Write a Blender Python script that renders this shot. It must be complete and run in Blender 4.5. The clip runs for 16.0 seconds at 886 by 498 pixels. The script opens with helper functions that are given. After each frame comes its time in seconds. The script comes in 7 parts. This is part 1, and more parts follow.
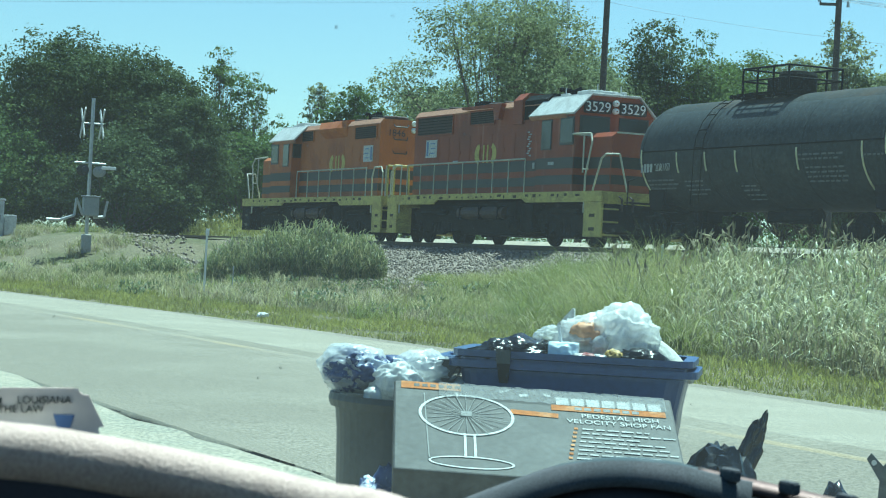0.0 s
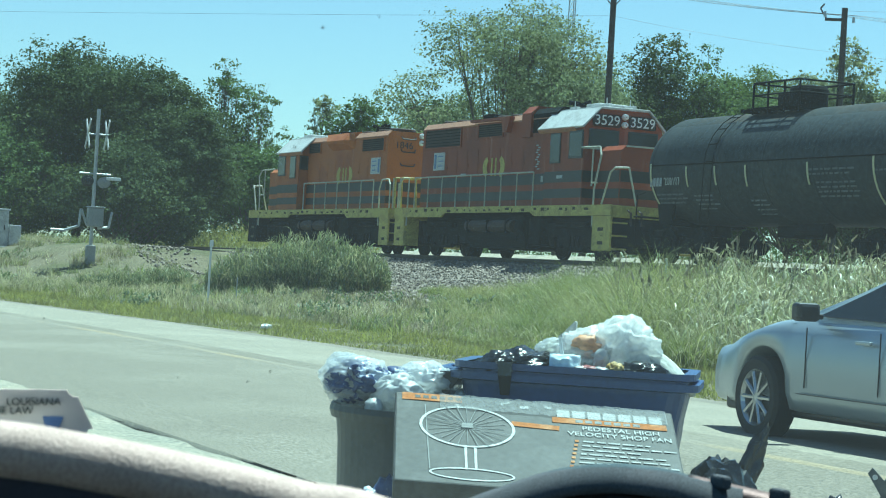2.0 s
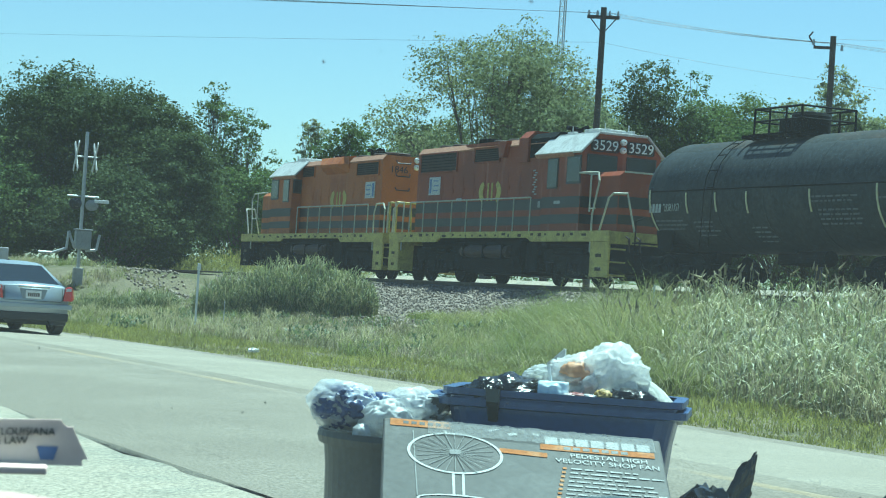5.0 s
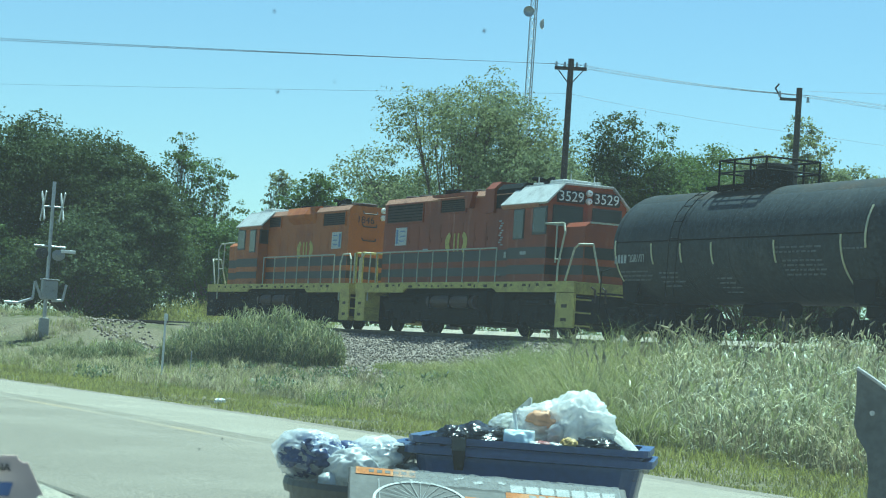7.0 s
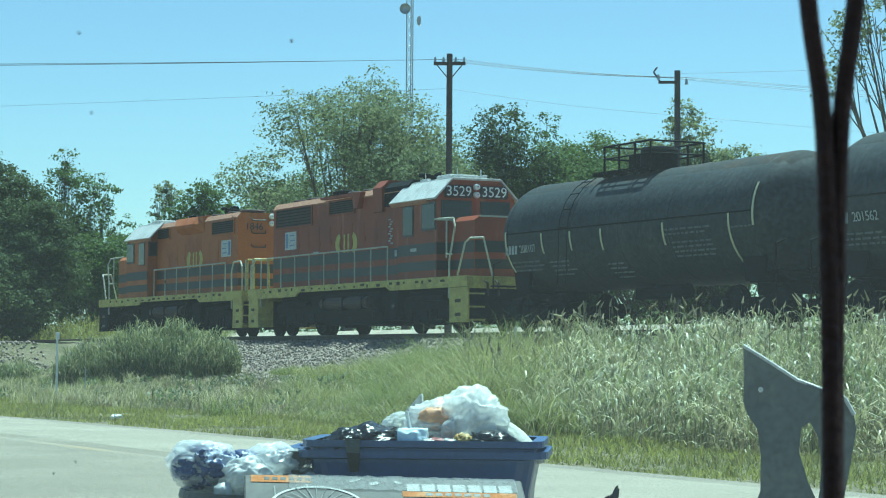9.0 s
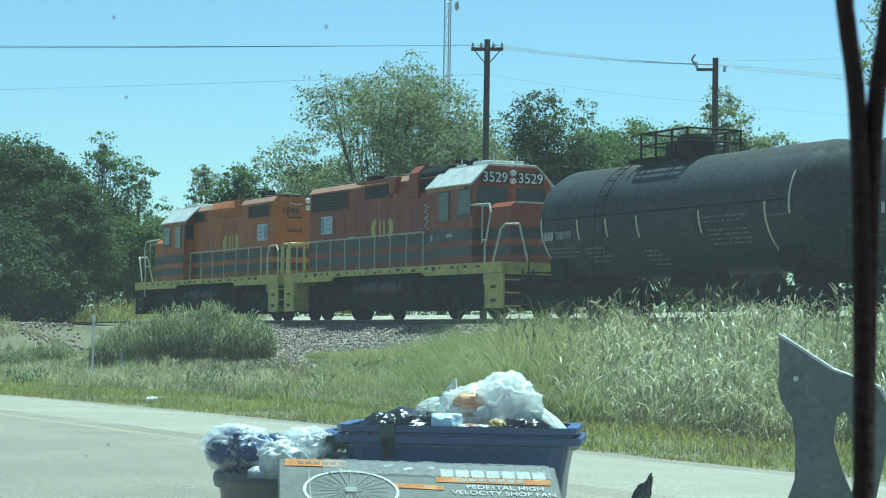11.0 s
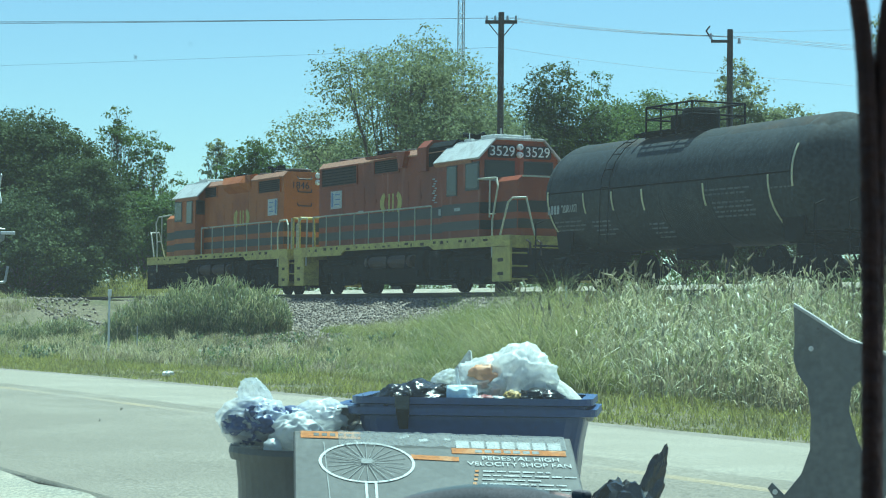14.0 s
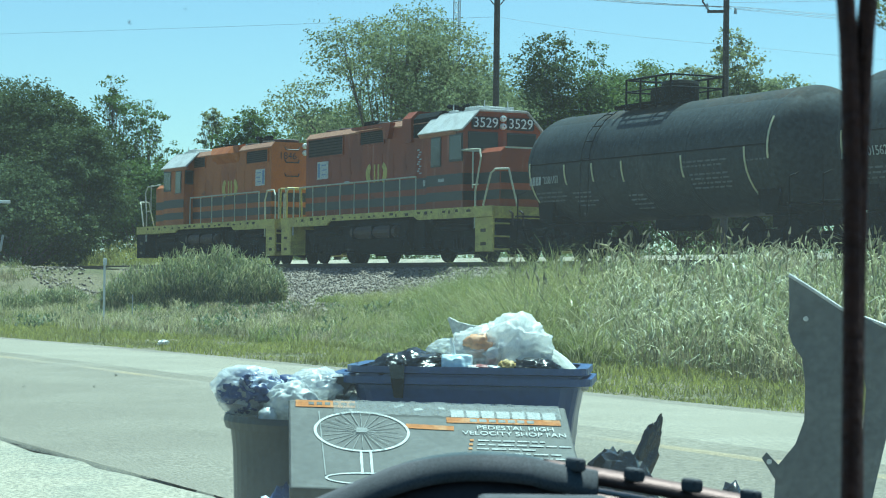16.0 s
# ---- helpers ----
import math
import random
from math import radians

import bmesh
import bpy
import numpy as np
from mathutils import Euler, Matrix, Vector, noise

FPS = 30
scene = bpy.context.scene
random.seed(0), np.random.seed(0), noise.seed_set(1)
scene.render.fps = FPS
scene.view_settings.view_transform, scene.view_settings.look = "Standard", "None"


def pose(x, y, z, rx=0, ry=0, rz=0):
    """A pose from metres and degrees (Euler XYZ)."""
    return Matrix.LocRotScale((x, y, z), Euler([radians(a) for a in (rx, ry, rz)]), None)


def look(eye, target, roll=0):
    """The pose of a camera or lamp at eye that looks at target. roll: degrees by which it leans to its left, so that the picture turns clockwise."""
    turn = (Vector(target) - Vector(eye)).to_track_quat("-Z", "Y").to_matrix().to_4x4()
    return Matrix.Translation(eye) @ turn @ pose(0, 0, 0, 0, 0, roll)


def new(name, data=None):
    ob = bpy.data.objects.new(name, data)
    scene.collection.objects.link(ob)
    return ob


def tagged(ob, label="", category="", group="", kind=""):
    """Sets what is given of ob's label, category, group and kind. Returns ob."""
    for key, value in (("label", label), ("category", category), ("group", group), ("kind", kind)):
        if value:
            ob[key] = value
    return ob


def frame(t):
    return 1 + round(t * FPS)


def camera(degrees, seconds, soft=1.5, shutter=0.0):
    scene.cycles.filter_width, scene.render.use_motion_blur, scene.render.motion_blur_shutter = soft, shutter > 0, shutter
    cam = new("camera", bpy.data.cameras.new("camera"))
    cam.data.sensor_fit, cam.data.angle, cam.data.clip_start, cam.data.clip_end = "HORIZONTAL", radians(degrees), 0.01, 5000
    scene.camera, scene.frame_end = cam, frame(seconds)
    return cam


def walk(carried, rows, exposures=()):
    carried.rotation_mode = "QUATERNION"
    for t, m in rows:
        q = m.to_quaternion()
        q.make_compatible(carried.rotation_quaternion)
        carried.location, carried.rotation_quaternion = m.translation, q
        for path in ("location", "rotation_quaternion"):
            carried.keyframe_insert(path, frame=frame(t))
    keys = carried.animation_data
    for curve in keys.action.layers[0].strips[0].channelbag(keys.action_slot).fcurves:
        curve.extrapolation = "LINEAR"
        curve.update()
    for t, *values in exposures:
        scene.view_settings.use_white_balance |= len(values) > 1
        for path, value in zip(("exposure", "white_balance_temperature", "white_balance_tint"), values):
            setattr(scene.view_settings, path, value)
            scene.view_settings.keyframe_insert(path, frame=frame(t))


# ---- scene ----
cam = camera(22.58, 16.0, soft=1.1)

# seconds, place of the eye, turn from the road's line, tilt, lean
CAMERA_PATH = [
    (0.0, -0.0175, 0.0076, 1.0926, -22.596, 0.393, 3.049), (0.5, -0.0124, 0.0054, 1.0876, -22.719, 0.801, 3.128),
    (1.0, -0.0111, 0.0048, 1.0873, -23.169, 1.149, 3.203), (1.5, -0.0129, 0.0056, 1.0900, -23.169, 1.059, 3.320),
    (2.0, -0.0104, 0.0045, 1.0884, -22.466, 0.722, 3.412), (2.5, -0.0124, 0.0054, 1.0917, -21.494, 0.424, 3.402),
    (3.0, -0.0166, 0.0072, 1.0948, -20.845, 0.390, 3.430), (3.5, -0.0167, 0.0072, 1.0932, -20.903, 0.628, 3.503),
    (4.0, -0.0138, 0.0060, 1.0923, -21.541, 1.000, 3.629), (4.2, -0.0150, 0.0065, 1.0939, -21.828, 1.106, 3.630),
    (6.3, -0.0122, 0.0053, 1.0833, -23.392, 1.839, 4.035), (6.5, -0.0111, 0.0048, 1.0822, -23.362, 2.014, 3.957),
    (7.0, -0.0094, 0.0041, 1.0843, -23.491, 2.745, 3.843), (7.5, -0.0079, 0.0035, 1.0843, -23.991, 3.505, 3.617),
    (8.0, -0.0152, 0.0066, 1.0829, -24.938, 4.048, 2.552), (8.5, -0.0048, 0.0021, 1.0770, -25.937, 3.677, 1.475),
    (9.0, 0.0140, -0.0061, 1.0885, -26.321, 2.813, 0.349), (9.2, 0.0193, -0.0084, 1.0943, -26.327, 2.458, 0.091),
    (11.5, 0.0145, -0.0063, 1.0856, -25.117, 2.444, 1.075), (12.0, 0.0161, -0.0070, 1.0829, -24.684, 2.339, 0.931),
    (12.5, 0.0159, -0.0069, 1.0831, -24.284, 2.134, 0.814), (13.0, 0.0160, -0.0069, 1.0822, -24.208, 1.980, 0.730),
    (13.5, 0.0175, -0.0076, 1.0822, -24.483, 1.861, 0.677), (14.0, 0.0171, -0.0075, 1.0832, -25.014, 1.742, 0.622),
    (14.5, 0.0184, -0.0080, 1.0819, -25.529, 1.607, 0.502), (15.0, 0.0160, -0.0069, 1.0824, -25.808, 1.448, 0.530),
    (15.5, 0.0178, -0.0078, 1.0810, -25.727, 1.280, 0.538), (16.0, 0.0175, -0.0076, 1.0818, -25.142, 0.965, 0.757),
]


def held(x, y, z, turn, tilt, lean):
    return pose(x, y, z) @ pose(0, 0, 0, 0, 0, turn) @ pose(0, 0, 0, 90 + tilt) @ pose(0, 0, 0, 0, 0, lean)


walk(cam, [(r[0], held(*r[1:])) for r in CAMERA_PATH])
cam.data.dof.use_dof, cam.data.dof.focus_distance, cam.data.dof.aperture_fstop = True, 40.0, 60.0

# ---- world and sun ----
SUN_FROM = Vector((0.30, 0.20, 0.93)).normalized()
world = bpy.data.worlds.new("sky")
scene.world = world
world.use_nodes = True
wn = world.node_tree.nodes
sky = wn.new("ShaderNodeTexSky")
sky.sky_type, sky.sun_disc = "NISHITA", False
sky.sun_elevation = math.asin(SUN_FROM.z)
sky.sun_rotation = math.atan2(SUN_FROM.x, SUN_FROM.y)
sky.air_density, sky.dust_density, sky.ozone_density = 1.0, 0.15, 2.4
wn["Background"].inputs["Strength"].default_value = 0.059
world.node_tree.links.new(sky.outputs[0], wn["Background"].inputs["Color"])
sun = new("sun", bpy.data.lights.new("sun", "SUN"))
sun.data.energy, sun.data.angle, sun.data.color = 4.8, radians(0.53), (1.0, 0.95, 0.87)
sun.matrix_world = look(SUN_FROM * 50, (0, 0, 0))
scene.view_settings.exposure = 1.18


# ---- materials ----
def mat(name, color, rough=0.6, metal=0.0, vary=0.15, scale=6.0, fine=60.0, bump=0.0, spec=0.5, second=None,
        island=0.0, per_object=0.0, translucent=0.0, mix_scale=None, edge=(0.45, 0.62)):
    """Paint, plastic, soil or leaf: a base colour broken up at two scales, with fine relief."""
    m = bpy.data.materials.new(name)
    m.use_nodes = True
    nt = m.node_tree
    n, l = nt.nodes, nt.links
    bsdf = n["Principled BSDF"]
    bsdf.inputs["Roughness"].default_value = rough
    bsdf.inputs["Metallic"].default_value = metal
    bsdf.inputs["Specular IOR Level"].default_value = spec
    tc = n.new("ShaderNodeTexCoord")
    big = n.new("ShaderNodeTexNoise")
    big.inputs["Scale"].default_value, big.inputs["Detail"].default_value = mix_scale or scale, 6.0
    l.new(tc.outputs["Object"], big.inputs["Vector"])
    small = n.new("ShaderNodeTexNoise")
    small.inputs["Scale"].default_value, small.inputs["Detail"].default_value = fine, 4.0
    l.new(tc.outputs["Object"], small.inputs["Vector"])
    ramp = n.new("ShaderNodeMapRange")
    ramp.inputs["From Min"].default_value, ramp.inputs["From Max"].default_value = edge
    l.new(big.outputs["Fac"], ramp.inputs["Value"])
    mixc = n.new("ShaderNodeMix")
    mixc.data_type = "RGBA"
    c2 = second or tuple(c * (1 - vary) for c in color)
    mixc.inputs["A"].default_value, mixc.inputs["B"].default_value = (*color, 1), (*c2, 1)
    l.new(ramp.outputs["Result"], mixc.inputs["Factor"])
    out = mixc.outputs["Result"]
    grain = n.new("ShaderNodeMapRange")
    grain.inputs["From Min"].default_value, grain.inputs["From Max"].default_value = 0.34, 0.66
    grain.inputs["To Min"].default_value, grain.inputs["To Max"].default_value = 1 - vary, 1 + vary
    l.new(small.outputs["Fac"], grain.inputs["Value"])
    last = grain.outputs["Result"]
    for amount, node_type, socket in ((island, "ShaderNodeNewGeometry", "Random Per Island"), (per_object, "ShaderNodeObjectInfo", "Random")):
        if amount:
            src = n.new(node_type)
            r = n.new("ShaderNodeMapRange")
            r.inputs["To Min"].default_value, r.inputs["To Max"].default_value = 1 - amount, 1 + amount
            l.new(src.outputs[socket], r.inputs["Value"])
            mul = n.new("ShaderNodeMath")
            mul.operation = "MULTIPLY"
            l.new(last, mul.inputs[0])
            l.new(r.outputs["Result"], mul.inputs[1])
            last = mul.outputs[0]
    hsv = n.new("ShaderNodeHueSaturation")
    l.new(out, hsv.inputs["Color"])
    l.new(last, hsv.inputs["Value"])
    l.new(hsv.outputs["Color"], bsdf.inputs["Base Color"])
    if bump:
        b = n.new("ShaderNodeBump")
        b.inputs["Strength"].default_value, b.inputs["Distance"].default_value = bump, 0.02
        l.new(small.outputs["Fac"], b.inputs["Height"])
        l.new(b.outputs["Normal"], bsdf.inputs["Normal"])
    if translucent:
        tr = n.new("ShaderNodeBsdfTranslucent")
        l.new(hsv.outputs["Color"], tr.inputs["Color"])
        mx = n.new("ShaderNodeMixShader")
        mx.inputs[0].default_value = translucent
        l.new(bsdf.outputs[0], mx.inputs[1])
        l.new(tr.outputs[0], mx.inputs[2])
        l.new(mx.outputs[0], n["Material Output"].inputs["Surface"])
    return m


def see_through(name, color, cover, rough=0.3, tint=(1, 1, 1), scale=9.0):
    """Thin film: part of the light passes straight, the rest is scattered by the film."""
    m = bpy.data.materials.new(name)
    m.use_nodes = True
    n, l = m.node_tree.nodes, m.node_tree.links
    bsdf = n["Principled BSDF"]
    bsdf.inputs["Base Color"].default_value = (*color, 1)
    bsdf.inputs["Roughness"].default_value = rough
    tr = n.new("ShaderNodeBsdfTransparent")
    tr.inputs["Color"].default_value = (*tint, 1)
    tl = n.new("ShaderNodeBsdfTranslucent")
    tl.inputs["Color"].default_value = (*color, 1)
    half = n.new("ShaderNodeMixShader")
    half.inputs[0].default_value = 0.45
    l.new(bsdf.outputs[0], half.inputs[1])
    l.new(tl.outputs[0], half.inputs[2])
    tc = n.new("ShaderNodeTexCoord")
    nz = n.new("ShaderNodeTexNoise")
    nz.inputs["Scale"].default_value, nz.inputs["Detail"].default_value = scale, 5.0
    l.new(tc.outputs["Object"], nz.inputs["Vector"])
    mr = n.new("ShaderNodeMapRange")
    mr.inputs["From Min"].default_value, mr.inputs["From Max"].default_value = 0.3, 0.7
    mr.inputs["To Min"].default_value, mr.inputs["To Max"].default_value = cover * 0.75, min(1.0, cover * 1.25)
    l.new(nz.outputs["Fac"], mr.inputs["Value"])
    mx = n.new("ShaderNodeMixShader")
    l.new(mr.outputs["Result"], mx.inputs[0])
    l.new(tr.outputs[0], mx.inputs[1])
    l.new(half.outputs[0], mx.inputs[2])
    l.new(mx.outputs[0], n["Material Output"].inputs["Surface"])
    return m


def asphalt():
    m = mat("sun_bleached_asphalt", (0.180, 0.147, 0.114), 0.85, vary=0.5, scale=0.35, fine=55.0, bump=0.35, spec=0.3, second=(0.222, 0.184, 0.144))
    return m


def streaked(name, color, second, pale, along=1.6, down=0.22, cut=(0.56, 0.72)):
    """Faded vehicle paint: uneven colour with chalky runs that hang straight down."""
    m = mat(name, color, 0.6, vary=0.13, scale=0.8, fine=20.0, second=second, spec=0.3)
    n, l = m.node_tree.nodes, m.node_tree.links
    tc = n.new("ShaderNodeTexCoord")
    mp = n.new("ShaderNodeMapping")
    mp.inputs["Scale"].default_value = (1.0, along, down)
    l.new(tc.outputs["Object"], mp.inputs["Vector"])
    runs = n.new("ShaderNodeTexNoise")
    runs.inputs["Scale"].default_value, runs.inputs["Detail"].default_value = 2.4, 7.0
    l.new(mp.outputs["Vector"], runs.inputs["Vector"])
    mr = n.new("ShaderNodeMapRange")
    mr.inputs["From Min"].default_value, mr.inputs["From Max"].default_value = cut
    mr.inputs["To Max"].default_value = 0.55
    l.new(runs.outputs["Fac"], mr.inputs["Value"])
    bsdf = n["Principled BSDF"]
    old = bsdf.inputs["Base Color"].links[0].from_socket
    mx = n.new("ShaderNodeMix")
    mx.data_type = "RGBA"
    mx.inputs["B"].default_value = (*pale, 1)
    l.new(mr.outputs["Result"], mx.inputs["Factor"])
    l.new(old, mx.inputs["A"])
    l.new(mx.outputs["Result"], bsdf.inputs["Base Color"])
    return m


M = {
    "asphalt": asphalt(),
    "asphalt_pale": mat("pale_asphalt_edge", (0.245, 0.205, 0.160), 0.85, vary=0.4, scale=0.6, fine=55.0, bump=0.3, spec=0.3, second=(0.275, 0.232, 0.184)),
    "asphalt_dark": mat("darker_asphalt", (0.125, 0.108, 0.085), 0.85, vary=0.4, scale=0.5, fine=50.0, bump=0.3, spec=0.3),
    "yellow_line": mat("worn_yellow_road_paint", (0.262, 0.192, 0.118), 0.85, vary=0.4, scale=0.16, second=(0.214, 0.177, 0.137), edge=(0.48, 0.56)),
    "soil": mat("dry_soil_and_grass", (0.155, 0.128, 0.085), 0.95, vary=0.4, scale=0.5, fine=14.0, bump=0.8, spec=0.1, second=(0.10, 0.095, 0.05)),
    "gravel": mat("pale_shoulder_gravel", (0.33, 0.28, 0.22), 0.9, vary=0.35, scale=1.2, fine=40.0, bump=0.8, spec=0.2, second=(0.26, 0.235, 0.19)),
    "ballast": mat("grey_brown_ballast_stone", (0.27, 0.215, 0.178), 0.9, vary=0.3, scale=3.0, fine=12.0, bump=0.8, island=0.5, spec=0.2),
    "rail": mat("rusty_rail_steel", (0.09, 0.065, 0.05), 0.55, 0.6, vary=0.25, scale=4.0),
    "tie": mat("creosoted_timber", (0.06, 0.045, 0.035), 0.9, vary=0.3, scale=5.0, per_object=0.2),
    "orange": streaked("faded_orange_paint", (0.41, 0.112, 0.028), (0.33, 0.080, 0.022), (0.46, 0.185, 0.085)),
    "orange_old": streaked("weathered_red_orange_paint", (0.265, 0.050, 0.020), (0.215, 0.042, 0.020), (0.40, 0.16, 0.105)),
    "grime": mat("oily_grime", (0.05, 0.042, 0.02), 0.8, vary=0.3, scale=6.0),
    "emblem": mat("faded_yellow_emblem_paint", (0.50, 0.40, 0.09), 0.6, vary=0.2, scale=6.0),
    "notice": mat("chalky_white_notice", (0.50, 0.51, 0.50), 0.6, vary=0.12, scale=6.0),
    "faded_orange": mat("chalky_faded_orange_paint", (0.42, 0.19, 0.12), 0.85, vary=0.2, scale=8.0, fine=30.0),
    "black_stripe": mat("black_stripe_paint", (0.016, 0.018, 0.017), 0.5, vary=0.25, scale=2.0),
    "yellow": mat("weathered_yellow_paint", (0.46, 0.385, 0.10), 0.65, vary=0.25, scale=3.0, fine=20.0, second=(0.38, 0.30, 0.085)),
    "white_rail": mat("white_handrail_paint", (0.46, 0.45, 0.36), 0.6, vary=0.15),
    "under": mat("grimy_black_gear_and_shade", (0.006, 0.010, 0.012), 0.85, 0.0, vary=0.4, scale=3.0, fine=16.0, bump=0.2, spec=0.12),
    "roof_grey": mat("pale_grey_roof_paint", (0.52, 0.52, 0.50), 0.45, vary=0.15, scale=3.0, second=(0.40, 0.39, 0.37)),
    "grille": mat("dark_rusty_grille_steel", (0.050, 0.030, 0.024), 0.75, 0.2, vary=0.3, scale=5.0),
    "cab_glass": mat("dark_cab_glass", (0.02, 0.025, 0.027), 0.06, vary=0.1, spec=0.3),
    "white": mat("white_sign_paint", (0.72, 0.72, 0.70), 0.5, vary=0.06),
    "stencil_white": mat("worn_white_stencil", (0.42, 0.43, 0.42), 0.7, vary=0.25, fine=30.0),
    "faded_white": mat("faded_white_stencil", (0.10, 0.105, 0.105), 0.7, vary=0.25, fine=30.0),
    "blue": mat("blue_sticker", (0.08, 0.18, 0.36), 0.5, vary=0.1),
    "tank_black": mat("dull_black_tank_paint", (0.025, 0.034, 0.039), 0.7, vary=0.3, scale=0.6, fine=9.0, second=(0.045, 0.050, 0.051), edge=(0.5, 0.75), spec=0.25),
    "tank_rust": mat("sun_faded_tank_top", (0.024, 0.031, 0.034), 0.85, vary=0.3, scale=0.9, fine=11.0, second=(0.046, 0.036, 0.030), edge=(0.45, 0.7), spec=0.2),
    "reflect": mat("yellow_reflective_tape", (0.58, 0.53, 0.33), 0.4, vary=0.15),
    "bark": mat("grey_brown_bark", (0.13, 0.105, 0.08), 0.95, vary=0.35, scale=2.0, fine=14.0, bump=0.6),
    "leaf_dark": mat("dark_oak_leaf", (0.075, 0.105, 0.046), 0.8, spec=0.15, vary=0.2, scale=0.25, island=0.35, translucent=0.3, second=(0.07, 0.095, 0.03)),
    "leaf_mid": mat("green_leaf", (0.088, 0.145, 0.046), 0.75, spec=0.2, vary=0.2, scale=0.3, island=0.35, translucent=0.4, second=(0.11, 0.15, 0.045)),
    "leaf_pale": mat("pale_dry_green_leaf", (0.165, 0.20, 0.10), 0.7, spec=0.2, vary=0.2, scale=0.3, island=0.35, translucent=0.5, second=(0.20, 0.22, 0.105)),
    "grass_mown": mat("mown_grass", (0.305, 0.295, 0.080), 0.75, vary=0.2, scale=0.5, island=0.35, translucent=0.4, second=(0.225, 0.205, 0.075)),
    "grass_green": mat("tall_green_grass", (0.175, 0.20, 0.058), 0.7, vary=0.2, scale=0.3, island=0.4, translucent=0.5, second=(0.275, 0.26, 0.10)),
    "grass_pale": mat("pale_seeding_grass", (0.42, 0.375, 0.21), 0.7, vary=0.2, scale=0.4, island=0.35, translucent=0.4, second=(0.34, 0.31, 0.15)),
    "leaf_weed": mat("dark_weed_leaf", (0.125, 0.165, 0.072), 0.6, vary=0.2, scale=0.6, island=0.4, translucent=0.35),
    "reed_green": mat("green_reed_leaf", (0.215, 0.235, 0.10), 0.5, vary=0.2, scale=0.35, island=0.45, translucent=0.35, second=(0.29, 0.28, 0.13)),
    "reed": mat("pale_reed_leaf", (0.42, 0.40, 0.24), 0.45, vary=0.2, scale=0.35, island=0.45, translucent=0.3, second=(0.46, 0.39, 0.22)),
    "dry": mat("dry_brown_grass", (0.36, 0.30, 0.185), 0.8, vary=0.25, scale=0.5, island=0.45, translucent=0.3, second=(0.22, 0.20, 0.10)),
    "timber_pole": mat("weathered_pole_timber", (0.05, 0.046, 0.044), 0.9, vary=0.3, scale=2.0, fine=25.0),
    "steel": mat("galvanised_steel", (0.42, 0.43, 0.43), 0.45, 0.7, vary=0.12, scale=4.0),
    "cabinet": mat("silver_grey_cabinet_paint", (0.27, 0.28, 0.28), 0.5, 0.2, vary=0.1, scale=2.0),
    "wire": mat("weathered_wire", (0.16, 0.17, 0.18), 0.5, 0.4),
    "tower": mat("pale_tower_steel", (0.42, 0.44, 0.46), 0.5, 0.4, vary=0.1),
    "car_paint": mat("silver_blue_car_paint", (0.33, 0.375, 0.405), 0.3, 0.45, vary=0.03, fine=120.0, spec=0.6),
    "car_recess": mat("shaded_silver_blue_paint", (0.24, 0.275, 0.30), 0.4, 0.3, vary=0.05),
    "car_glass": mat("tinted_car_glass", (0.012, 0.016, 0.018), 0.08, vary=0.05, spec=0.35),
    "tyre": mat("tyre_rubber", (0.018, 0.018, 0.018), 0.85, vary=0.2),
    "alloy": mat("alloy_wheel", (0.45, 0.46, 0.47), 0.3, 0.8, vary=0.1),
    "black_plastic": mat("black_plastic", (0.018, 0.019, 0.020), 0.45, vary=0.15, fine=40.0),
    "tail_red": mat("red_tail_lamp", (0.58, 0.018, 0.014), 0.15, vary=0.1, spec=0.8),
    "tail_clear": mat("clear_tail_lamp", (0.55, 0.50, 0.48), 0.15, vary=0.1, spec=0.8),
    "chrome": mat("chrome", (0.7, 0.71, 0.72), 0.15, 0.95, vary=0.05),
    "cart_blue": mat("navy_blue_cart_plastic", (0.018, 0.058, 0.165), 0.33, vary=0.12, scale=2.0, fine=50.0, bump=0.05, second=(0.03, 0.07, 0.15)),
    "can_grey": mat("dark_grey_can_plastic", (0.030, 0.034, 0.033), 0.5, vary=0.15, scale=4.0, fine=60.0, second=(0.042, 0.045, 0.043)),
    "box_dark": mat("charcoal_printed_cardboard", (0.048, 0.046, 0.043), 0.6, vary=0.2, scale=7.0, fine=40.0, bump=0.05, spec=0.3, second=(0.068, 0.065, 0.061)),
    "box_orange": mat("orange_print", (0.42, 0.15, 0.05), 0.8, spec=0.1, vary=0.15, scale=14.0, second=(0.48, 0.24, 0.12)),
    "box_white": mat("white_print", (0.50, 0.50, 0.48), 0.8, spec=0.1, vary=0.12, scale=20.0, second=(0.52, 0.52, 0.50)),
    "box_print": mat("worn_small_print", (0.45, 0.45, 0.43), 0.8, spec=0.1, vary=0.2, scale=30.0, second=(0.30, 0.30, 0.29)),
    "box_grey": mat("pale_grey_print", (0.26, 0.26, 0.25), 0.8, spec=0.1, vary=0.15, scale=20.0),
    "cardboard": mat("brown_cardboard", (0.26, 0.15, 0.075), 0.85, vary=0.15, scale=8.0, fine=60.0),
    "bag_white": mat("white_plastic_bag", (0.72, 0.73, 0.72), 0.4, vary=0.1, scale=6.0, fine=25.0, bump=0.15, translucent=0.35),
    "bag_clear": see_through("clear_plastic_bag", (0.84, 0.86, 0.86), 0.45, 0.18),
    "tape": see_through("clear_packing_tape", (0.60, 0.60, 0.58), 0.42, 0.12, scale=40.0),
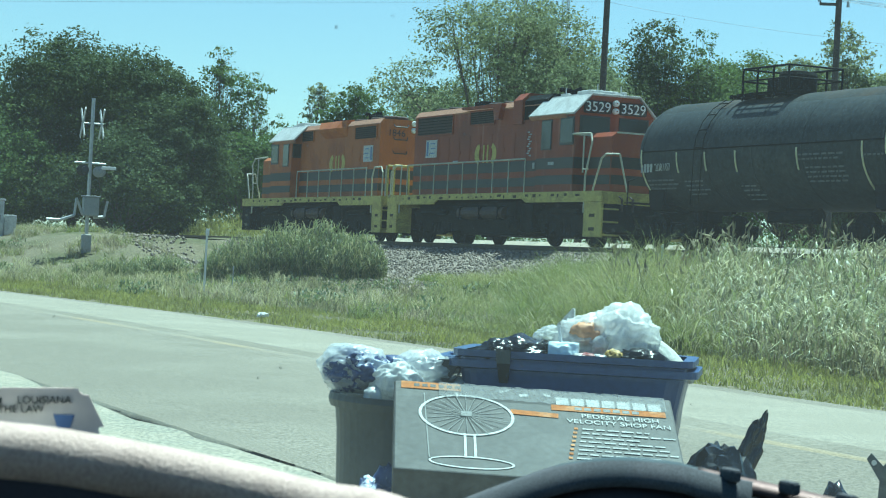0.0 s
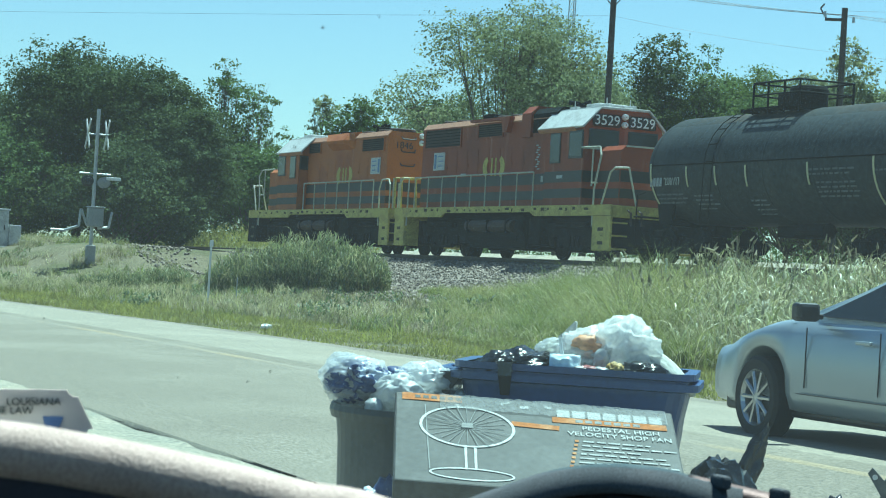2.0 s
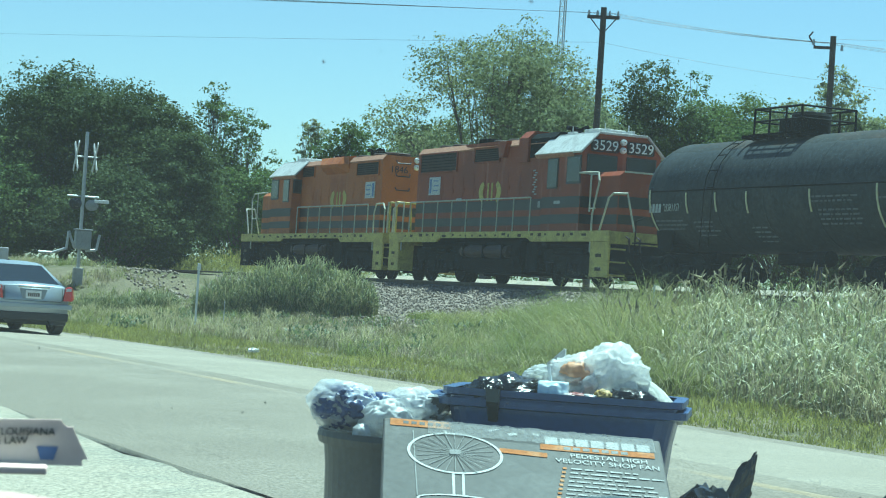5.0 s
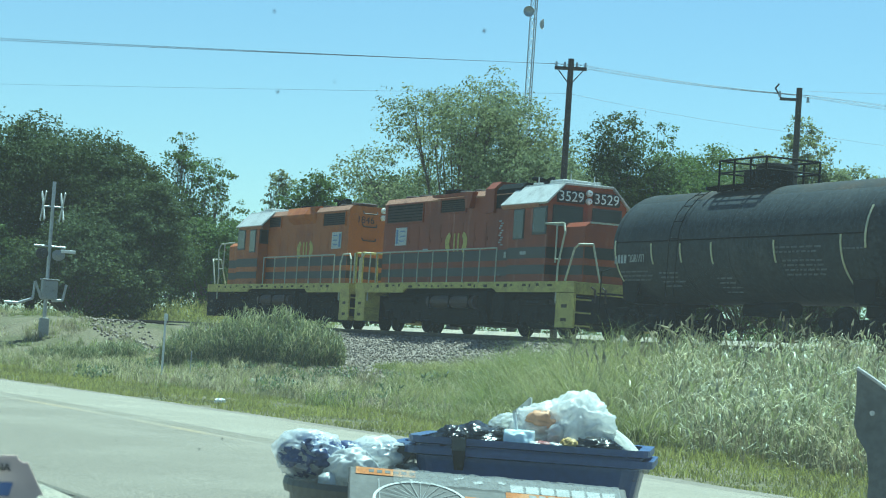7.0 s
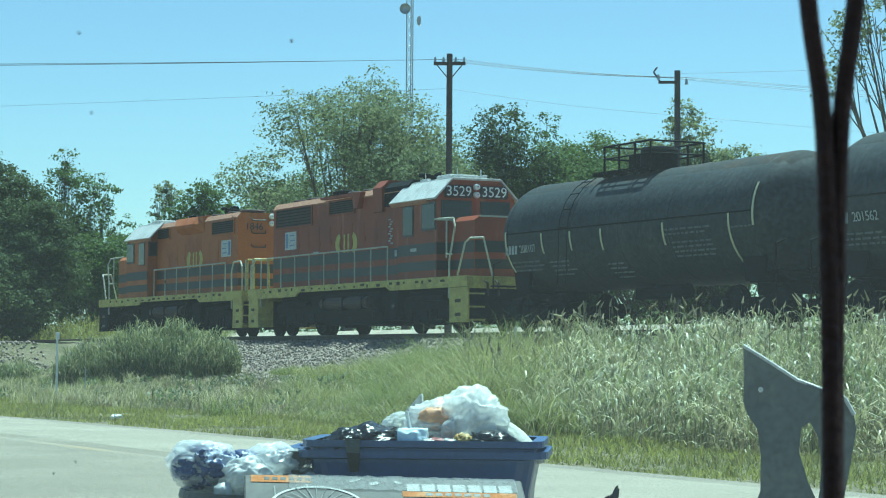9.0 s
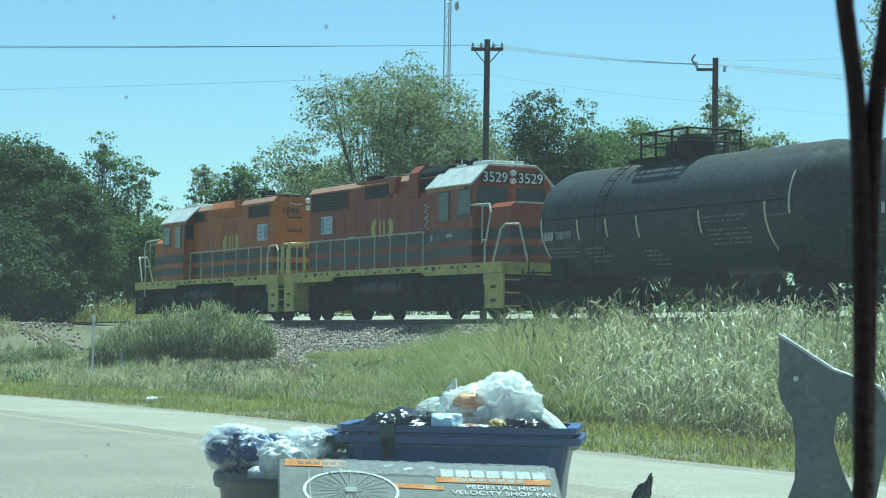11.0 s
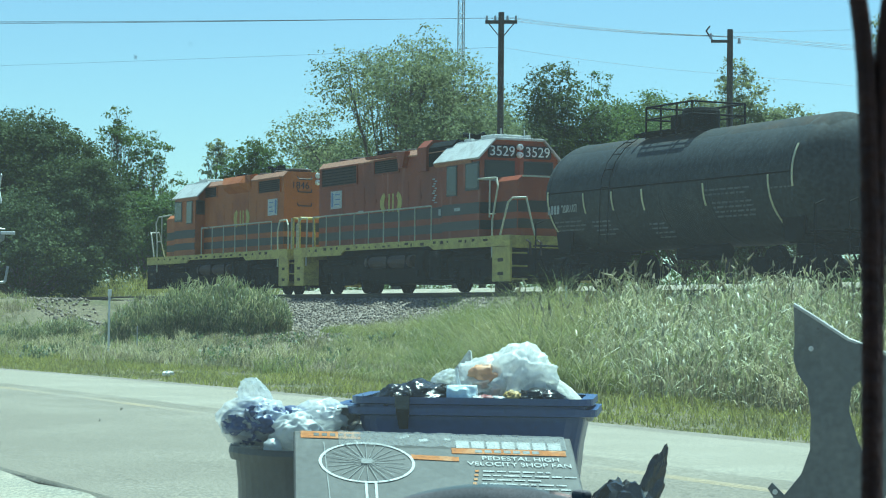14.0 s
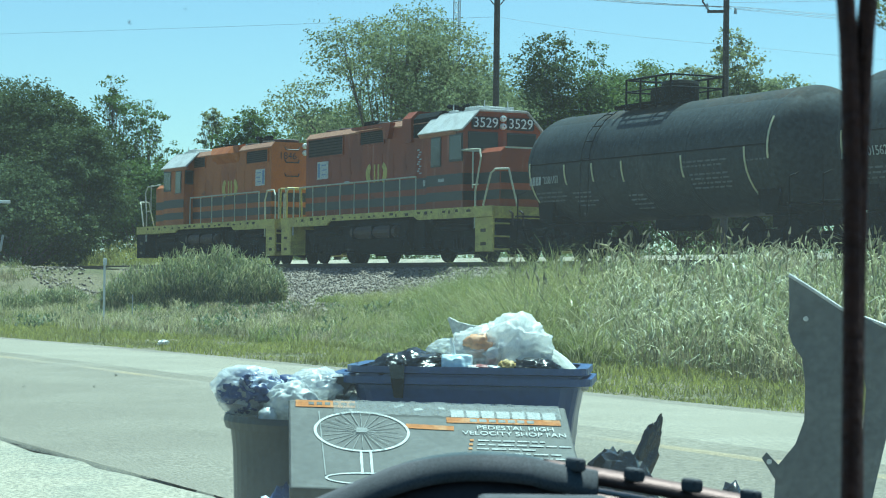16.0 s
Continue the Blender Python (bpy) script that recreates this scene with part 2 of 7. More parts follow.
    "bag_film": see_through("crinkled_clear_film", (0.88, 0.88, 0.86), 0.56, 0.28, scale=30.0),
    "bag_blue": mat("blue_packaging", (0.022, 0.045, 0.13), 0.4, vary=0.3, scale=16.0, fine=35.0, bump=0.3, second=(0.45, 0.50, 0.60), edge=(0.56, 0.60)),
    "bag_black": mat("black_bin_bag", (0.012, 0.013, 0.014), 0.25, vary=0.2, scale=8.0, bump=0.0, spec=0.6),
    "bag_teal": mat("pale_blue_carton", (0.55, 0.69, 0.74), 0.4, vary=0.12, scale=15.0),
    "orange_wrap": mat("orange_brown_wrapper", (0.62, 0.30, 0.16), 0.6, vary=0.2, scale=15.0),
    "amber_wrap": mat("amber_yellow_wrapper", (0.42, 0.26, 0.07), 0.6, vary=0.2, scale=20.0),
    "red_wrap": mat("dark_red_wrapper", (0.25, 0.05, 0.05), 0.45, vary=0.2, scale=20.0),
    "pillow": mat("dirty_white_cushion_cloth", (0.50, 0.50, 0.455), 0.85, vary=0.2, scale=7.0, fine=60.0, bump=0.2, second=(0.38, 0.38, 0.34)),
    "fender": mat("grey_primer_on_sheet_steel", (0.082, 0.089, 0.09), 0.55, 0.1, vary=0.15, scale=5.0, fine=40.0, second=(0.11, 0.115, 0.112)),
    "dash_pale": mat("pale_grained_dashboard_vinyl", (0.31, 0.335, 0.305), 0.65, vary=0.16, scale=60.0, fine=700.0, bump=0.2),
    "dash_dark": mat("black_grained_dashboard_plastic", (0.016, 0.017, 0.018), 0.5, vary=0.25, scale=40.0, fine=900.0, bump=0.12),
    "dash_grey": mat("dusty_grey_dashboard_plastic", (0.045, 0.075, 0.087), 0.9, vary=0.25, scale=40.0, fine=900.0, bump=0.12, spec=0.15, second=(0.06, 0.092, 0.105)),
    "paper": mat("pale_printed_card", (0.60, 0.63, 0.58), 0.6, vary=0.06),
    "ink": mat("dark_green_ink", (0.03, 0.06, 0.05), 0.6, vary=0.1),
    "cord": mat("dark_brown_cord", (0.030, 0.016, 0.012), 0.7, vary=0.3, scale=60.0, fine=300.0, bump=0.3),
    "litter": mat("white_litter", (0.7, 0.7, 0.68), 0.7, vary=0.1),
    "concrete": mat("grey_concrete", (0.36, 0.35, 0.33), 0.9, vary=0.15, scale=2.0, fine=25.0, bump=0.3),
    "windscreen": see_through("dusty_tinted_windscreen", (0.60, 0.80, 0.86), 0.0155, 0.4, (0.757, 0.965, 0.983), scale=3.0),
}


# ---- mesh tools ----
def part(name, bm, material, parent=None, label="", smooth=False):
    """Link a bmesh as one mesh object, under a thing or a part where a parent is given."""
    me = bpy.data.meshes.new(name)
    bm.to_mesh(me)
    bm.free()
    me.materials.append(material)
    if smooth:
        for p in me.polygons:
            p.use_smooth = True
    ob = new(name, me)
    if parent is not None:
        ob.parent = parent
    if label:
        ob["label"] = label
    return ob


def arrays(name, verts, faces, material, smooth=False):
    """A mesh object from arrays of corners and faces of equal size."""
    verts, faces = np.asarray(verts, np.float32), np.asarray(faces, np.int32)
    me = bpy.data.meshes.new(name)
    me.vertices.add(len(verts))
    me.vertices.foreach_set("co", verts.ravel())
    k = faces.shape[1]
    me.loops.add(faces.size)
    me.loops.foreach_set("vertex_index", faces.ravel())
    me.polygons.add(len(faces))
    me.polygons.foreach_set("loop_start", np.arange(0, faces.size, k, dtype=np.int32))
    me.polygons.foreach_set("loop_total", np.full(len(faces), k, np.int32))
    me.update(calc_edges=True)
    me.materials.append(material)
    if smooth:
        me.polygons.foreach_set("use_smooth", np.ones(len(faces), bool))
    return new(name, me)


def box(bm, c, s, bevel=0.0, turn=None):
    """A box of size s about c, its edges rounded off by bevel."""
    r = bmesh.ops.create_cube(bm, size=1.0)
    vs = r["verts"]
    bmesh.ops.scale(bm, vec=s, verts=vs)
    if bevel:
        es = list({e for v in vs for e in v.link_edges})
        r = bmesh.ops.bevel(bm, geom=es, offset=bevel, segments=2, affect="EDGES", profile=0.5)
        vs = list({v for f in r["faces"] for v in f.verts} | {v for v in vs if v.is_valid})
    if turn is not None:
        bmesh.ops.transform(bm, matrix=turn, verts=vs)
    bmesh.ops.translate(bm, vec=c, verts=vs)
    return vs


def rod(bm, a, b, r, n=8, r2=None):
    """A round bar from a to b."""
    a, b = Vector(a), Vector(b)
    d = b - a
    m = Matrix.Translation((a + b) / 2) @ d.to_track_quat("Z", "Y").to_matrix().to_4x4()
    bmesh.ops.create_cone(bm, cap_ends=True, segments=n, radius1=r, radius2=r if r2 is None else r2, depth=d.length, matrix=m)


def bars(bm, points, r, n=8):
    for a, b in zip(points[:-1], points[1:]):
        rod(bm, a, b, r, n)


def slab(bm, outline, axis, lo, hi):
    """An outline of (u, v) points pushed through along an axis from lo to hi."""
    def at(u, v, w):
        return {"x": (w, u, v), "y": (u, w, v), "z": (u, v, w)}[axis]
    a = [bm.verts.new(at(u, v, lo)) for u, v in outline]
    b = [bm.verts.new(at(u, v, hi)) for u, v in outline]
    bm.faces.new(a)
    bm.faces.new(list(reversed(b)))
    k = len(a)
    for i in range(k):
        bm.faces.new((a[i], b[i], b[(i + 1) % k], a[(i + 1) % k]))
    bmesh.ops.recalc_face_normals(bm, faces=bm.faces[:])


def lathe(bm, profile, n=32, axis="z"):
    """A turned body from (radius, height) points."""
    rings = []
    for r, h in profile:
        ring = []
        for i in range(n):
            a = 2 * math.pi * i / n
            u, v = r * math.cos(a), r * math.sin(a)
            ring.append(bm.verts.new((u, v, h) if axis == "z" else (u, h, v) if axis == "y" else (h, u, v)))
        rings.append(ring)
    for p, q in zip(rings[:-1], rings[1:]):
        for i in range(n):
            bm.faces.new((p[i], p[(i + 1) % n], q[(i + 1) % n], q[i]))
    bmesh.ops.recalc_face_normals(bm, faces=bm.faces[:])


def loft(bm, rings, caps=True):
    """A skin over rings of equally many points."""
    vs = [[bm.verts.new(p) for p in ring] for ring in rings]
    k = len(vs[0])
    for a, b in zip(vs[:-1], vs[1:]):
        for i in range(k):
            bm.faces.new((a[i], a[(i + 1) % k], b[(i + 1) % k], b[i]))
    if caps:
        bm.faces.new(vs[0])
        bm.faces.new(list(reversed(vs[-1])))
    bmesh.ops.recalc_face_normals(bm, faces=bm.faces[:])


def thing(name, m, label, category, group="", kind=""):
    e = new(name)
    e.empty_display_size = 0.3
    e.matrix_basis = m
    return tagged(e, label, category, group, kind)


def words(text, size, material, parent, m, name="lettering", thick=0.004):
    """Letters in the built-in font, turned into a mesh."""
    cu = bpy.data.curves.new(name, "FONT")
    cu.body, cu.size, cu.extrude, cu.align_x, cu.align_y = text, size, thick, "CENTER", "CENTER"
    tmp = bpy.data.objects.new(name, cu)
    me = bpy.data.meshes.new_from_object(tmp)
    bpy.data.objects.remove(tmp)
    bpy.data.curves.remove(cu)
    me.materials.clear()
    me.materials.append(material)
    ob = new(name, me)
    ob.parent = parent
    ob.matrix_basis = m
    return ob


def fbm(x, y, s):
    return noise.fractal(Vector((x * s, y * s, 3.7)), 1.0, 2.0, 4)


def smooth(a, b, v):
    t = min(1.0, max(0.0, (v - a) / (b - a)))
    return t * t * (3 - 2 * t)


def bend(y):
    """The road swings gently to the left further on."""
    return -0.0022 * max(0.0, y - 22.0) ** 2 if y < 80 else -0.0022 * 58 ** 2 - 0.255 * (y - 80)


RAIL_Z = 1.84
TRACK_X = 30.5


def ground_z(x, y):
    """Height of the ground: yard, road bed, verge, railway bank."""
    xr = x - bend(y)
    if xr < 3.7:
        z = -0.15 + 0.14 * smooth(2.2, 3.7, xr)
    elif xr < 11.1:
        z = -0.03
    else:
        z = -0.03 + 0.03 * smooth(11.1, 11.4, xr)
    z += 0.62 * smooth(17.5, 26.0, x) + 0.68 * smooth(30.0, 33.0, x) - 0.35 * smooth(40, 60, x)
    if xr > 11.3:
        near = smooth(78, 87, y) * (1 - smooth(99, 107, y)) * (1 - smooth(22, 25, x))
        lane = smooth(89, 92, y) * (1 - smooth(98, 101, y)) * (1 - smooth(33, 45, x))
        ramp = smooth(13, 21, x) * max(near, lane)
        z += (1.62 - z) * ramp
        z += 0.05 * fbm(x, y, 0.5)
    return z


# ---- ground, road and track ----
def build_ground():
    xs = np.unique(np.concatenate([np.linspace(-900, -20, 14), np.linspace(-20, 0, 6), np.arange(0, 42, 0.5), np.linspace(42, 70, 10), np.linspace(70, 1500, 16)]))
    ys = np.unique(np.concatenate([np.linspace(-600, -10, 12), np.arange(-10, 110, 1.0), np.linspace(110, 220, 20), np.linspace(220, 2500, 16)]))
    verts = [(x, y, ground_z(x, y) - (0.25 if 28.2 < x < 32.8 else 0)) for y in ys for x in xs]
    k = len(xs)
    faces = [(j * k + i, j * k + i + 1, (j + 1) * k + i + 1, (j + 1) * k + i) for j in range(len(ys) - 1) for i in range(k - 1)]
    g = arrays("ground", verts, faces, M["soil"], True)
    tagged(g, "rough grassy ground of verge, bank and fields", "ground", kind="structure")


def strip(name, material, x0, x1, y0, y1, z, step=2.0, ragged=0.0, across=2, lip=0.0):
    """A long band beside or on the road, following its bend."""
    ys = np.arange(y0, y1 + step, step)
    verts, faces = [], []
    for y in ys:
        for i in range(across + 1):
            x = x0 + (x1 - x0) * i / across
            if ragged and i in (0, across):
                x += ragged * fbm(3 * i + 0.3, y, 0.9)
            zz = (z(x, y) if callable(z) else z) - (lip if i in (0, across) else 0.0)
            verts.append((x + bend(y), y, zz))
    k = across + 1
    for j in range(len(ys) - 1):
        for i in range(across):
            faces.append((j * k + i, j * k + i + 1, (j + 1) * k + i + 1, (j + 1) * k + i))
    return arrays(name, verts, faces, material)


def crown(x, y):
    return 0.015 + 0.05 * (1 - abs((x - 7.4) / 3.7) ** 2)


def build_road():
    r = strip("road", M["asphalt"], 3.7, 11.1, -40, 240, crown, 0.5, 0.06, 10)
    tagged(r, "sun-bleached two-lane asphalt road", "road", kind="structure")
    for x in (7.45,):
        ln = strip("centre_line", M["yellow_line"], x - 0.12, x + 0.08, -40, 240, lambda a, b: crown(a, b) + 0.007, 0.5, 0.03, 4, 0.012)
        tagged(ln, "worn yellow road centre line", "road marking", kind="structure")
    pe = strip("pale_road_edge", M["asphalt_pale"], 7.55, 11.05, -40, 240, lambda a, b: crown(a, b) + 0.003, 0.5, 0.14, 6, 0.012)
    tagged(pe, "paler sun-bleached asphalt of the far lane", "road", kind="structure")
    g = strip("shoulder", M["gravel"], -14, 3.68, -12, 60, lambda a, b: ground_z(a + bend(b), b) + 0.035 + 0.012 * fbm(a, b, 2.0), 0.5, 0.12, 36)
    tagged(g, "pale gravel shoulder and yard", "shoulder", kind="structure")
    ed = strip("broken_road_edge", M["asphalt_dark"], 3.68, 3.73, -12, 60, lambda a, b: max(ground_z(a + bend(b), b) + 0.04, 0.028), 0.25, 0.07, 2, 0.03)
    tagged(ed, "dark ragged strip along the asphalt edge", "road edge", kind="structure")
    # access lane over the crossing and pale yard behind the train
    verts, faces = [], []
    for j, x in enumerate(np.linspace(8.0, 60, 105)):
        z = max(ground_z(x, 95), ground_z(x, 93), ground_z(x, 97)) + 0.03 + (0.10 if 28.7 < x < 32.3 else 0)
        for y in (93.0, 97.0):
            verts.append((x, y, z))
        if j:
            a = 2 * j - 2
            faces.append((a, a + 1, a + 3, a + 2))
    tagged(arrays("crossing_lane", verts, faces, M["soil"]), "dirt lane over the level crossing", "lane", kind="structure")
    verts = [(33.2, 20, 1.2), (36.0, 20, 2.15), (42, 20, 2.15), (42, 120, 2.15), (36.0, 120, 2.15), (33.2, 120, 1.2)]
    tagged(arrays("service_road", verts, [(0, 1, 4, 5), (1, 2, 3, 4)], M["gravel"]), "bright raised gravel service road behind the track", "lane", kind="structure")


def rail_profile():
    return [(-0.07, -0.17), (0.07, -0.17), (0.07, -0.155), (0.012, -0.13), (0.012, -0.045), (0.037, -0.035), (0.037, -0.004), (0.03, 0.0), (-0.03, 0.0), (-0.037, -0.004), (-0.037, -0.035), (-0.012, -0.045), (-0.012, -0.13), (-0.07, -0.155)]


def build_track():
    root = thing("railway_track", Matrix.Translation((TRACK_X, 0, RAIL_Z)), "single railway track on grey stone ballast", "railway track", kind="structure")
    for s in (-1, 1):
        bm = bmesh.new()
        slab(bm, [(s * 0.7535 + u, v) for u, v in rail_profile()], "y", -60, 320)
        part("rail", bm, M["rail"], root)
    bm = bmesh.new()
    box(bm, (0, 0, 0), (2.6, 0.23, 0.16), 0.01)
    first = part("sleeper", bm, M["tie"], root)
    first.location = (0, 20, -0.26)
    for i in range(1, 170):
        t = new("sleeper", first.data)
        t.parent, t.location = root, (0, 20 + i * 0.56, -0.26)
    # ballast bed
    bm = bmesh.new()
    prof = [(-4.6, -1.36), (-2.3, -0.24), (1.75, -0.22), (3.3, -0.75), (3.3, -1.6), (-4.6, -1.6)]
    slab(bm, prof, "y", -60, 320)
    part("ballast_bed", bm, M["ballast"], root)
    rng = np.random.default_rng(7)
    n = 26000
    xs = rng.uniform(-4.6, -1.2, n)
    ys = rng.uniform(40, 112, n)
    zs = np.where(xs < -2.3, -0.24 - (-2.3 - xs) * 0.487, -0.24) + 0.01
    base = np.array([(1, 0, 0), (-1, 0, 0), (0, 1, 0), (0, -1, 0), (0, 0, 1), (0, 0, -1)], float)
    tri = np.array([(0, 2, 4), (2, 1, 4), (1, 3, 4), (3, 0, 4), (2, 0, 5), (1, 2, 5), (3, 1, 5), (0, 3, 5)])
    q = rng.normal(size=(n, 3, 3))
    q, _ = np.linalg.qr(q)
    sc = rng.uniform(0.03, 0.07, (n, 1, 1)) * rng.uniform(0.6, 1.2, (n, 6, 1))
    v = (base[None] * sc) @ q + np.stack([xs, ys, zs], 1)[:, None]
    f = tri[None] + 6 * np.arange(n)[:, None, None]
    k = 5200
    x2, y2 = rng.uniform(-8.6, -4.2, k), rng.uniform(44, 112, k)
    z2 = np.array([ground_z(a + TRACK_X, b) - RAIL_Z for a, b in zip(x2, y2)]) + 0.02
    q2, _ = np.linalg.qr(rng.normal(size=(k, 3, 3)))
    v2 = (base[None] * rng.uniform(0.03, 0.10, (k, 1, 1)) * rng.uniform(0.6, 1.2, (k, 6, 1))) @ q2 + np.stack([x2, y2, z2], 1)[:, None]
    v = np.concatenate([v, v2])
    f = tri[None] + 6 * np.arange(n + k)[:, None, None]
    st = arrays("ballast_stones", v.reshape(-1, 3), f.reshape(-1, 3), M["ballast"])
    st.parent = root
    st["kind"] = "stuff"


# ---- grass and trees ----
def blades(rng, xs, ys, zs, height, width, lean, seg=3, droop=0.5):
    """Curved blades of grass as arrays: a strip of seg quads for each."""
    n = len(xs)
    a = rng.uniform(0, 2 * math.pi, n)
    b = rng.uniform(0, 2 * math.pi, n)
    side = np.stack([np.cos(b), np.sin(b), np.zeros(n)], 1)
    out = np.stack([np.cos(a), np.sin(a), np.zeros(n)], 1)
    base = np.stack([xs, ys, zs], 1)
    rows = []
    for i in range(seg + 1):
        t = i / seg
        c = base + out * (lean * height * t ** 1.8)[:, None]
        c[:, 2] += height * (t - droop * lean * t ** 3)
        w = width * (1 - 0.92 * t ** 1.5)
        rows += [c - side * w[:, None] / 2, c + side * w[:, None] / 2]
    v = np.stack(rows, 1).reshape(-1, 3)
    k = 2 * (seg + 1)
    f = np.array([(2 * i, 2 * i + 1, 2 * i + 3, 2 * i + 2) for i in range(seg)])
    return v, (f[None] + k * np.arange(n)[:, None, None]).reshape(-1, 4)


def scatter(rng, n, x0, x1, y0, y1, keep):
    xs, ys = rng.uniform(x0, x1, n), rng.uniform(y0, y1, n)
    k = np.array([keep(x, y) for x, y in zip(xs, ys)])
    xs, ys = xs[k], ys[k]
    return xs, ys, np.array([ground_z(x, y) for x, y in zip(xs, ys)]) - 0.02


def build_grass():
    rng = np.random.default_rng(11)

    def tufts(n, x0, x1, y0, y1, keep, per, spread):
        """Blades gathered in tufts: foot of each blade and the number of its tuft."""
        cx, cy, _ = scatter(rng, n, x0, x1, y0, y1, keep)
        k = np.repeat(np.arange(len(cx)), per)
        a, r = rng.uniform(0, 2 * math.pi, len(k)), spread * np.sqrt(rng.uniform(0, 1, len(k)))
        xs, ys = cx[k] + r * np.cos(a), cy[k] + r * np.sin(a)
        return xs, ys, np.array([ground_z(x, y) for x, y in zip(xs, ys)]) - 0.02, k, cx, cy
    # mown strip beside the road, with bare specks at its edge
    def mown(x, y):
        xr = x - bend(y)
        lo = 11.10 + 0.30 * fbm(1, y, 0.9) + 0.12 * fbm(7, y, 4.0)
        return lo < xr < 15.9 + 0.8 * fbm(2, y, 0.3) and (xr > lo + 0.5 or fbm(x, y, 2.2) > -0.25)
    xs, ys, zs = scatter(rng, 210000, 5, 17, 12, 84, mown)
    n = len(xs)
    hgt = rng.uniform(0.05, 0.16, n) * (1 + 0.9 * np.array([fbm(x, y, 0.7) for x, y in zip(xs, ys)]))
    v, f = blades(rng, xs, ys, zs, hgt, rng.uniform(0.010, 0.024, n), rng.uniform(0.2, 0.8, n), 2)
    tagged(arrays("mown_grass", v, f, M["grass_mown"]), "short mown grass along the far road edge", "grass", kind="stuff")
    # broken stubble and low weeds on the slope below the track
    def slope(x, y):
        return x - bend(y) > 14.6 + 0.6 * fbm(3, y, 0.5) and x < 27.3 and y > 2.12 * x + 2 * fbm(x, y, 0.3)
    for name, m, lab, count, per, lo, hi, shift, cut, far in (
            ("dry_weeds", M["dry"], "dry grey-brown stubble on the railway slope", 3600, 26, 0.12, 0.42, 40, -0.10, 25.5),
            ("low_weeds", M["grass_green"], "low green weeds on the railway slope", 2300, 26, 0.12, 0.5, 0, -0.02, 25.0),
            ("pale_grass", M["grass_pale"], "pale seeding grass on the railway slope", 2600, 16, 0.3, 0.62, 90, -0.06, 21.5)):
        xs, ys, zs, k, cx, cy = tufts(count, 10, 27.3, 36, 112, lambda x, y: slope(x, y) and x < far and fbm(x + shift, y, 0.35) > cut, per, 0.22)
        size = rng.uniform(0.5, 1.25, len(cx)) * np.array([1 - 0.6 * smooth(21, 25, x) for x in cx])
        hgt = rng.uniform(lo, hi, len(xs)) * size[k]
        v, f = blades(rng, xs, ys, zs, hgt, rng.uniform(0.012, 0.032, len(xs)), rng.uniform(0.3, 1.1, len(xs)), 2)
        tagged(arrays(name, v, f, m), lab, "weeds", kind="stuff")
    # leafy dark weeds in small patches at the foot of the slope
    xs, ys, zs, k, cx, cy = tufts(240, 12, 24, 36, 100, lambda x, y: slope(x, y) and fbm(x + 15, y, 0.6) > 0.18, 60, 0.35)
    size = rng.uniform(0.5, 1.0, len(cx))
    start = rng.uniform(0, 0.45, len(xs)) * size[k]
    v, f = blades(rng, xs, ys, zs + start, rng.uniform(0.08, 0.2, len(xs)), rng.uniform(0.03, 0.06, len(xs)), rng.uniform(0.5, 1.5, len(xs)), 2)
    tagged(arrays("leafy_weeds", v, f, M["leaf_weed"]), "leafy dark green weeds in patches", "weeds", kind="stuff")
    # soft tall grass rising to the track
    def tall(x, y):
        return x - bend(y) > 14.9 + 0.7 * fbm(5, y, 0.35) and x < 28.0 and 1.70 * x < y < 2.44 * x + 1.6 * fbm(x, y, 0.3)
    for name, m, lab, count, per in (("tall_grass", M["grass_green"], "tall soft green grass on the bank", 2700, 50), ("tall_grass_seed", M["grass_pale"], "pale seeding stems in the tall grass", 900, 16)):
        xs, ys, zs, k, cx, cy = tufts(count, 13, 28, 24, 66, tall, per, 0.30)
        lift = np.array([(0.75 + 0.5 * smooth(15, 20, x)) * (1.2 - 0.85 * smooth(1.93, 2.34, y / x)) * (1 + 0.55 * fbm(x, y, 0.5)) for x, y in zip(cx, cy)]) * rng.uniform(0.65, 1.2, len(cx))
        hgt = rng.uniform(0.45, 1.02, len(xs)) * lift[k] * (1.1 if per < 20 else 1.0)
        v, f = blades(rng, xs, ys, zs, hgt, rng.uniform(0.010, 0.024, len(xs)), rng.uniform(0.35, 1.5, len(xs)), 4)
        tagged(arrays(name, v, f, m), lab, "grass", kind="stuff")
    # reeds with broad arching leaves
    def reeds(x, y):
        return x - bend(y) > 14.7 + 0.6 * fbm(9, y, 0.4) and x < 28.3 and y < 1.78 * x + 2.0 * fbm(x, y, 0.25) and fbm(x + 3, y, 0.8) > -0.22
    xs, ys, zs, k, cx, cy = tufts(3400, 14, 28.3, 14, 50, reeds, 44, 0.34)
    lift = np.array([(0.80 + 0.45 * smooth(14.6, 19, x)) * (1 + 0.5 * fbm(x, y, 0.7)) for x, y in zip(cx, cy)]) * rng.uniform(0.65, 1.1, len(cx))
    top = np.minimum(lift[k] * rng.uniform(0.75, 1.3, len(xs)), 1.55)
    tone = np.array([fbm(x + 60, y, 0.45) for x, y in zip(cx, cy)])[k] + rng.normal(0, 0.22, len(xs))
    part_of = rng.uniform(0, 1, len(xs))
    stem = part_of < 0.22
    v, f = blades(rng, xs[stem], ys[stem], zs[stem], top[stem], rng.uniform(0.010, 0.02, stem.sum()), rng.uniform(0.1, 0.5, stem.sum()), 4, 0.5)
    tagged(arrays("reed_stems", v, f, M["dry"]), "half dry reed stems on the bank", "reeds", kind="stuff")
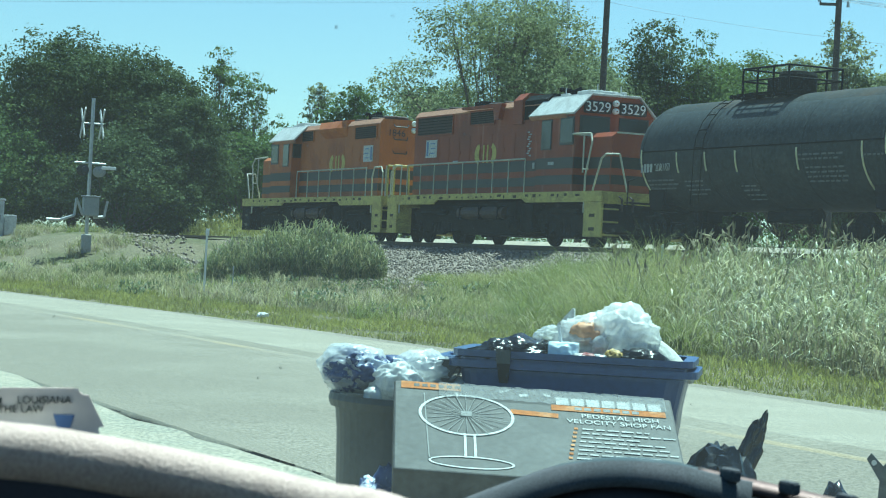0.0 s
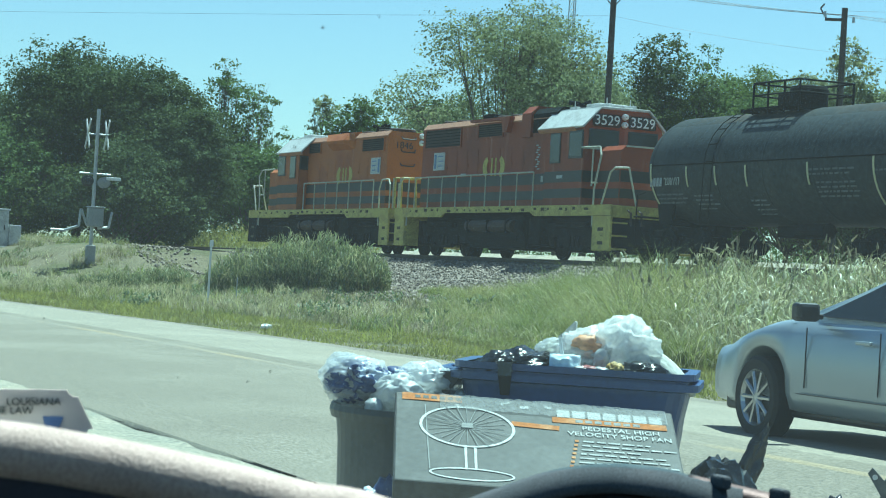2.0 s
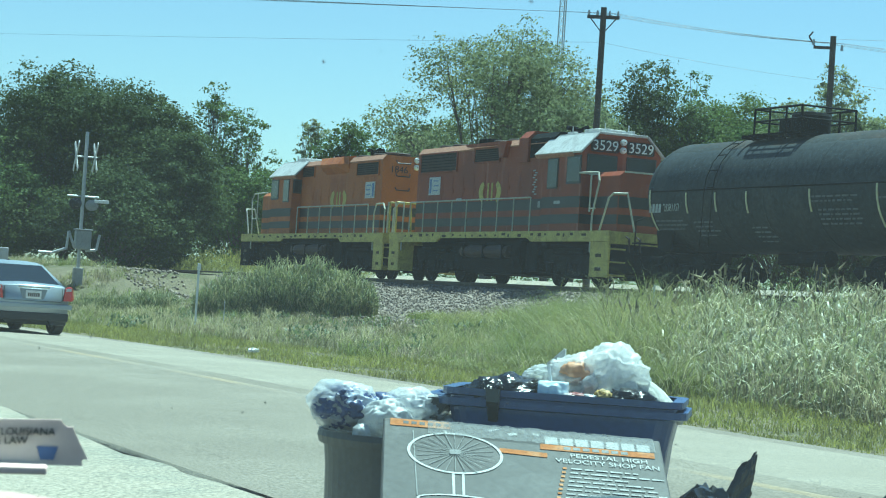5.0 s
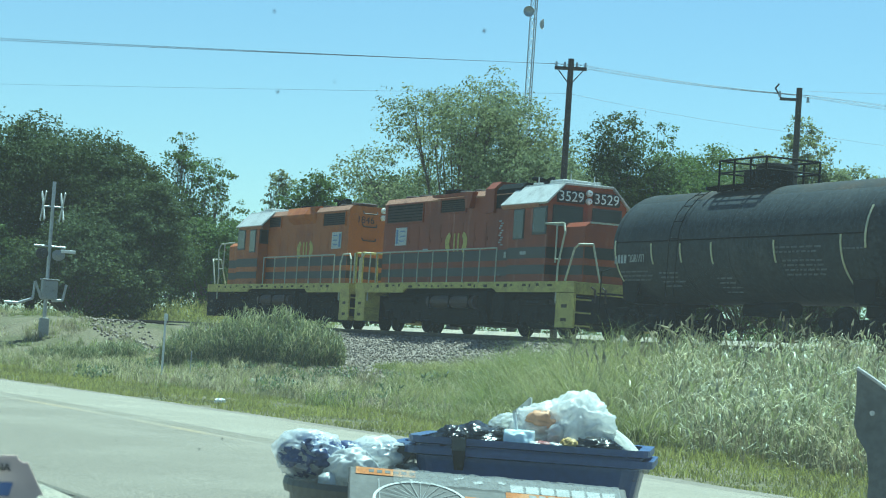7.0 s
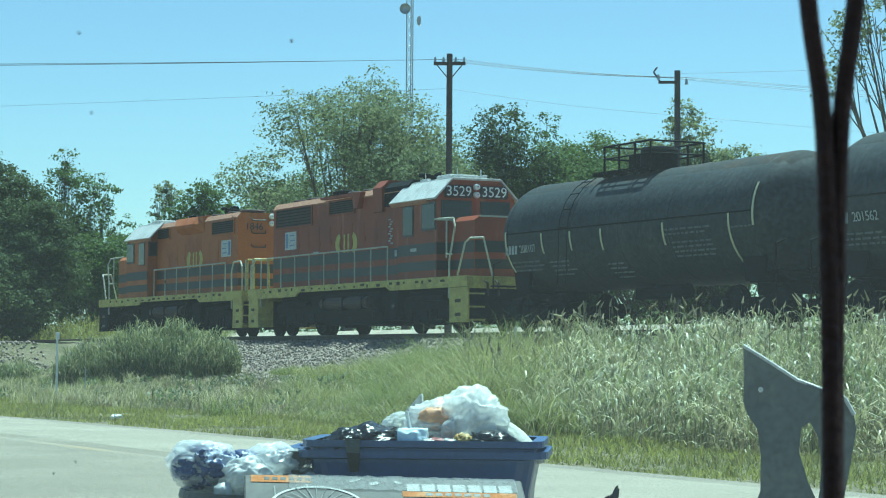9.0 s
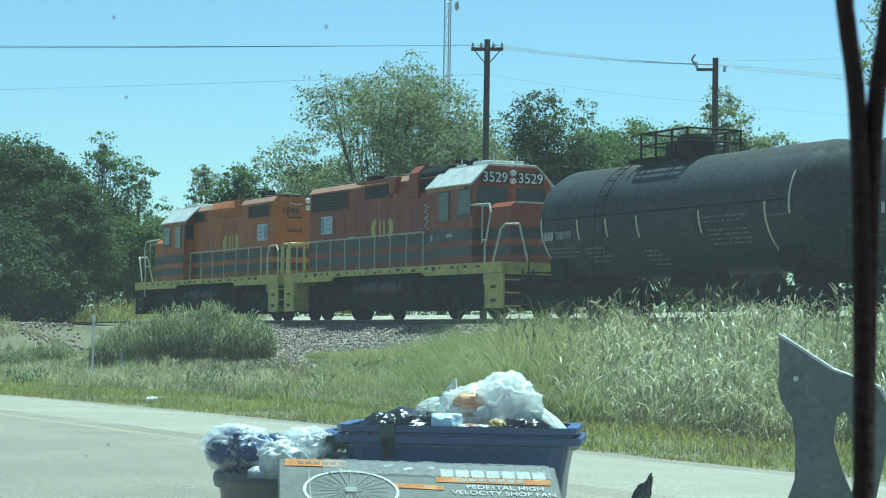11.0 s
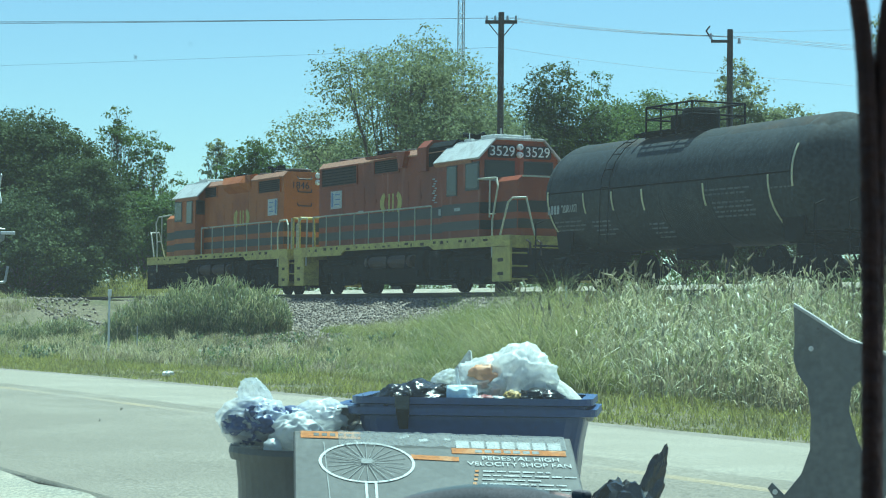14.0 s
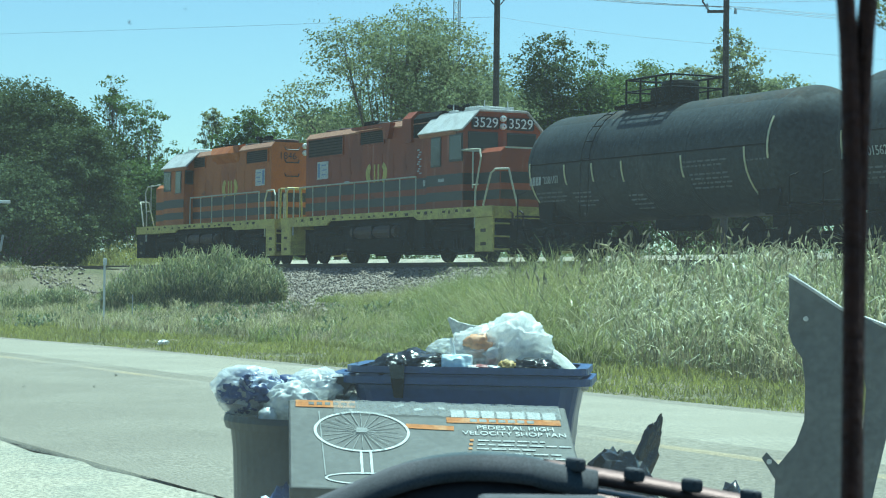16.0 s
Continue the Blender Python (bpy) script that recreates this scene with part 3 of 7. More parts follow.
    for sel, name, m, lab in ((~stem & (tone > 0.0), "reed_leaves", M["reed"], "arching pale reed leaves on the bank"), (~stem & (tone <= 0.0), "green_reed_leaves", M["reed_green"], "green reed leaves among the pale ones")):
        q = int(sel.sum())
        start = rng.uniform(0.0, 0.92, q) * top[sel]
        v, f = blades(rng, xs[sel], ys[sel], zs[sel] + start, rng.uniform(0.16, 0.42, q), rng.uniform(0.018, 0.042, q), rng.uniform(0.5, 1.6, q), 3, 0.7)
        tagged(arrays(name, v, f, m), lab, "reeds", kind="stuff")
    # dark seed heads above the reeds
    xs, ys, zs = scatter(rng, 420, 19, 28.3, 24, 60, lambda x, y: y < 2.0 * x)
    bm = bmesh.new()
    for x, y, z in zip(xs, ys, zs):
        hh = rng.uniform(1.25, 1.75) * (1.0 if y < 1.8 * x else 0.75)
        top_ = Vector((x + rng.normal(0, 0.2), y + rng.normal(0, 0.2), z + hh))
        rod(bm, (x, y, z), top_, 0.006, 3)
        tip = top_ + Vector((rng.normal(0, 0.07), rng.normal(0, 0.07), rng.uniform(0.06, 0.2)))
        rod(bm, top_, tip, 0.03, 4, 0.006)
    tagged(part("seed_heads", bm, M["dry"]), "dry seed heads over the reeds", "reeds", kind="stuff")
    # green margin behind the track
    xs, ys, zs = scatter(rng, 22000, 32.6, 37, 92, 160, lambda x, y: fbm(x, y, 0.3) > -0.3)
    n = len(xs)
    v, f = blades(rng, xs, ys, zs, rng.uniform(0.3, 1.1, n), rng.uniform(0.03, 0.07, n), rng.uniform(0.2, 0.8, n), 2)
    tagged(arrays("far_grass", v, f, M["grass_green"]), "green grass margin behind the track", "grass", kind="stuff")


def leaves(rng, centres, radii, count, size, flat=0.85):
    """Leaves in small sprays, the sprays thrown over overlapping balls of foliage and turned outwards."""
    centres, radii = np.asarray(centres, float), np.asarray(radii, float)
    w = radii ** 2
    per = 26
    m = max(1, count // per)
    idx = rng.choice(len(radii), m, p=w / w.sum())
    d = rng.normal(size=(m, 3))
    d /= np.linalg.norm(d, axis=1)[:, None]
    d *= (rng.uniform(0.30, 1.0, m) ** 0.55)[:, None]
    spray = centres[idx] + d * radii[idx][:, None] * np.array([1, 1, flat])
    k = np.repeat(np.arange(m), per)
    n = len(k)
    reach = (radii[idx] * 0.17 + size * 0.8) * rng.uniform(0.6, 1.3, m)
    p = spray[k] + rng.normal(size=(n, 3)) * np.array([0.62, 0.62, 0.34]) * reach[k][:, None]
    q = rng.normal(size=(n, 3, 3))
    q[:, 2] += np.array([0, 0, 1.1]) + 0.7 * d[k]
    q[:, 2] /= np.linalg.norm(q[:, 2], axis=1)[:, None]
    q[:, 0] = np.cross(q[:, 0], q[:, 2])
    q[:, 0] /= np.linalg.norm(q[:, 0], axis=1)[:, None]
    q[:, 1] = np.cross(q[:, 2], q[:, 0])
    s = size * 0.52 * rng.uniform(0.5, 1.4, n)
    u, v2 = q[:, 0] * s[:, None], q[:, 1] * (s * 0.6)[:, None]
    mid = q[:, 2] * (s * 0.2)[:, None]
    v = np.stack([p - u, p + v2 + mid, p + u, p - v2 + mid], 1).reshape(-1, 3)
    f = np.array([(0, 1, 2, 3)])[None] + 4 * np.arange(n)[:, None, None]
    return v, f.reshape(-1, 4)


def tree(at, height, spread, leaf, count, seed, label, size=0.22, trunk_r=0.25, low=0.3, airy=0.0, blobs=26, squash=0.8, dome=False):
    """A tapered trunk with limbs that reach into the foliage, and a crown of leaf clumps."""
    rng = np.random.default_rng(seed)
    x, y = at
    z = ground_z(x, y)
    root = thing("tree", Matrix.Translation((x, y, z)), label, "tree")
    bm = bmesh.new()
    fork = height * low
    top = Vector((rng.normal(0, 0.2), rng.normal(0, 0.2), fork))
    rod(bm, (0, 0, -0.3), top, trunk_r, 9, trunk_r * 0.75)
    centres, radii = [], []
    for i in range(blobs):
        u = rng.normal(size=3)
        u *= rng.uniform(0.25, 1.0) ** 0.4 / np.linalg.norm(u)
        rad = spread * rng.uniform(0.26, 0.50) * (1 - airy * 0.3)
        if dome:
            u *= rng.uniform(0.8, 1.0) / np.linalg.norm(u)
            u[2] = abs(u[2]) * 1.0 - 0.12
            rad = spread * rng.uniform(0.20, 0.34)
        hmid, hhalf = (height * 0.5, height * 0.5 - rad * 0.75) if dome else (height * (1 + low * 0.6) / 2, height * (1 - low * 0.6) / 2 - rad * 0.6)
        wide = spread * ((0.92 - 0.25 * max(0, u[2])) if not dome else 0.88)
        c = Vector((u[0] * wide, u[1] * wide, hmid + u[2] * hhalf))
        centres.append(c)
        radii.append(rad)
        mid = top.lerp(c, 0.5) + Vector((0, 0, -0.06 * height))
        r0 = trunk_r * rng.uniform(0.22, 0.42)
        rod(bm, top, mid, r0, 6, r0 * 0.6)
        rod(bm, mid, c, r0 * 0.6, 5, r0 * 0.15)
        for _ in range(6 if airy else 2):
            e = c + Vector(rng.normal(0, 1, 3)) * rad * 0.4
            rod(bm, mid.lerp(c, rng.uniform(0.2, 0.9)), e, r0 * 0.25, 4, 0.01)
    part("trunk", bm, M["bark"], root)
    v, f = leaves(rng, centres, np.array(radii) * 1.13, int(count * 2.2), size * 0.92, squash)
    cr = arrays("crown", v, f, leaf)
    cr.parent = root
    return root


def bush(at, size, leaf, count, seed, label, leaf_size=0.1, name="bush", category="bush"):
    rng = np.random.default_rng(seed)
    x, y = at
    z = ground_z(x, y)
    root = thing(name, Matrix.Translation((x, y, z)), label, category)
    bm = bmesh.new()
    centres, radii = [], []
    for i in range(12):
        c = Vector((rng.uniform(-0.8, 0.8) * size[0], rng.uniform(-0.8, 0.8) * size[1], rng.uniform(0.25, 0.75) * size[2]))
        c.z *= 1 - 0.4 * (c.x / size[0]) ** 2
        centres.append(c)
        radii.append(rng.uniform(0.3, 0.5) * size[2])
        rod(bm, (c.x * 0.4, c.y * 0.4, -0.1), c, 0.03, 5, 0.01)
    part("stem", bm, M["bark"], root)
    v, f = leaves(rng, centres, radii, count, leaf_size, 0.9)
    v[:, 2] = np.maximum(v[:, 2], 0.0)
    cr = arrays("foliage", v, f, leaf)
    cr.parent = root
    return root


def thicket(at, size, count, seed, label, material):
    """A clump of leafy upright weeds, higher in its middle."""
    rng = np.random.default_rng(seed)
    a, r = rng.uniform(0, 2 * math.pi, count), np.sqrt(rng.uniform(0, 1, count))
    px_, py_ = at[0] + size[0] * r * np.cos(a), at[1] + size[1] * r * np.sin(a)
    zs = np.array([ground_z(x, y) for x, y in zip(px_, py_)])
    top = size[2] * (1 - 0.55 * r ** 2) * rng.uniform(0.75, 1.12, count)
    start = rng.uniform(0.0, 0.9, count)
    v, f = blades(rng, px_, py_, zs + top * start, rng.uniform(0.18, 0.42, count), rng.uniform(0.022, 0.045, count), rng.uniform(0.2, 1.2, count), 3, 0.6)
    tagged(arrays("weed_thicket", v, f, material), label, "weeds", kind="stuff")


def polar(px_angle, d):
    """A spot seen px_angle radians right of the road's line, d metres off."""
    return d * math.sin(px_angle), d * math.cos(px_angle)


def build_trees():
    oak, mid, pale = "dense dark green oak tree behind the track", "mid green tree behind the train", "airy pale green tree with visible limbs"
    # the dark group beside the crossing
    for i, (a, d, h, s) in enumerate(((0.203, 130, 10.6, 4.4), (0.228, 125, 13.2, 4.3), (0.253, 122, 11.8, 3.7), (0.273, 119, 9.0, 2.8), (0.170, 134, 11.6, 4.8), (0.130, 142, 11.6, 5.4), (0.250, 117, 6.6, 3.6), (0.190, 122, 7.8, 4.0))):
        tree(polar(a, d), h, s, M["leaf_dark"] if i not in (4, 5, 7) else M["leaf_mid"], 24000 if i < 5 else 15000, 20 + i, oak, 0.20, 0.3, 0.16, blobs=44)
    tree(polar(0.291, 132), 12.0, 2.1, M["leaf_mid"], 2600, 41, "slim open tree with sparse leaves", 0.2, 0.16, 0.2, airy=0.1, blobs=34)
    tree(polar(0.305, 131), 10.5, 2.1, M["leaf_mid"], 2600, 43, "slim open tree with sparse leaves", 0.2, 0.14, 0.15, airy=0.1, blobs=34)
    tree(polar(0.306, 128), 7.6, 2.6, M["leaf_mid"], 6500, 42, mid, 0.2, 0.16, 0.12)
    for i, (a, d, h, s, c) in enumerate(((0.333, 150, 12.4, 1.9, 1700), (0.318, 150, 8.4, 2.4, 2800), (0.353, 145, 11.4, 3.0, 6500), (0.376, 150, 10.8, 3.2, 7000))):
        tree(polar(a, d), h, s, M["leaf_mid"] if i else M["leaf_pale"], c, 50 + i, mid, 0.22, 0.18, 0.3, airy=0.2, blobs=26)
    # the big open-crowned tree and its neighbours
    tree(polar(0.4165, 112), 15.4, 6.6, M["leaf_pale"], 21000, 61, pale, 0.165, 0.36, 0.24, airy=0.9, blobs=46, dome=True)
    tree(polar(0.443, 115), 12.4, 3.6, M["leaf_pale"], 12000, 64, pale, 0.17, 0.26, 0.22, airy=0.7, blobs=34, dome=True)
    tree(polar(0.392, 124), 10.7, 3.3, M["leaf_mid"], 10000, 62, mid, 0.2, 0.25, 0.18)
    tree(polar(0.455, 120), 11.6, 3.6, M["leaf_pale"], 8000, 63, pale, 0.2, 0.25, 0.25, airy=0.5)
    for i, (a, d, h, s, c) in enumerate(((0.470, 128, 13.0, 4.2, 14000), (0.487, 124, 14.6, 3.9, 15000), (0.509, 126, 14.8, 4.2, 15000), (0.527, 122, 12.8, 4.0, 13000), (0.545, 118, 12.0, 3.8, 11000), (0.560, 112, 13.2, 3.5, 10000), (0.577, 111, 12.8, 3.5, 10000), (0.594, 110, 10.4, 2.8, 5000), (0.64, 105, 9.5, 3.0, 5000))):
        tree(polar(a, d), h, s, (M["leaf_mid"], M["leaf_dark"], M["leaf_mid"], M["leaf_mid"], M["leaf_mid"])[i] if i < 5 else M["leaf_pale"], c, 70 + i, mid if i < 5 else pale, 0.2, 0.2, 0.2, airy=0.3 if i < 5 else 0.8, blobs=30)
    # tree in reach of the second tank wagon
    tree(polar(0.668, 62), 14.5, 2.6, M["leaf_pale"], 3500, 81, "sparse pale tree beside the tank wagon", 0.12, 0.2, 0.3, airy=0.9)
    # dark undergrowth closing the distance
    for i in range(16):
        a = 0.10 + i * 0.036
        bush(polar(a, 146 + 6 * (i % 3)), (4.5, 3, 5.6 + (i % 4) * 0.6), M["leaf_dark"] if i < 6 else M["leaf_mid"], 4500, 90 + i, "dark undergrowth along the tree line", 0.22)
    # weeds on the slope
    lab = "leafy green weed thicket below the track"
    for i, (a, d, s, c) in enumerate(((0.303, 71, (1.2, 1.4, 1.5), 4200), (0.322, 70, (1.3, 1.4, 1.85), 5200), (0.340, 69, (1.2, 1.4, 1.95), 5000), (0.355, 67, (0.9, 1.2, 1.5), 3200), (0.268, 78, (1.0, 1.0, 0.7), 1500), (0.245, 76, (1.2, 1.0, 0.6), 1500))):
        thicket(polar(a, d), (s[0], s[1], s[2] * 0.86), int(c * 0.7), 111 + i, lab, M["leaf_weed"])
        thicket(polar(a, d), s, int(c * 0.65), 121 + i, lab, M["reed_green"])
        thicket(polar(a, d), s, int(c * 0.22), 141 + i, lab, M["grass_pale"])
    for i, (a, d, s, c) in enumerate(((0.300, 116, (3.0, 2.6, 2.0), 5000), (0.272, 127, (3.2, 3.0, 1.8), 4500), (0.238, 146, (4.0, 3.0, 1.6), 3500))):
        thicket(polar(a, d), s, c, 131 + i, "bright green scrub beside the crossing", M["grass_mown"])


build_ground()
build_road()
build_track()
build_grass()
build_trees()


# ---- train ----
def wheel_mesh(r=0.51):
    bm = bmesh.new()
    lathe(bm, [(0.08, -0.09), (0.18, -0.07), (r * 0.78, -0.045), (r - 0.05, -0.07), (r, -0.07), (r, 0.05), (r + 0.028, 0.055), (r + 0.028, 0.075), (r * 0.8, 0.07), (0.1, 0.075), (0.08, -0.09)], 28, "x")
    return bm


WHEEL = None


def truck(parent, y, span, heavy=True):
    """A two-axle truck with side frames, springs and four wheels."""
    global WHEEL
    t = new("truck")
    t.parent, t.location = parent, (0, y, 0)
    for s in (-1, 1):
        bm = bmesh.new()
        hgt = 0.98 if heavy else 0.62
        slab(bm, [(-span / 2 - 0.72, hgt), (-span / 2 - 0.6, hgt + 0.14), (-0.7, hgt + 0.14), (-0.45, hgt + 0.02), (0.45, hgt + 0.02), (0.7, hgt + 0.14), (span / 2 + 0.6, hgt + 0.14), (span / 2 + 0.72, hgt), (span / 2 + 0.34, 0.36), (span / 2 - 0.28, 0.36), (0.85, 0.46), (0.5, 0.28), (-0.5, 0.28), (-0.85, 0.46), (-span / 2 + 0.28, 0.36), (-span / 2 - 0.34, 0.36)], "x", s * 0.98 - 0.08, s * 0.98 + 0.08)
        for yy in (-span / 2, span / 2):
            box(bm, (s * 1.1, yy, 0.53), (0.16, 0.34, 0.34), 0.03)
        for yy in (-0.3, 0, 0.3):
            rod(bm, (s * 1.0, yy, 0.4), (s * 1.0, yy, 0.72), 0.1, 10)
        if heavy:
            rod(bm, (s * 1.16, -span / 2 + 0.3, 1.05), (s * 1.16, span / 2 - 0.3, 1.05), 0.085, 10)
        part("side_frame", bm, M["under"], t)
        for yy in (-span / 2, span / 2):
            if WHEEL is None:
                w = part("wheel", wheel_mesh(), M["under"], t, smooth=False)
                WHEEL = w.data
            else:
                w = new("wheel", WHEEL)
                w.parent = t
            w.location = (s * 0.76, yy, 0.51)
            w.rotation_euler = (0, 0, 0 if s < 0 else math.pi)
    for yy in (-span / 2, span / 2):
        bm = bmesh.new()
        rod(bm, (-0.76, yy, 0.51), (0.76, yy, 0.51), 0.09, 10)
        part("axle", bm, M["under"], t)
    return t


def coupler(parent, y, d):
    bm = bmesh.new()
    box(bm, (0, y + d * 0.3, 0.86), (0.22, 0.62, 0.24), 0.03)
    box(bm, (0.05, y + d * 0.56, 0.86), (0.36, 0.22, 0.28), 0.05)
    part("coupler", bm, M["under"], parent)
    for s in (-0.5, 0.45):
        bm = bmesh.new()
        pts = [(s, y, 1.0), (s + 0.05, y + d * 0.25, 0.6), (s * 0.6, y + d * 0.55, 0.5)]
        bars(bm, pts, 0.025, 6)
        part("brake_hose", bm, M["under"], parent)


def locomotive(m, paint, number, label, hood_top, L, hood_end, c0, c1, grilles, fin=False, numbered_end=False):
    """A four-axle hood locomotive; its cab end is y = 0. The grilles give the openings along the hood: start, end, foot, head."""
    root = thing("locomotive", m, label, "locomotive", group="orange locomotives")
    # running board and sill
    bm = bmesh.new()
    for s in (-1, 1):
        slab(bm, [(0.0, 1.64), (L, 1.64), (L, 1.30), (L - 4.4, 1.30), (L - 4.7, 1.44), (5.6, 1.44), (5.3, 1.32), (0.0, 1.32)], "x", s * 1.5 - 0.03, s * 1.5 + 0.03)
    box(bm, (0, L / 2, 1.59), (2.94, L - 0.02, 0.08))
    board = part("running_board", bm, M["yellow"], root, "weathered yellow running board and sill")
    bm = bmesh.new()
    rng = random.Random(int(number) + 1)
    for s in (-1, 1):
        y = 1.6
        while y < L - 1.4:
            w = rng.uniform(0.08, 0.3)
            box(bm, (s * 1.534, y, 1.55 - rng.uniform(0, 0.05)), (0.008, w, rng.uniform(0.05, 0.1)))
            y += w + rng.uniform(0.25, 0.8)
    part("grime_marks", bm, M["grime"], board, "dark oil stains and worn stencils")["kind"] = "stuff"
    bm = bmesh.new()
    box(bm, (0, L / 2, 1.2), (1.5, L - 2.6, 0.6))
    # boxes added as dark fill: hidden gear and the shade between the trucks
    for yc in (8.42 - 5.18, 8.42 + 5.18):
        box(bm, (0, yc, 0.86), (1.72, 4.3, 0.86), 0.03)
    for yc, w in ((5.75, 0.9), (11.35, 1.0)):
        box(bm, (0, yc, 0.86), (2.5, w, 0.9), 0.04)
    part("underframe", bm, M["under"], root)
    # hood
    w = 0.92
    bm = bmesh.new()
    slab(bm, [(-w, 1.64), (w, 1.64), (w, hood_top - 0.16), (w - 0.14, hood_top), (-w + 0.14, hood_top), (-w, hood_top - 0.16)], "y", c1 - 0.15, hood_end)
    hood = part("long_hood", bm, paint, root)
    bm = bmesh.new()
    for s in (-1, 1):
        slab(bm, [(s * (w - 0.15), hood_top + 0.002), (s * (w + 0.012), hood_top - 0.165), (s * (w + 0.012), hood_top - 0.21), (s * (w + 0.03), hood_top - 0.17), (s * (w - 0.13), hood_top + 0.02)], "y", c1 + 0.3, hood_end)
    part("roof_edge", bm, M["faded_orange"], hood, "chalky faded edge of the hood roof")
    if fin:
        bm = bmesh.new()
        slab(bm, [(-w - 0.10, hood_top - 0.75), (w + 0.10, hood_top - 0.75), (w + 0.10, hood_top + 0.02), (w - 0.14, hood_top + 0.26), (-w + 0.14, hood_top + 0.26), (-w - 0.10, hood_top + 0.02)], "y", 7.0, 7.7)
        part("blower_duct", bm, paint, root)
        bm = bmesh.new()
        slab(bm, [(-w - 0.02, hood_top - 0.62), (w + 0.02, hood_top - 0.62), (w + 0.02, hood_top - 0.02), (w - 0.16, hood_top + 0.16), (-w + 0.16, hood_top + 0.16), (-w - 0.02, hood_top - 0.02)], "y", 5.2, 6.98)
        part("air_filter_screen", bm, M["under"], root, "sooty black air filter screen")
    bm = bmesh.new()
    slab(bm, [(-0.9, 1.64), (0.9, 1.64), (0.9, 3.3), (0.72, 3.45), (-0.72, 3.45), (-0.9, 3.3)], "y", 0.75, c0)
    nose = part("short_hood", bm, paint, root)
    bm = bmesh.new()
    box(bm, (0, 0.735, 3.42), (1.5, 0.03, 0.05))
    part("nose_trim", bm, M["white_rail"], nose)
    # stripes
    for z0, z1 in ((2.36, 2.70), (1.88, 2.16)):
        bm = bmesh.new()
        for s in (-1, 1):
            box(bm, (s * (w + 0.004), (c1 + hood_end) / 2, (z0 + z1) / 2), (0.012, hood_end - c1 - 0.02, z1 - z0))
            box(bm, (s * 0.904, (0.78 + c0) / 2, (z0 + z1) / 2), (0.012, c0 - 0.8, z1 - z0))
        box(bm, (0, 0.747, (z0 + z1) / 2), (1.78, 0.012, z1 - z0))
        box(bm, (0, hood_end + 0.003, (z0 + z1) / 2), (1.82, 0.012, z1 - z0))
        part("stripe", bm, M["black_stripe"], root, "black painted stripe")
    for s in (-1, 1):
        # engine room doors, latches and hinges
        k = int((hood_end - c1 - 1.2) / 0.92)
        for i in range(k):
            bm = bmesh.new()
            y0 = c1 + 0.7 + i * 0.92
            box(bm, (s * (w + 0.004), y0 + 0.44, 3.18), (0.012, 0.86, 0.92), 0.004)
            box(bm, (s * (w + 0.016), y0 + 0.80, 3.1), (0.02, 0.03, 0.14))
            part("hood_door", bm, paint, root)
        # radiator and brake openings behind bars
        for y0, y1, z0, z1 in grilles:
            bm = bmesh.new()
            box(bm, (s * (w + 0.008), (y0 + y1) / 2, (z0 + z1) / 2), (0.03, y1 - y0, z1 - z0), 0.006)
            g = part("radiator_grille", bm, M["grille"], root, "dark louvred grille")
            bm = bmesh.new()
            for e in (z0 - 0.02, z1 + 0.02):
                box(bm, (s * (w + 0.02), (y0 + y1) / 2, e), (0.05, y1 - y0 + 0.1, 0.045))
            for e in (y0 - 0.02, y1 + 0.02):
                box(bm, (s * (w + 0.019), e, (z0 + z1) / 2), (0.05, 0.05, z1 - z0))
            part("grille_frame", bm, paint, g)
            bm = bmesh.new()
            for j in range(6):
                box(bm, (s * (w + 0.026), (y0 + y1) / 2, z0 + (j + 0.5) * (z1 - z0) / 6), (0.012, y1 - y0 - 0.06, 0.02))
            part("louvre", bm, M["under"], g)
        # flared housing of the brake resistors
        zt = hood_top - 0.02
        bm = bmesh.new()
        if fin:
            slab(bm, [(8.5, zt), (11.9, zt), (11.75, zt - 0.09), (9.2, zt - 0.10), (9.05, zt - 0.52), (8.75, zt - 0.52)], "x", s * (w + 0.08) - 0.09, s * (w + 0.08) + 0.09)
        else:
            loft(bm, [[(s * (w - 0.25), y, zt + 0.12), (s * (w + 0.06), y, zt + 0.08), (s * (w + 0.30 * e), y, zt - 0.22), (s * (w + 0.26 * e), y, zt - 0.34), (s * (w - 0.05), y, zt - 0.62)] for y, e in ((8.2, 0.15), (8.75, 1.0), (10.7, 1.0), (11.3, 0.15))])
        part("brake_flare", bm, paint, root)
        # round emblem: two bows and two bars
        ec = 9.95 if fin else 10.3
        for k2, (yc, a0, a1) in enumerate(((ec + 0.40, 110, 250), (ec - 0.40, -70, 70))):
            bm = bmesh.new()
            a = radians(1) * np.linspace(a0, a1, 11)
            flip = -1
            outer = [(yc + flip * 0.50 * math.cos(q), 3.0 + 0.37 * math.sin(q)) for q in a]
            inner = [(yc + flip * 0.16 * math.cos(q), 3.0 + 0.22 * math.sin(q)) for q in a]
            va = [bm.verts.new((s * (w + 0.022), *p)) for p in outer]
            vb = [bm.verts.new((s * (w + 0.022), *p)) for p in inner]
            for j in range(10):
                bm.faces.new((va[j], va[j + 1], vb[j + 1], vb[j]))
            r = bmesh.ops.extrude_face_region(bm, geom=bm.faces[:])
            bmesh.ops.translate(bm, vec=(s * 0.006, 0, 0), verts=[g for g in r["geom"] if isinstance(g, bmesh.types.BMVert)])
            bmesh.ops.recalc_face_normals(bm, faces=bm.faces[:])
            part("emblem_bow", bm, M["emblem"], root, "pale yellow bow of a round emblem")
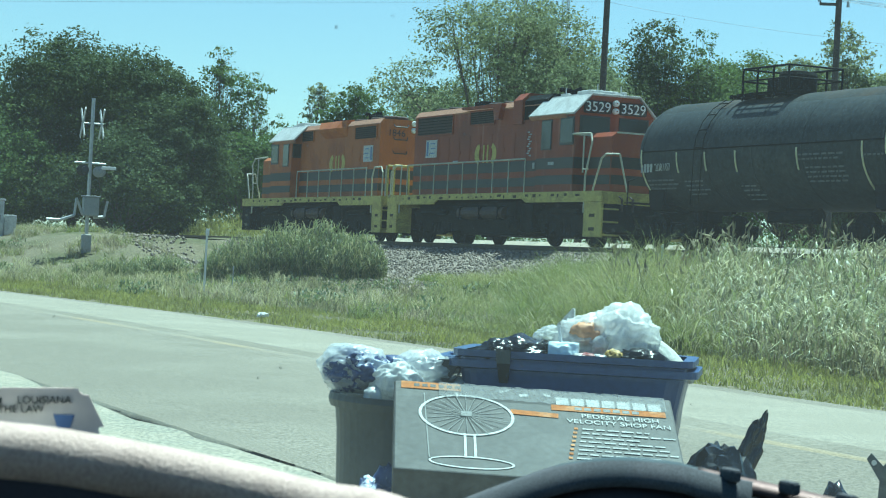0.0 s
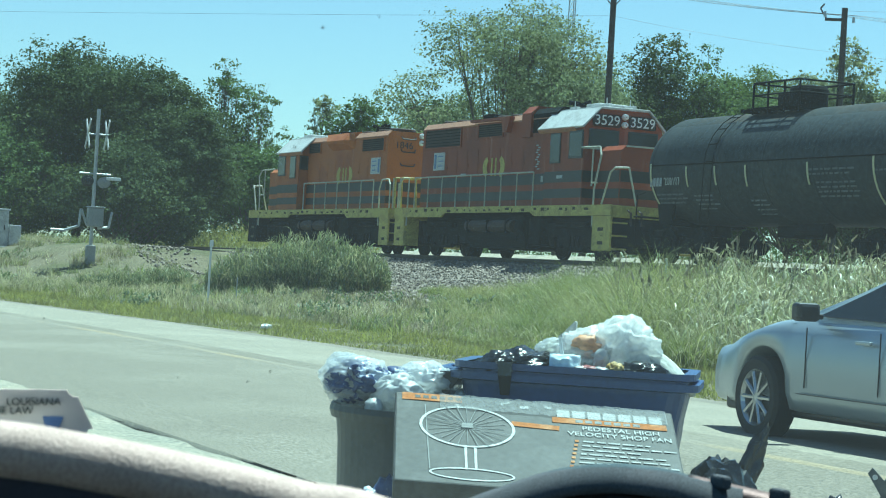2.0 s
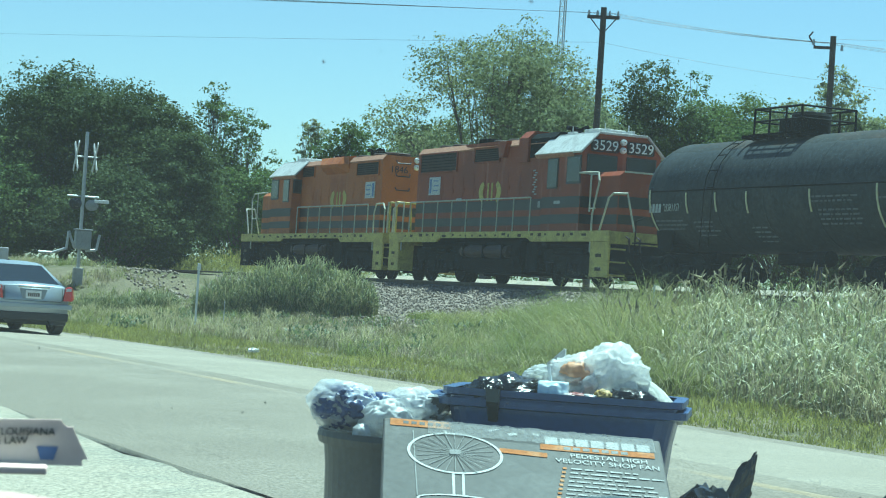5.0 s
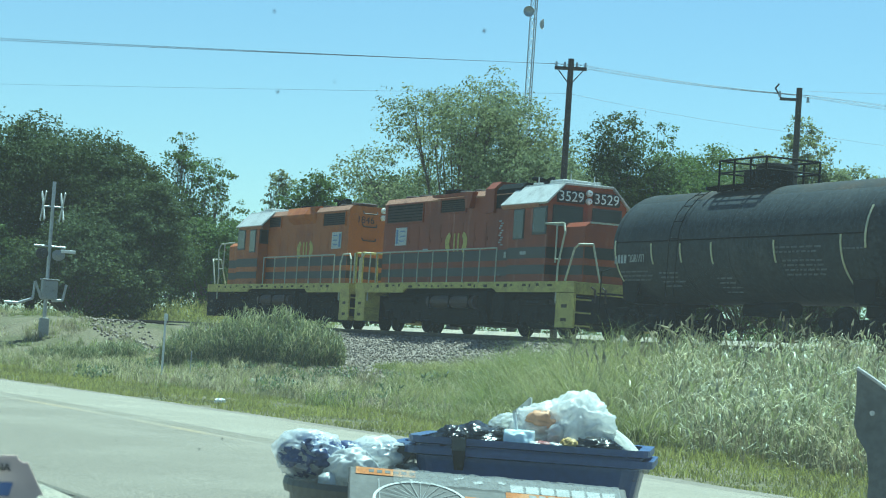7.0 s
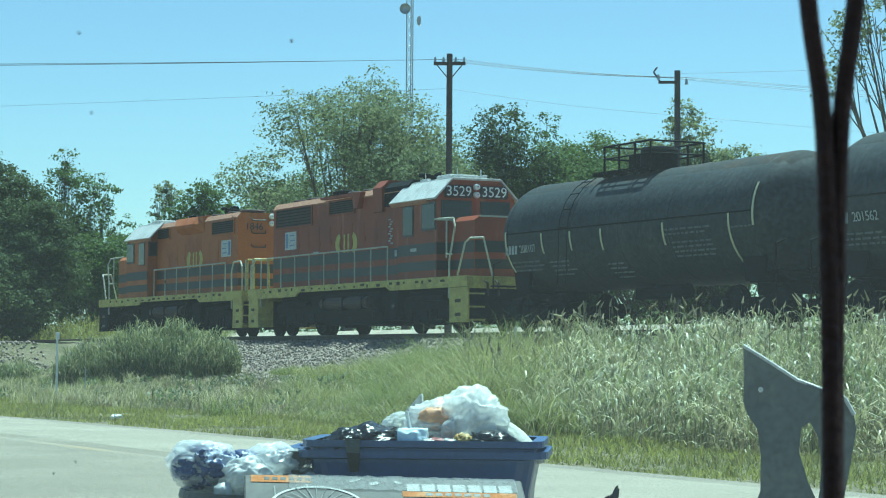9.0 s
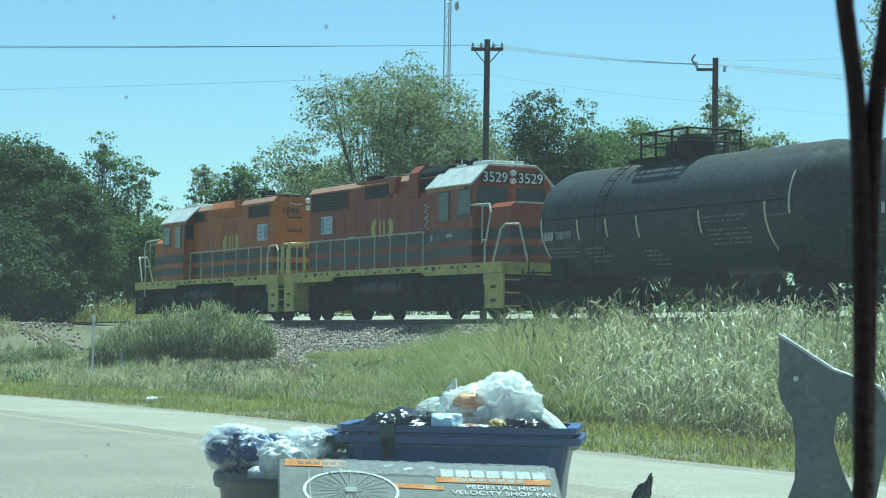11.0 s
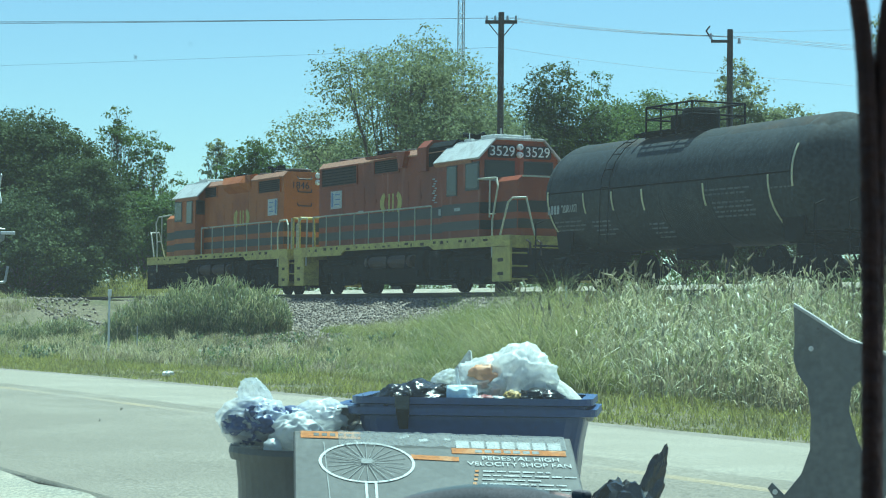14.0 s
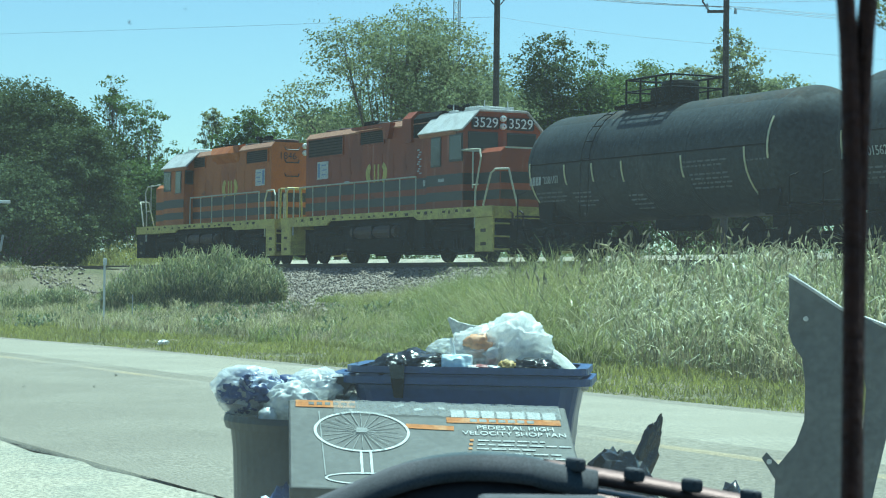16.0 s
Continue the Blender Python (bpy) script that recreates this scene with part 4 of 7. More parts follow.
        for y0 in (ec - 0.16, ec + 0.16):
            bm = bmesh.new()
            box(bm, (s * (w + 0.02), y0, 3.0), (0.012, 0.12, 0.60))
            part("emblem_bar", bm, M["emblem"], root)
        yn = 14.75 if fin else 13.7
        bm = bmesh.new()
        box(bm, (s * (w + 0.018), yn, 3.3), (0.016, 1.0, 0.62))
        st = part("notice", bm, M["notice"], root, "white and blue notice plate")
        bm = bmesh.new()
        far = 0.38
        box(bm, (s * (w + 0.03), yn + far * 0.9, 3.3), (0.008, 0.16, 0.5))
        for j in range(3):
            box(bm, (s * (w + 0.03), yn - 0.12 - 0.05 * (j % 2), 3.48 - j * 0.17), (0.008, 0.4, 0.035))
        part("print", bm, M["blue"], st)
        if fin:
            bm = bmesh.new()
            for j in range(11):
                box(bm, (s * (w + 0.022), 6.42 + 0.16 * ((j * 2) % 3) / 2, 2.86 + j * 0.075), (0.01, 0.17, 0.042))
            part("vertical_marks", bm, M["stencil_white"], root)["kind"] = "stuff"
            bm = bmesh.new()
            for yy in (12.5, 6.1, 4.0):
                box(bm, (s * (w + 0.022) if yy > c1 else s * 1.332, yy, 2.78 if yy > 10 else 2.53), (0.01, 0.42 if yy != 6.1 else 0.16, 0.10 if yy != 6.1 else 0.2))
            part("small_plate", bm, M["stencil_white"], root)["kind"] = "stuff"
    # fans and stacks on the roof
    for y0, r in ((hood_end - 0.9, 0.5), (hood_end - 2.1, 0.5), (10.9, 0.45), (9.7, 0.45)):
        bm = bmesh.new()
        lathe(bm, [(r, hood_top - 0.05), (r, hood_top + 0.12), (r - 0.05, hood_top + 0.16), (0.1, hood_top + 0.14), (0.02, hood_top + 0.18)], 20)
        bmesh.ops.translate(bm, vec=(0, y0, 0), verts=bm.verts[:])
        part("roof_fan", bm, M["grille"], root)
    for y0 in (12.35, 8.0 if not fin else 12.0):
        bm = bmesh.new()
        box(bm, (0, y0, hood_top + 0.12), (0.6, 0.5, 0.30), 0.03)
        part("exhaust_stack", bm, M["under"], root)
    # air horn cluster
    bm = bmesh.new()
    yh = 11.6 if not fin else 5.6
    for dx, dy, ln in ((-0.16, 0.35, 0.42), (0.0, 0.45, 0.5), (0.16, -0.35, 0.4)):
        rod(bm, (dx, yh, hood_top + 0.36), (dx, yh + dy, hood_top + 0.36), 0.03, 8, 0.08)
    box(bm, (0, yh, hood_top + 0.2), (0.4, 0.08, 0.3))
    part("air_horn", bm, M["under"], root)
    # cab
    cw = 1.32
    bm = bmesh.new()
    slab(bm, [(-cw, 1.64), (cw, 1.64), (cw, 4.06), (0.80, 4.60), (-0.80, 4.60), (-cw, 4.06)], "y", c0, c1)
    cab = part("cab", bm, paint, root)
    for s in (-1, 1):
        bm = bmesh.new()
        slab(bm, [(s * (cw + 0.08), 3.99), (s * 0.82, 4.61), (s * 0.82, 4.66), (s * (cw + 0.11), 4.04)], "y", c0 - 0.1, c1 + 0.5)
        part("cab_roof_slope", bm, M["roof_grey"], cab, "pale grey sloping cab roof panel")
        bm = bmesh.new()
        slab(bm, [(s * (cw + 0.02), 3.90), (s * (cw + 0.10), 3.98), (s * (cw + 0.10), 4.02), (s * (cw + 0.02), 4.0)], "y", c0 + 0.5, c1 + 0.48)
        part("rain_gutter", bm, M["faded_orange"], cab)
    bm = bmesh.new()
    box(bm, (0, (c0 + c1) / 2, 4.64), (1.66, c1 - c0 + 0.1, 0.08), 0.02)
    part("cab_roof", bm, M["roof_grey"], cab)
    bm = bmesh.new()
    box(bm, (0.05, (c0 + c1) / 2, 4.76), (1.0, 0.9, 0.18), 0.04)
    part("air_conditioner", bm, M["roof_grey"], cab)
    for x, y, ln in ((-0.45, c0 + 0.35, 0.5), (0.4, c0 + 0.45, 0.6), (-0.5, c1 - 0.2, 0.5)):
        bm = bmesh.new()
        box(bm, (x, y, 4.735), (0.14, ln, 0.11), 0.02)
        rod(bm, (x, y, 4.74), (x, y, 4.98), 0.018, 6)
        part("roof_aerial", bm, M["roof_grey"], cab)
    for z0, z1 in ((2.36, 2.70), (1.88, 2.16)):
        for s in (-1, 1):
            bm = bmesh.new()
            box(bm, (s * (cw + 0.004), (c0 + c1) / 2, (z0 + z1) / 2), (0.012, c1 - c0 - 0.02, z1 - z0))
            part("cab_stripe", bm, M["black_stripe"], cab, "black painted stripe")
        for s in (-1, 1):
            bm = bmesh.new()
            box(bm, (s * 1.11, c0 - 0.003, (z0 + z1) / 2), (0.40, 0.012, z1 - z0))
            part("cab_front_stripe", bm, M["black_stripe"], cab)

    def window(c, sz, axis, rim=0.06):
        bm = bmesh.new()
        fr = (0.03, sz[0] + 2 * rim, sz[1] + 2 * rim) if axis == "x" else (sz[0] + 2 * rim, 0.03, sz[1] + 2 * rim)
        box(bm, c, fr, 0.012)
        f = part("window", bm, M["black_plastic"], cab)
        bm = bmesh.new()
        gl = (0.045, *sz) if axis == "x" else (sz[0], 0.045, sz[1])
        box(bm, c, gl)
        part("pane", bm, M["cab_glass"], f)
    for s in (-1, 1):
        window((s * (cw + 0.01), c0 + 0.50, 3.50), (0.82, 0.72), "x", 0.07)
        window((s * (cw + 0.01), c0 + 1.95, 3.42), (0.66, 0.86), "x", 0.04)
        window((s * 0.66, c0 - 0.01, 3.68), (0.92, 0.50), "y", 0.05)
        window((s * 1.1, c1 + 0.01, 3.6), (0.26, 0.46), "y")
        bm = bmesh.new()
        box(bm, (s * 0.60, c0 - 0.03, 4.25), (0.92, 0.06, 0.38), 0.06)
        nb = part("number_board", bm, M["black_plastic"], cab)
        words(number, 0.43, M["white"], nb, pose(s * 0.60, c0 - 0.066, 4.245, 90, 0, 0), "number")
        bm = bmesh.new()
        lathe(bm, [(0.02, 0.09), (0.085, 0.07), (0.1, 0.0), (0.1, -0.05)], 14, "y")
        hl = part("headlight", bm, M["white"], cab)
        hl.location, hl.rotation_euler = (0.0, c0 - 0.06, 4.28 + s * 0.12), (0, 0, math.pi)
        bm = bmesh.new()
        box(bm, (s * 0.8, c0 - 0.045, 3.38), (1.1, 0.05, 0.05))
        part("sill_trim", bm, M["white_rail"], cab)
    # hood end: lamps, road number and grab irons
    if numbered_end:
        words(number, 0.36, M["black_stripe"], root, pose(0.27, hood_end + 0.008, 4.08, 90, 0, 180), "number")
        for k2 in (-0.13, 0.13):
            bm = bmesh.new()
            lathe(bm, [(0.02, 0.09), (0.09, 0.07), (0.11, 0.0), (0.11, -0.04)], 14, "y")
            hl = part("headlight", bm, M["white"], root)
            hl.location = (-0.42, hood_end + 0.04, 4.35 + k2)
        for z in (4.32, 3.84, 3.32):
            bm = bmesh.new()
            bars(bm, [(0.40, hood_end + 0.02, z + 0.10), (0.36, hood_end + 0.08, z), (-0.14, hood_end + 0.08, z), (-0.18, hood_end + 0.02, z + 0.10)], 0.022, 6)
            part("grab_iron", bm, M["black_stripe"], root)
    # handrails
    h0, h1 = (5.6, 15.6) if fin else (7.0, 15.0)
    bm = bmesh.new()
    rod(bm, (0, 0, 0), (0, 0, 1.06), 0.022, 6)
    post = part("handrail_post", bm, M["white_rail"], root)
    post.location = (-1.46, h0, 1.64)
    k = int((h1 - h0) / 1.15)
    for s in (-1, 1):
        for i in range(k + 1):
            if s == -1 and i == 0:
                continue
            p = new("handrail_post", post.data)
            p.parent, p.location = root, (s * 1.46, h0 + i * (h1 - h0) / k, 1.64)
        bm = bmesh.new()
        rod(bm, (s * 1.46, h0, 2.70), (s * 1.46, h1, 2.70), 0.026, 6)
        part("handrail", bm, M["white_rail"], root)
        # tall bent rail beside the cab steps, lower ones at the other end
        bm = bmesh.new()
        bars(bm, [(s * 1.48, 1.25, 1.0), (s * 1.48, 1.25, 2.1), (s * 1.45, 0.95, 3.1), (s * 1.40, 1.15, 3.36), (s * 1.42, c0 - 0.1, 3.38)], 0.03, 6)
        rod(bm, (s * 1.40, 1.6, 3.36), (s * 1.40, 1.6, 2.2), 0.026, 6)
        rod(bm, (s * 1.44, 1.15, 2.3), (s * 1.40, 1.6, 2.3), 0.022, 6)
        part("cab_stair_rail", bm, M["white_rail"], root)
        bm = bmesh.new()
        bars(bm, [(s * 1.46, 0.75, 1.66), (s * 1.44, 0.3, 2.6), (s * 1.40, 0.1, 2.72), (s * 1.0, 0.0, 2.74), (s * 0.72, -0.03, 1.64)], 0.03, 6)
        part("end_rail", bm, M["white_rail"], root)
        bm = bmesh.new()
        bars(bm, [(s * 1.48, L - 1.1, 1.0), (s * 1.48, L - 1.15, 2.35), (s * 1.44, L - 1.05, 2.7), (s * 1.40, L - 0.45, 2.72), (s * 1.46, L - 0.12, 2.5), (s * 1.46, L - 0.1, 1.0)], 0.028, 6)
        rod(bm, (s * 1.36, L - 0.03, 1.64), (s * 1.36, L - 0.03, 2.75), 0.03, 6)
        part("stair_rail", bm, M["white_rail"], root)
        bm = bmesh.new()
        bars(bm, [(s * 1.30, L, 1.64), (s * 1.30, L, 2.75), (s * 0.5, L, 2.75), (s * 0.45, L, 1.64)], 0.035, 6)
        part("end_rail", bm, M["yellow"], root)
    for y0, d, wide in ((0.0, -1, 1.2), (L, 1, 0.95)):
        # end plate takes the black material to hold the shade on its face
        bm = bmesh.new()
        box(bm, (0, y0 - d * 0.1, 0.85), (2.8, 0.08, 0.78), 0.02)
        pl = part("pilot", bm, M["under"], root, "end plate coloured black for the shade on it")
        bm = bmesh.new()
        box(bm, (0, y0 - d * 0.06, 1.42), (2.9, 0.09, 0.30), 0.02)
        part("end_beam", bm, M["yellow"], pl)
        for x in (-0.95, -0.6, 0.6, 0.95):
            bm = bmesh.new()
            bars(bm, [(x, y0 - d * 0.02, 1.5), (x, y0 + d * 0.18, 1.42), (x, y0 + d * 0.2, 1.05)], 0.03, 6)
            part("brake_hose", bm, M["grille"], root)
        coupler(root, y0, d)
        for s in (-1, 1):
            bm = bmesh.new()
            yc = y0 - d * wide / 2
            box(bm, (s * 1.47, yc, 0.80), (0.07, wide - 0.02, 1.02), 0.015)
            box(bm, (s * 1.18, y0 - d * (wide - 0.03), 0.80), (0.52, 0.05, 1.0), 0.01)
            for z in (0.36, 0.74, 1.12):
                box(bm, (s * 1.18, yc, z), (0.54, wide - 0.1, 0.05), 0.01)
            st = part("steps", bm, M["yellow"] if (fin or y0 > 1) else M["under"], root, "stair well with steel treads")
            for z in (0.52, 0.92):
                bm = bmesh.new()
                box(bm, (s * 1.506, yc + 0.03, z), (0.01, wide * 0.30, 0.10), 0.003)
                part("toe_hole", bm, M["grime"], st)
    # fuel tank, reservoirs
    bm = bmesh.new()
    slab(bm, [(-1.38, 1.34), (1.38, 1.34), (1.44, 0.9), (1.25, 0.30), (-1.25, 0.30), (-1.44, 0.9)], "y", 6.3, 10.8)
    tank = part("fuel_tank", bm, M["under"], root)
    for s in (-1, 1):
        bm = bmesh.new()
        rod(bm, (s * 1.42, 6.9, 1.0), (s * 1.42, 10.6, 1.0), 0.2, 14)
        part("air_reservoir", bm, M["grille"], root)
        bm = bmesh.new()
        for yy in (7.2, 8.7, 10.3):
            box(bm, (s * 1.42, yy, 1.0), (0.44, 0.06, 0.44), 0.01)
        rod(bm, (s * 1.46, 6.6, 0.62), (s * 1.50, 6.6, 0.62), 0.11, 12)
        part("tank_strap", bm, M["under"], tank)
    truck(root, 8.42 - 5.18, 2.74)
    truck(root, 8.42 + 5.18, 2.74)
    return root


def tank_car(m, mark_bars, number, label, lift=0.0):
    """A black tank wagon: barrel with dished ends, top platform, draft sills and trucks. Its far end is y = 0."""
    root = thing("tank_wagon", m, label, "tank wagon", group="black tank wagons")
    R, zc = 1.53 + lift, 2.62 + lift
    y0, y1, dish = -1.05, -13.15, 0.75
    prof = []
    for k in range(7):
        a = math.pi / 2 * k / 6
        prof.append((max(0.01, R * math.sin(a)), y0 + dish * math.cos(a)))
    prof += [(R, y0 + (y1 - y0) * k / 12) for k in range(1, 12)]
    for k in range(7):
        a = math.pi / 2 * (6 - k) / 6
        prof.append((max(0.01, R * math.sin(a)), y1 - dish * math.cos(a)))
    bm = bmesh.new()
    lathe(bm, prof, 56, "y")
    bmesh.ops.translate(bm, vec=(0, 0, zc), verts=bm.verts[:])
    ob = part("barrel", bm, M["tank_black"], root, smooth=True)
    ob.data.materials.append(M["tank_rust"])
    for p in ob.data.polygons:
        c = p.center
        if c.z > zc + 0.80 * R:
            p.material_index = 1
    # weld bands round the barrel
    for yb in (y0 - 0.1, y0 - 3.66, (y0 + y1) / 2, y1 + 3.66, y1 + 0.1):
        bm = bmesh.new()
        lathe(bm, [(R + 0.001, yb - 0.04), (R + 0.007, yb - 0.03), (R + 0.007, yb + 0.03), (R + 0.001, yb + 0.04)], 56, "y")
        bmesh.ops.translate(bm, vec=(0, 0, zc), verts=bm.verts[:])
        part("weld_band", bm, M["tank_black"], root, smooth=True)
    # seam belt along the flank
    bm = bmesh.new()
    for s in (-1, 1):
        for z, r in ((2.70 + lift, 0.02),):
            x = math.sqrt(max(0.01, R * R - (z - zc) ** 2))
            rod(bm, (s * (x + 0.006), y0, z), (s * (x + 0.006), y1, z), r, 6)
    part("jacket_seam", bm, M["under"], root)
    # platform on top
    yc = (y0 + y1) / 2 + 0.7
    bm = bmesh.new()
    for s in (-1, 1):
        box(bm, (s * 0.6, yc, zc + R + 0.02), (0.4, 2.9, 0.04))
    for yy in (yc - 1.4, yc - 0.7, yc + 0.7, yc + 1.4):
        box(bm, (0, yy, zc + R - 0.05), (2.0, 0.08, 0.1))
    plat = part("platform", bm, M["under"], root)
    for s in (-1, 1):
        for yy in (-1.15, -0.4, 0.4, 1.15):
            bm = bmesh.new()
            rod(bm, (s * 0.8, yc + yy, zc + R - 0.15), (s * 0.8, yc + yy, zc + R + 0.68), 0.03, 6)
            part("railing_post", bm, M["under"], plat)
        bm = bmesh.new()
        rod(bm, (s * 0.8, yc - 1.15, zc + R + 0.68), (s * 0.8, yc + 1.15, zc + R + 0.68), 0.03, 6)
        rod(bm, (s * 0.8, yc - 1.15, zc + R + 0.36), (s * 0.8, yc + 1.15, zc + R + 0.36), 0.022, 6)
        part("railing", bm, M["under"], plat)
    for yy in (-1.15, 1.15):
        bm = bmesh.new()
        for z in (0.68, 0.36):
            rod(bm, (-0.8, yc + yy, zc + R + z), (0.8, yc + yy, zc + R + z), 0.026, 6)
        part("railing", bm, M["under"], plat)
    bm = bmesh.new()
    lathe(bm, [(0.5, zc + R - 0.2), (0.5, zc + R + 0.5), (0.46, zc + R + 0.58), (0.05, zc + R + 0.64)], 20)
    bmesh.ops.translate(bm, vec=(0, yc - 0.3, 0), verts=bm.verts[:])
    box(bm, (0, yc + 0.6, zc + R + 0.2), (0.5, 0.5, 0.5), 0.04)
    part("manway_housing", bm, M["under"], root)
    # ladder down the flank
    bm = bmesh.new()
    for yy in (yc - 0.3 + 2.0, yc + 0.15 + 2.0):
        pts = [(-math.sin(a) * (R + 0.09), yy, zc + math.cos(a) * (R + 0.09)) for a in (0.45, 0.75, 1.05, 1.35, 1.6)] + [(-R - 0.12, yy, 1.2)]
        bars(bm, pts, 0.012, 6)
    for a in np.linspace(0.6, 1.5, 4):
        rod(bm, (-math.sin(a) * (R + 0.09), yc + 1.7, zc + math.cos(a) * (R + 0.09)), (-math.sin(a) * (R + 0.09), yc + 2.15, zc + math.cos(a) * (R + 0.09)), 0.016, 6)
    part("ladder", bm, M["under"], root)

    def on_flank(y, z, s=-1, out=0.02):
        return Vector((s * (math.sqrt(max(0.01, R * R - (z - zc) ** 2)) + out), y, z))
    # reflective strips
    for y, z, h in ((-3.15, 2.36, 0.55), (-4.7, 2.36, 0.5), (-6.3, 2.33, 0.55), (-9.3, 2.33, 0.55), (-12.2, 2.1, 1.15), (-13.2, 2.85, 1.0), (y0 - 0.05, 2.2, 1.1)):
        bm = bmesh.new()
        k = 6
        pts = [on_flank(y, z + lift - h / 2 + h * j / k) for j in range(k + 1)]
        for a, b in zip(pts[:-1], pts[1:]):
            mid = (a + b) / 2
            q = (b - a).to_track_quat("Z", "X").to_matrix().to_4x4()
            box(bm, mid, (0.012, 0.07, (b - a).length * 1.03), 0, q)
        part("reflective_strip", bm, M["reflect"], root)
    # owner's mark as bars, the number, small print as bars
    g = on_flank(-1.55, 2.24 + lift)
    bm = bmesh.new()
    for k in range(mark_bars):
        box(bm, (g.x, -1.1 - k * 0.18, 2.24 + lift), (0.012, 0.12, 0.24))
    part("owner_mark", bm, M["stencil_white"], root)
    words(number, 0.30, M["stencil_white"], root, pose(on_flank(-2.35, 2.24 + lift, out=0.03).x + (0.0), -1.10 - mark_bars * 0.18 - 0.50, 2.24 + lift, 90 - math.degrees(math.asin((2.24 + lift - zc) / R)), 0, -90), "number")
    rng = random.Random(5)
    bm = bmesh.new()
    for (ya, yb, za, rows) in ((-1.2, -2.7, 1.9, 3), (-3.3, -4.2, 1.85, 4), (-9.3, -11.2, 2.42, 2), (-9.6, -11.3, 2.1, 4), (-6.2, -7.0, 1.7, 4), (-12.2, -13.0, 2.35, 1)):
        for r in range(rows):
            y = ya
            while y > yb:
                ln = rng.uniform(0.08, 0.3)
                p = on_flank(y - ln / 2, za + lift - r * 0.11, out=0.012)
                box(bm, p, (0.01, ln, 0.045))
                y -= ln + 0.07
    part("small_print", bm, M["faded_white"], root, "rows of faded small stencilling")
    # under parts
    for ya, yb in ((-0.2, -2.7), (-11.5, -14.0)):
        bm = bmesh.new()
        box(bm, (0, (ya + yb) / 2, 0.98), (0.5, abs(yb - ya), 0.36), 0.03)
        box(bm, (0, (ya + yb) / 2, 1.15), (2.3, 0.5, 0.2), 0.03)
        for s in (-1, 1):
            slab(bm, [(-0.35 + (ya + yb) / 2, 1.1), (0.35 + (ya + yb) / 2, 1.1), (0.5 + (ya + yb) / 2, 1.75), (-0.5 + (ya + yb) / 2, 1.75)], "x", s * 1.15 - 0.04, s * 1.15 + 0.04)
        part("draft_sill", bm, M["under"], root)
        bm = bmesh.new()
        e = ya if ya > -5 else yb
        for s in (-1, 1):
            bars(bm, [(s * 1.45, e, 0.45), (s * 1.45, e, 1.9), (s * 1.2, e, 2.0)], 0.02, 6)
            for z in (0.5, 0.9, 1.3):
                rod(bm, (s * 1.45, e, z), (s * 1.05, e, z), 0.016, 6)
        box(bm, (0, e, 1.28), (2.9, 0.35, 0.04))
        part("end_platform", bm, M["under"], root)
    bm = bmesh.new()
    box(bm, (0, yc, 0.95), (0.5, 1.0, 0.3), 0.04)
    rod(bm, (-0.6, yc - 2.6, 0.95), (-0.6, yc - 1.2, 0.95), 0.2, 12)
    part("outlet_valve", bm, M["under"], root)
    truck(root, -1.9, 1.78, heavy=False)
    truck(root, -12.3, 1.78, heavy=False)
    coupler(root, -0.2, 1)
    coupler(root, -14.0, -1)
    return root


LOCO_FRONT = locomotive(pose(TRACK_X, 57.04 + 17.94 + 16.85, RAIL_Z, 0, 0, 180), M["orange"], "1846", "faded orange locomotive with black stripes and yellow sill", 4.60, 16.85, 14.85, 3.1, 5.75,
                        ((12.2, 14.5, 3.88, 4.34), (5.9, 7.3, 3.98, 4.38)), numbered_end=True)
LOCO_REAR = locomotive(pose(TRACK_X, 57.04, RAIL_Z), M["orange_old"], "3529", "weathered red-orange locomotive, cab towards the tank wagons", 4.64, 17.3, 16.4, 2.45, 5.1,
                       ((12.9, 16.1, 3.80, 4.42), (9.35, 11.35, 4.02, 4.44)), fin=True)
TANK_NEAR = tank_car(pose(TRACK_X, 55.75, RAIL_Z), 4, "208107", "dull black tank wagon with rusty top and yellow strips")
TANK_NEXT = tank_car(pose(TRACK_X, 40.6, RAIL_Z), 4, "201562", "larger black tank wagon with pale lettering", 0.07)
TRAIN = ((LOCO_FRONT, 57.04 + 17.94 + 16.85, 180), (LOCO_REAR, 57.04, 0), (TANK_NEAR, 55.75, 0), (TANK_NEXT, 40.6, 0))


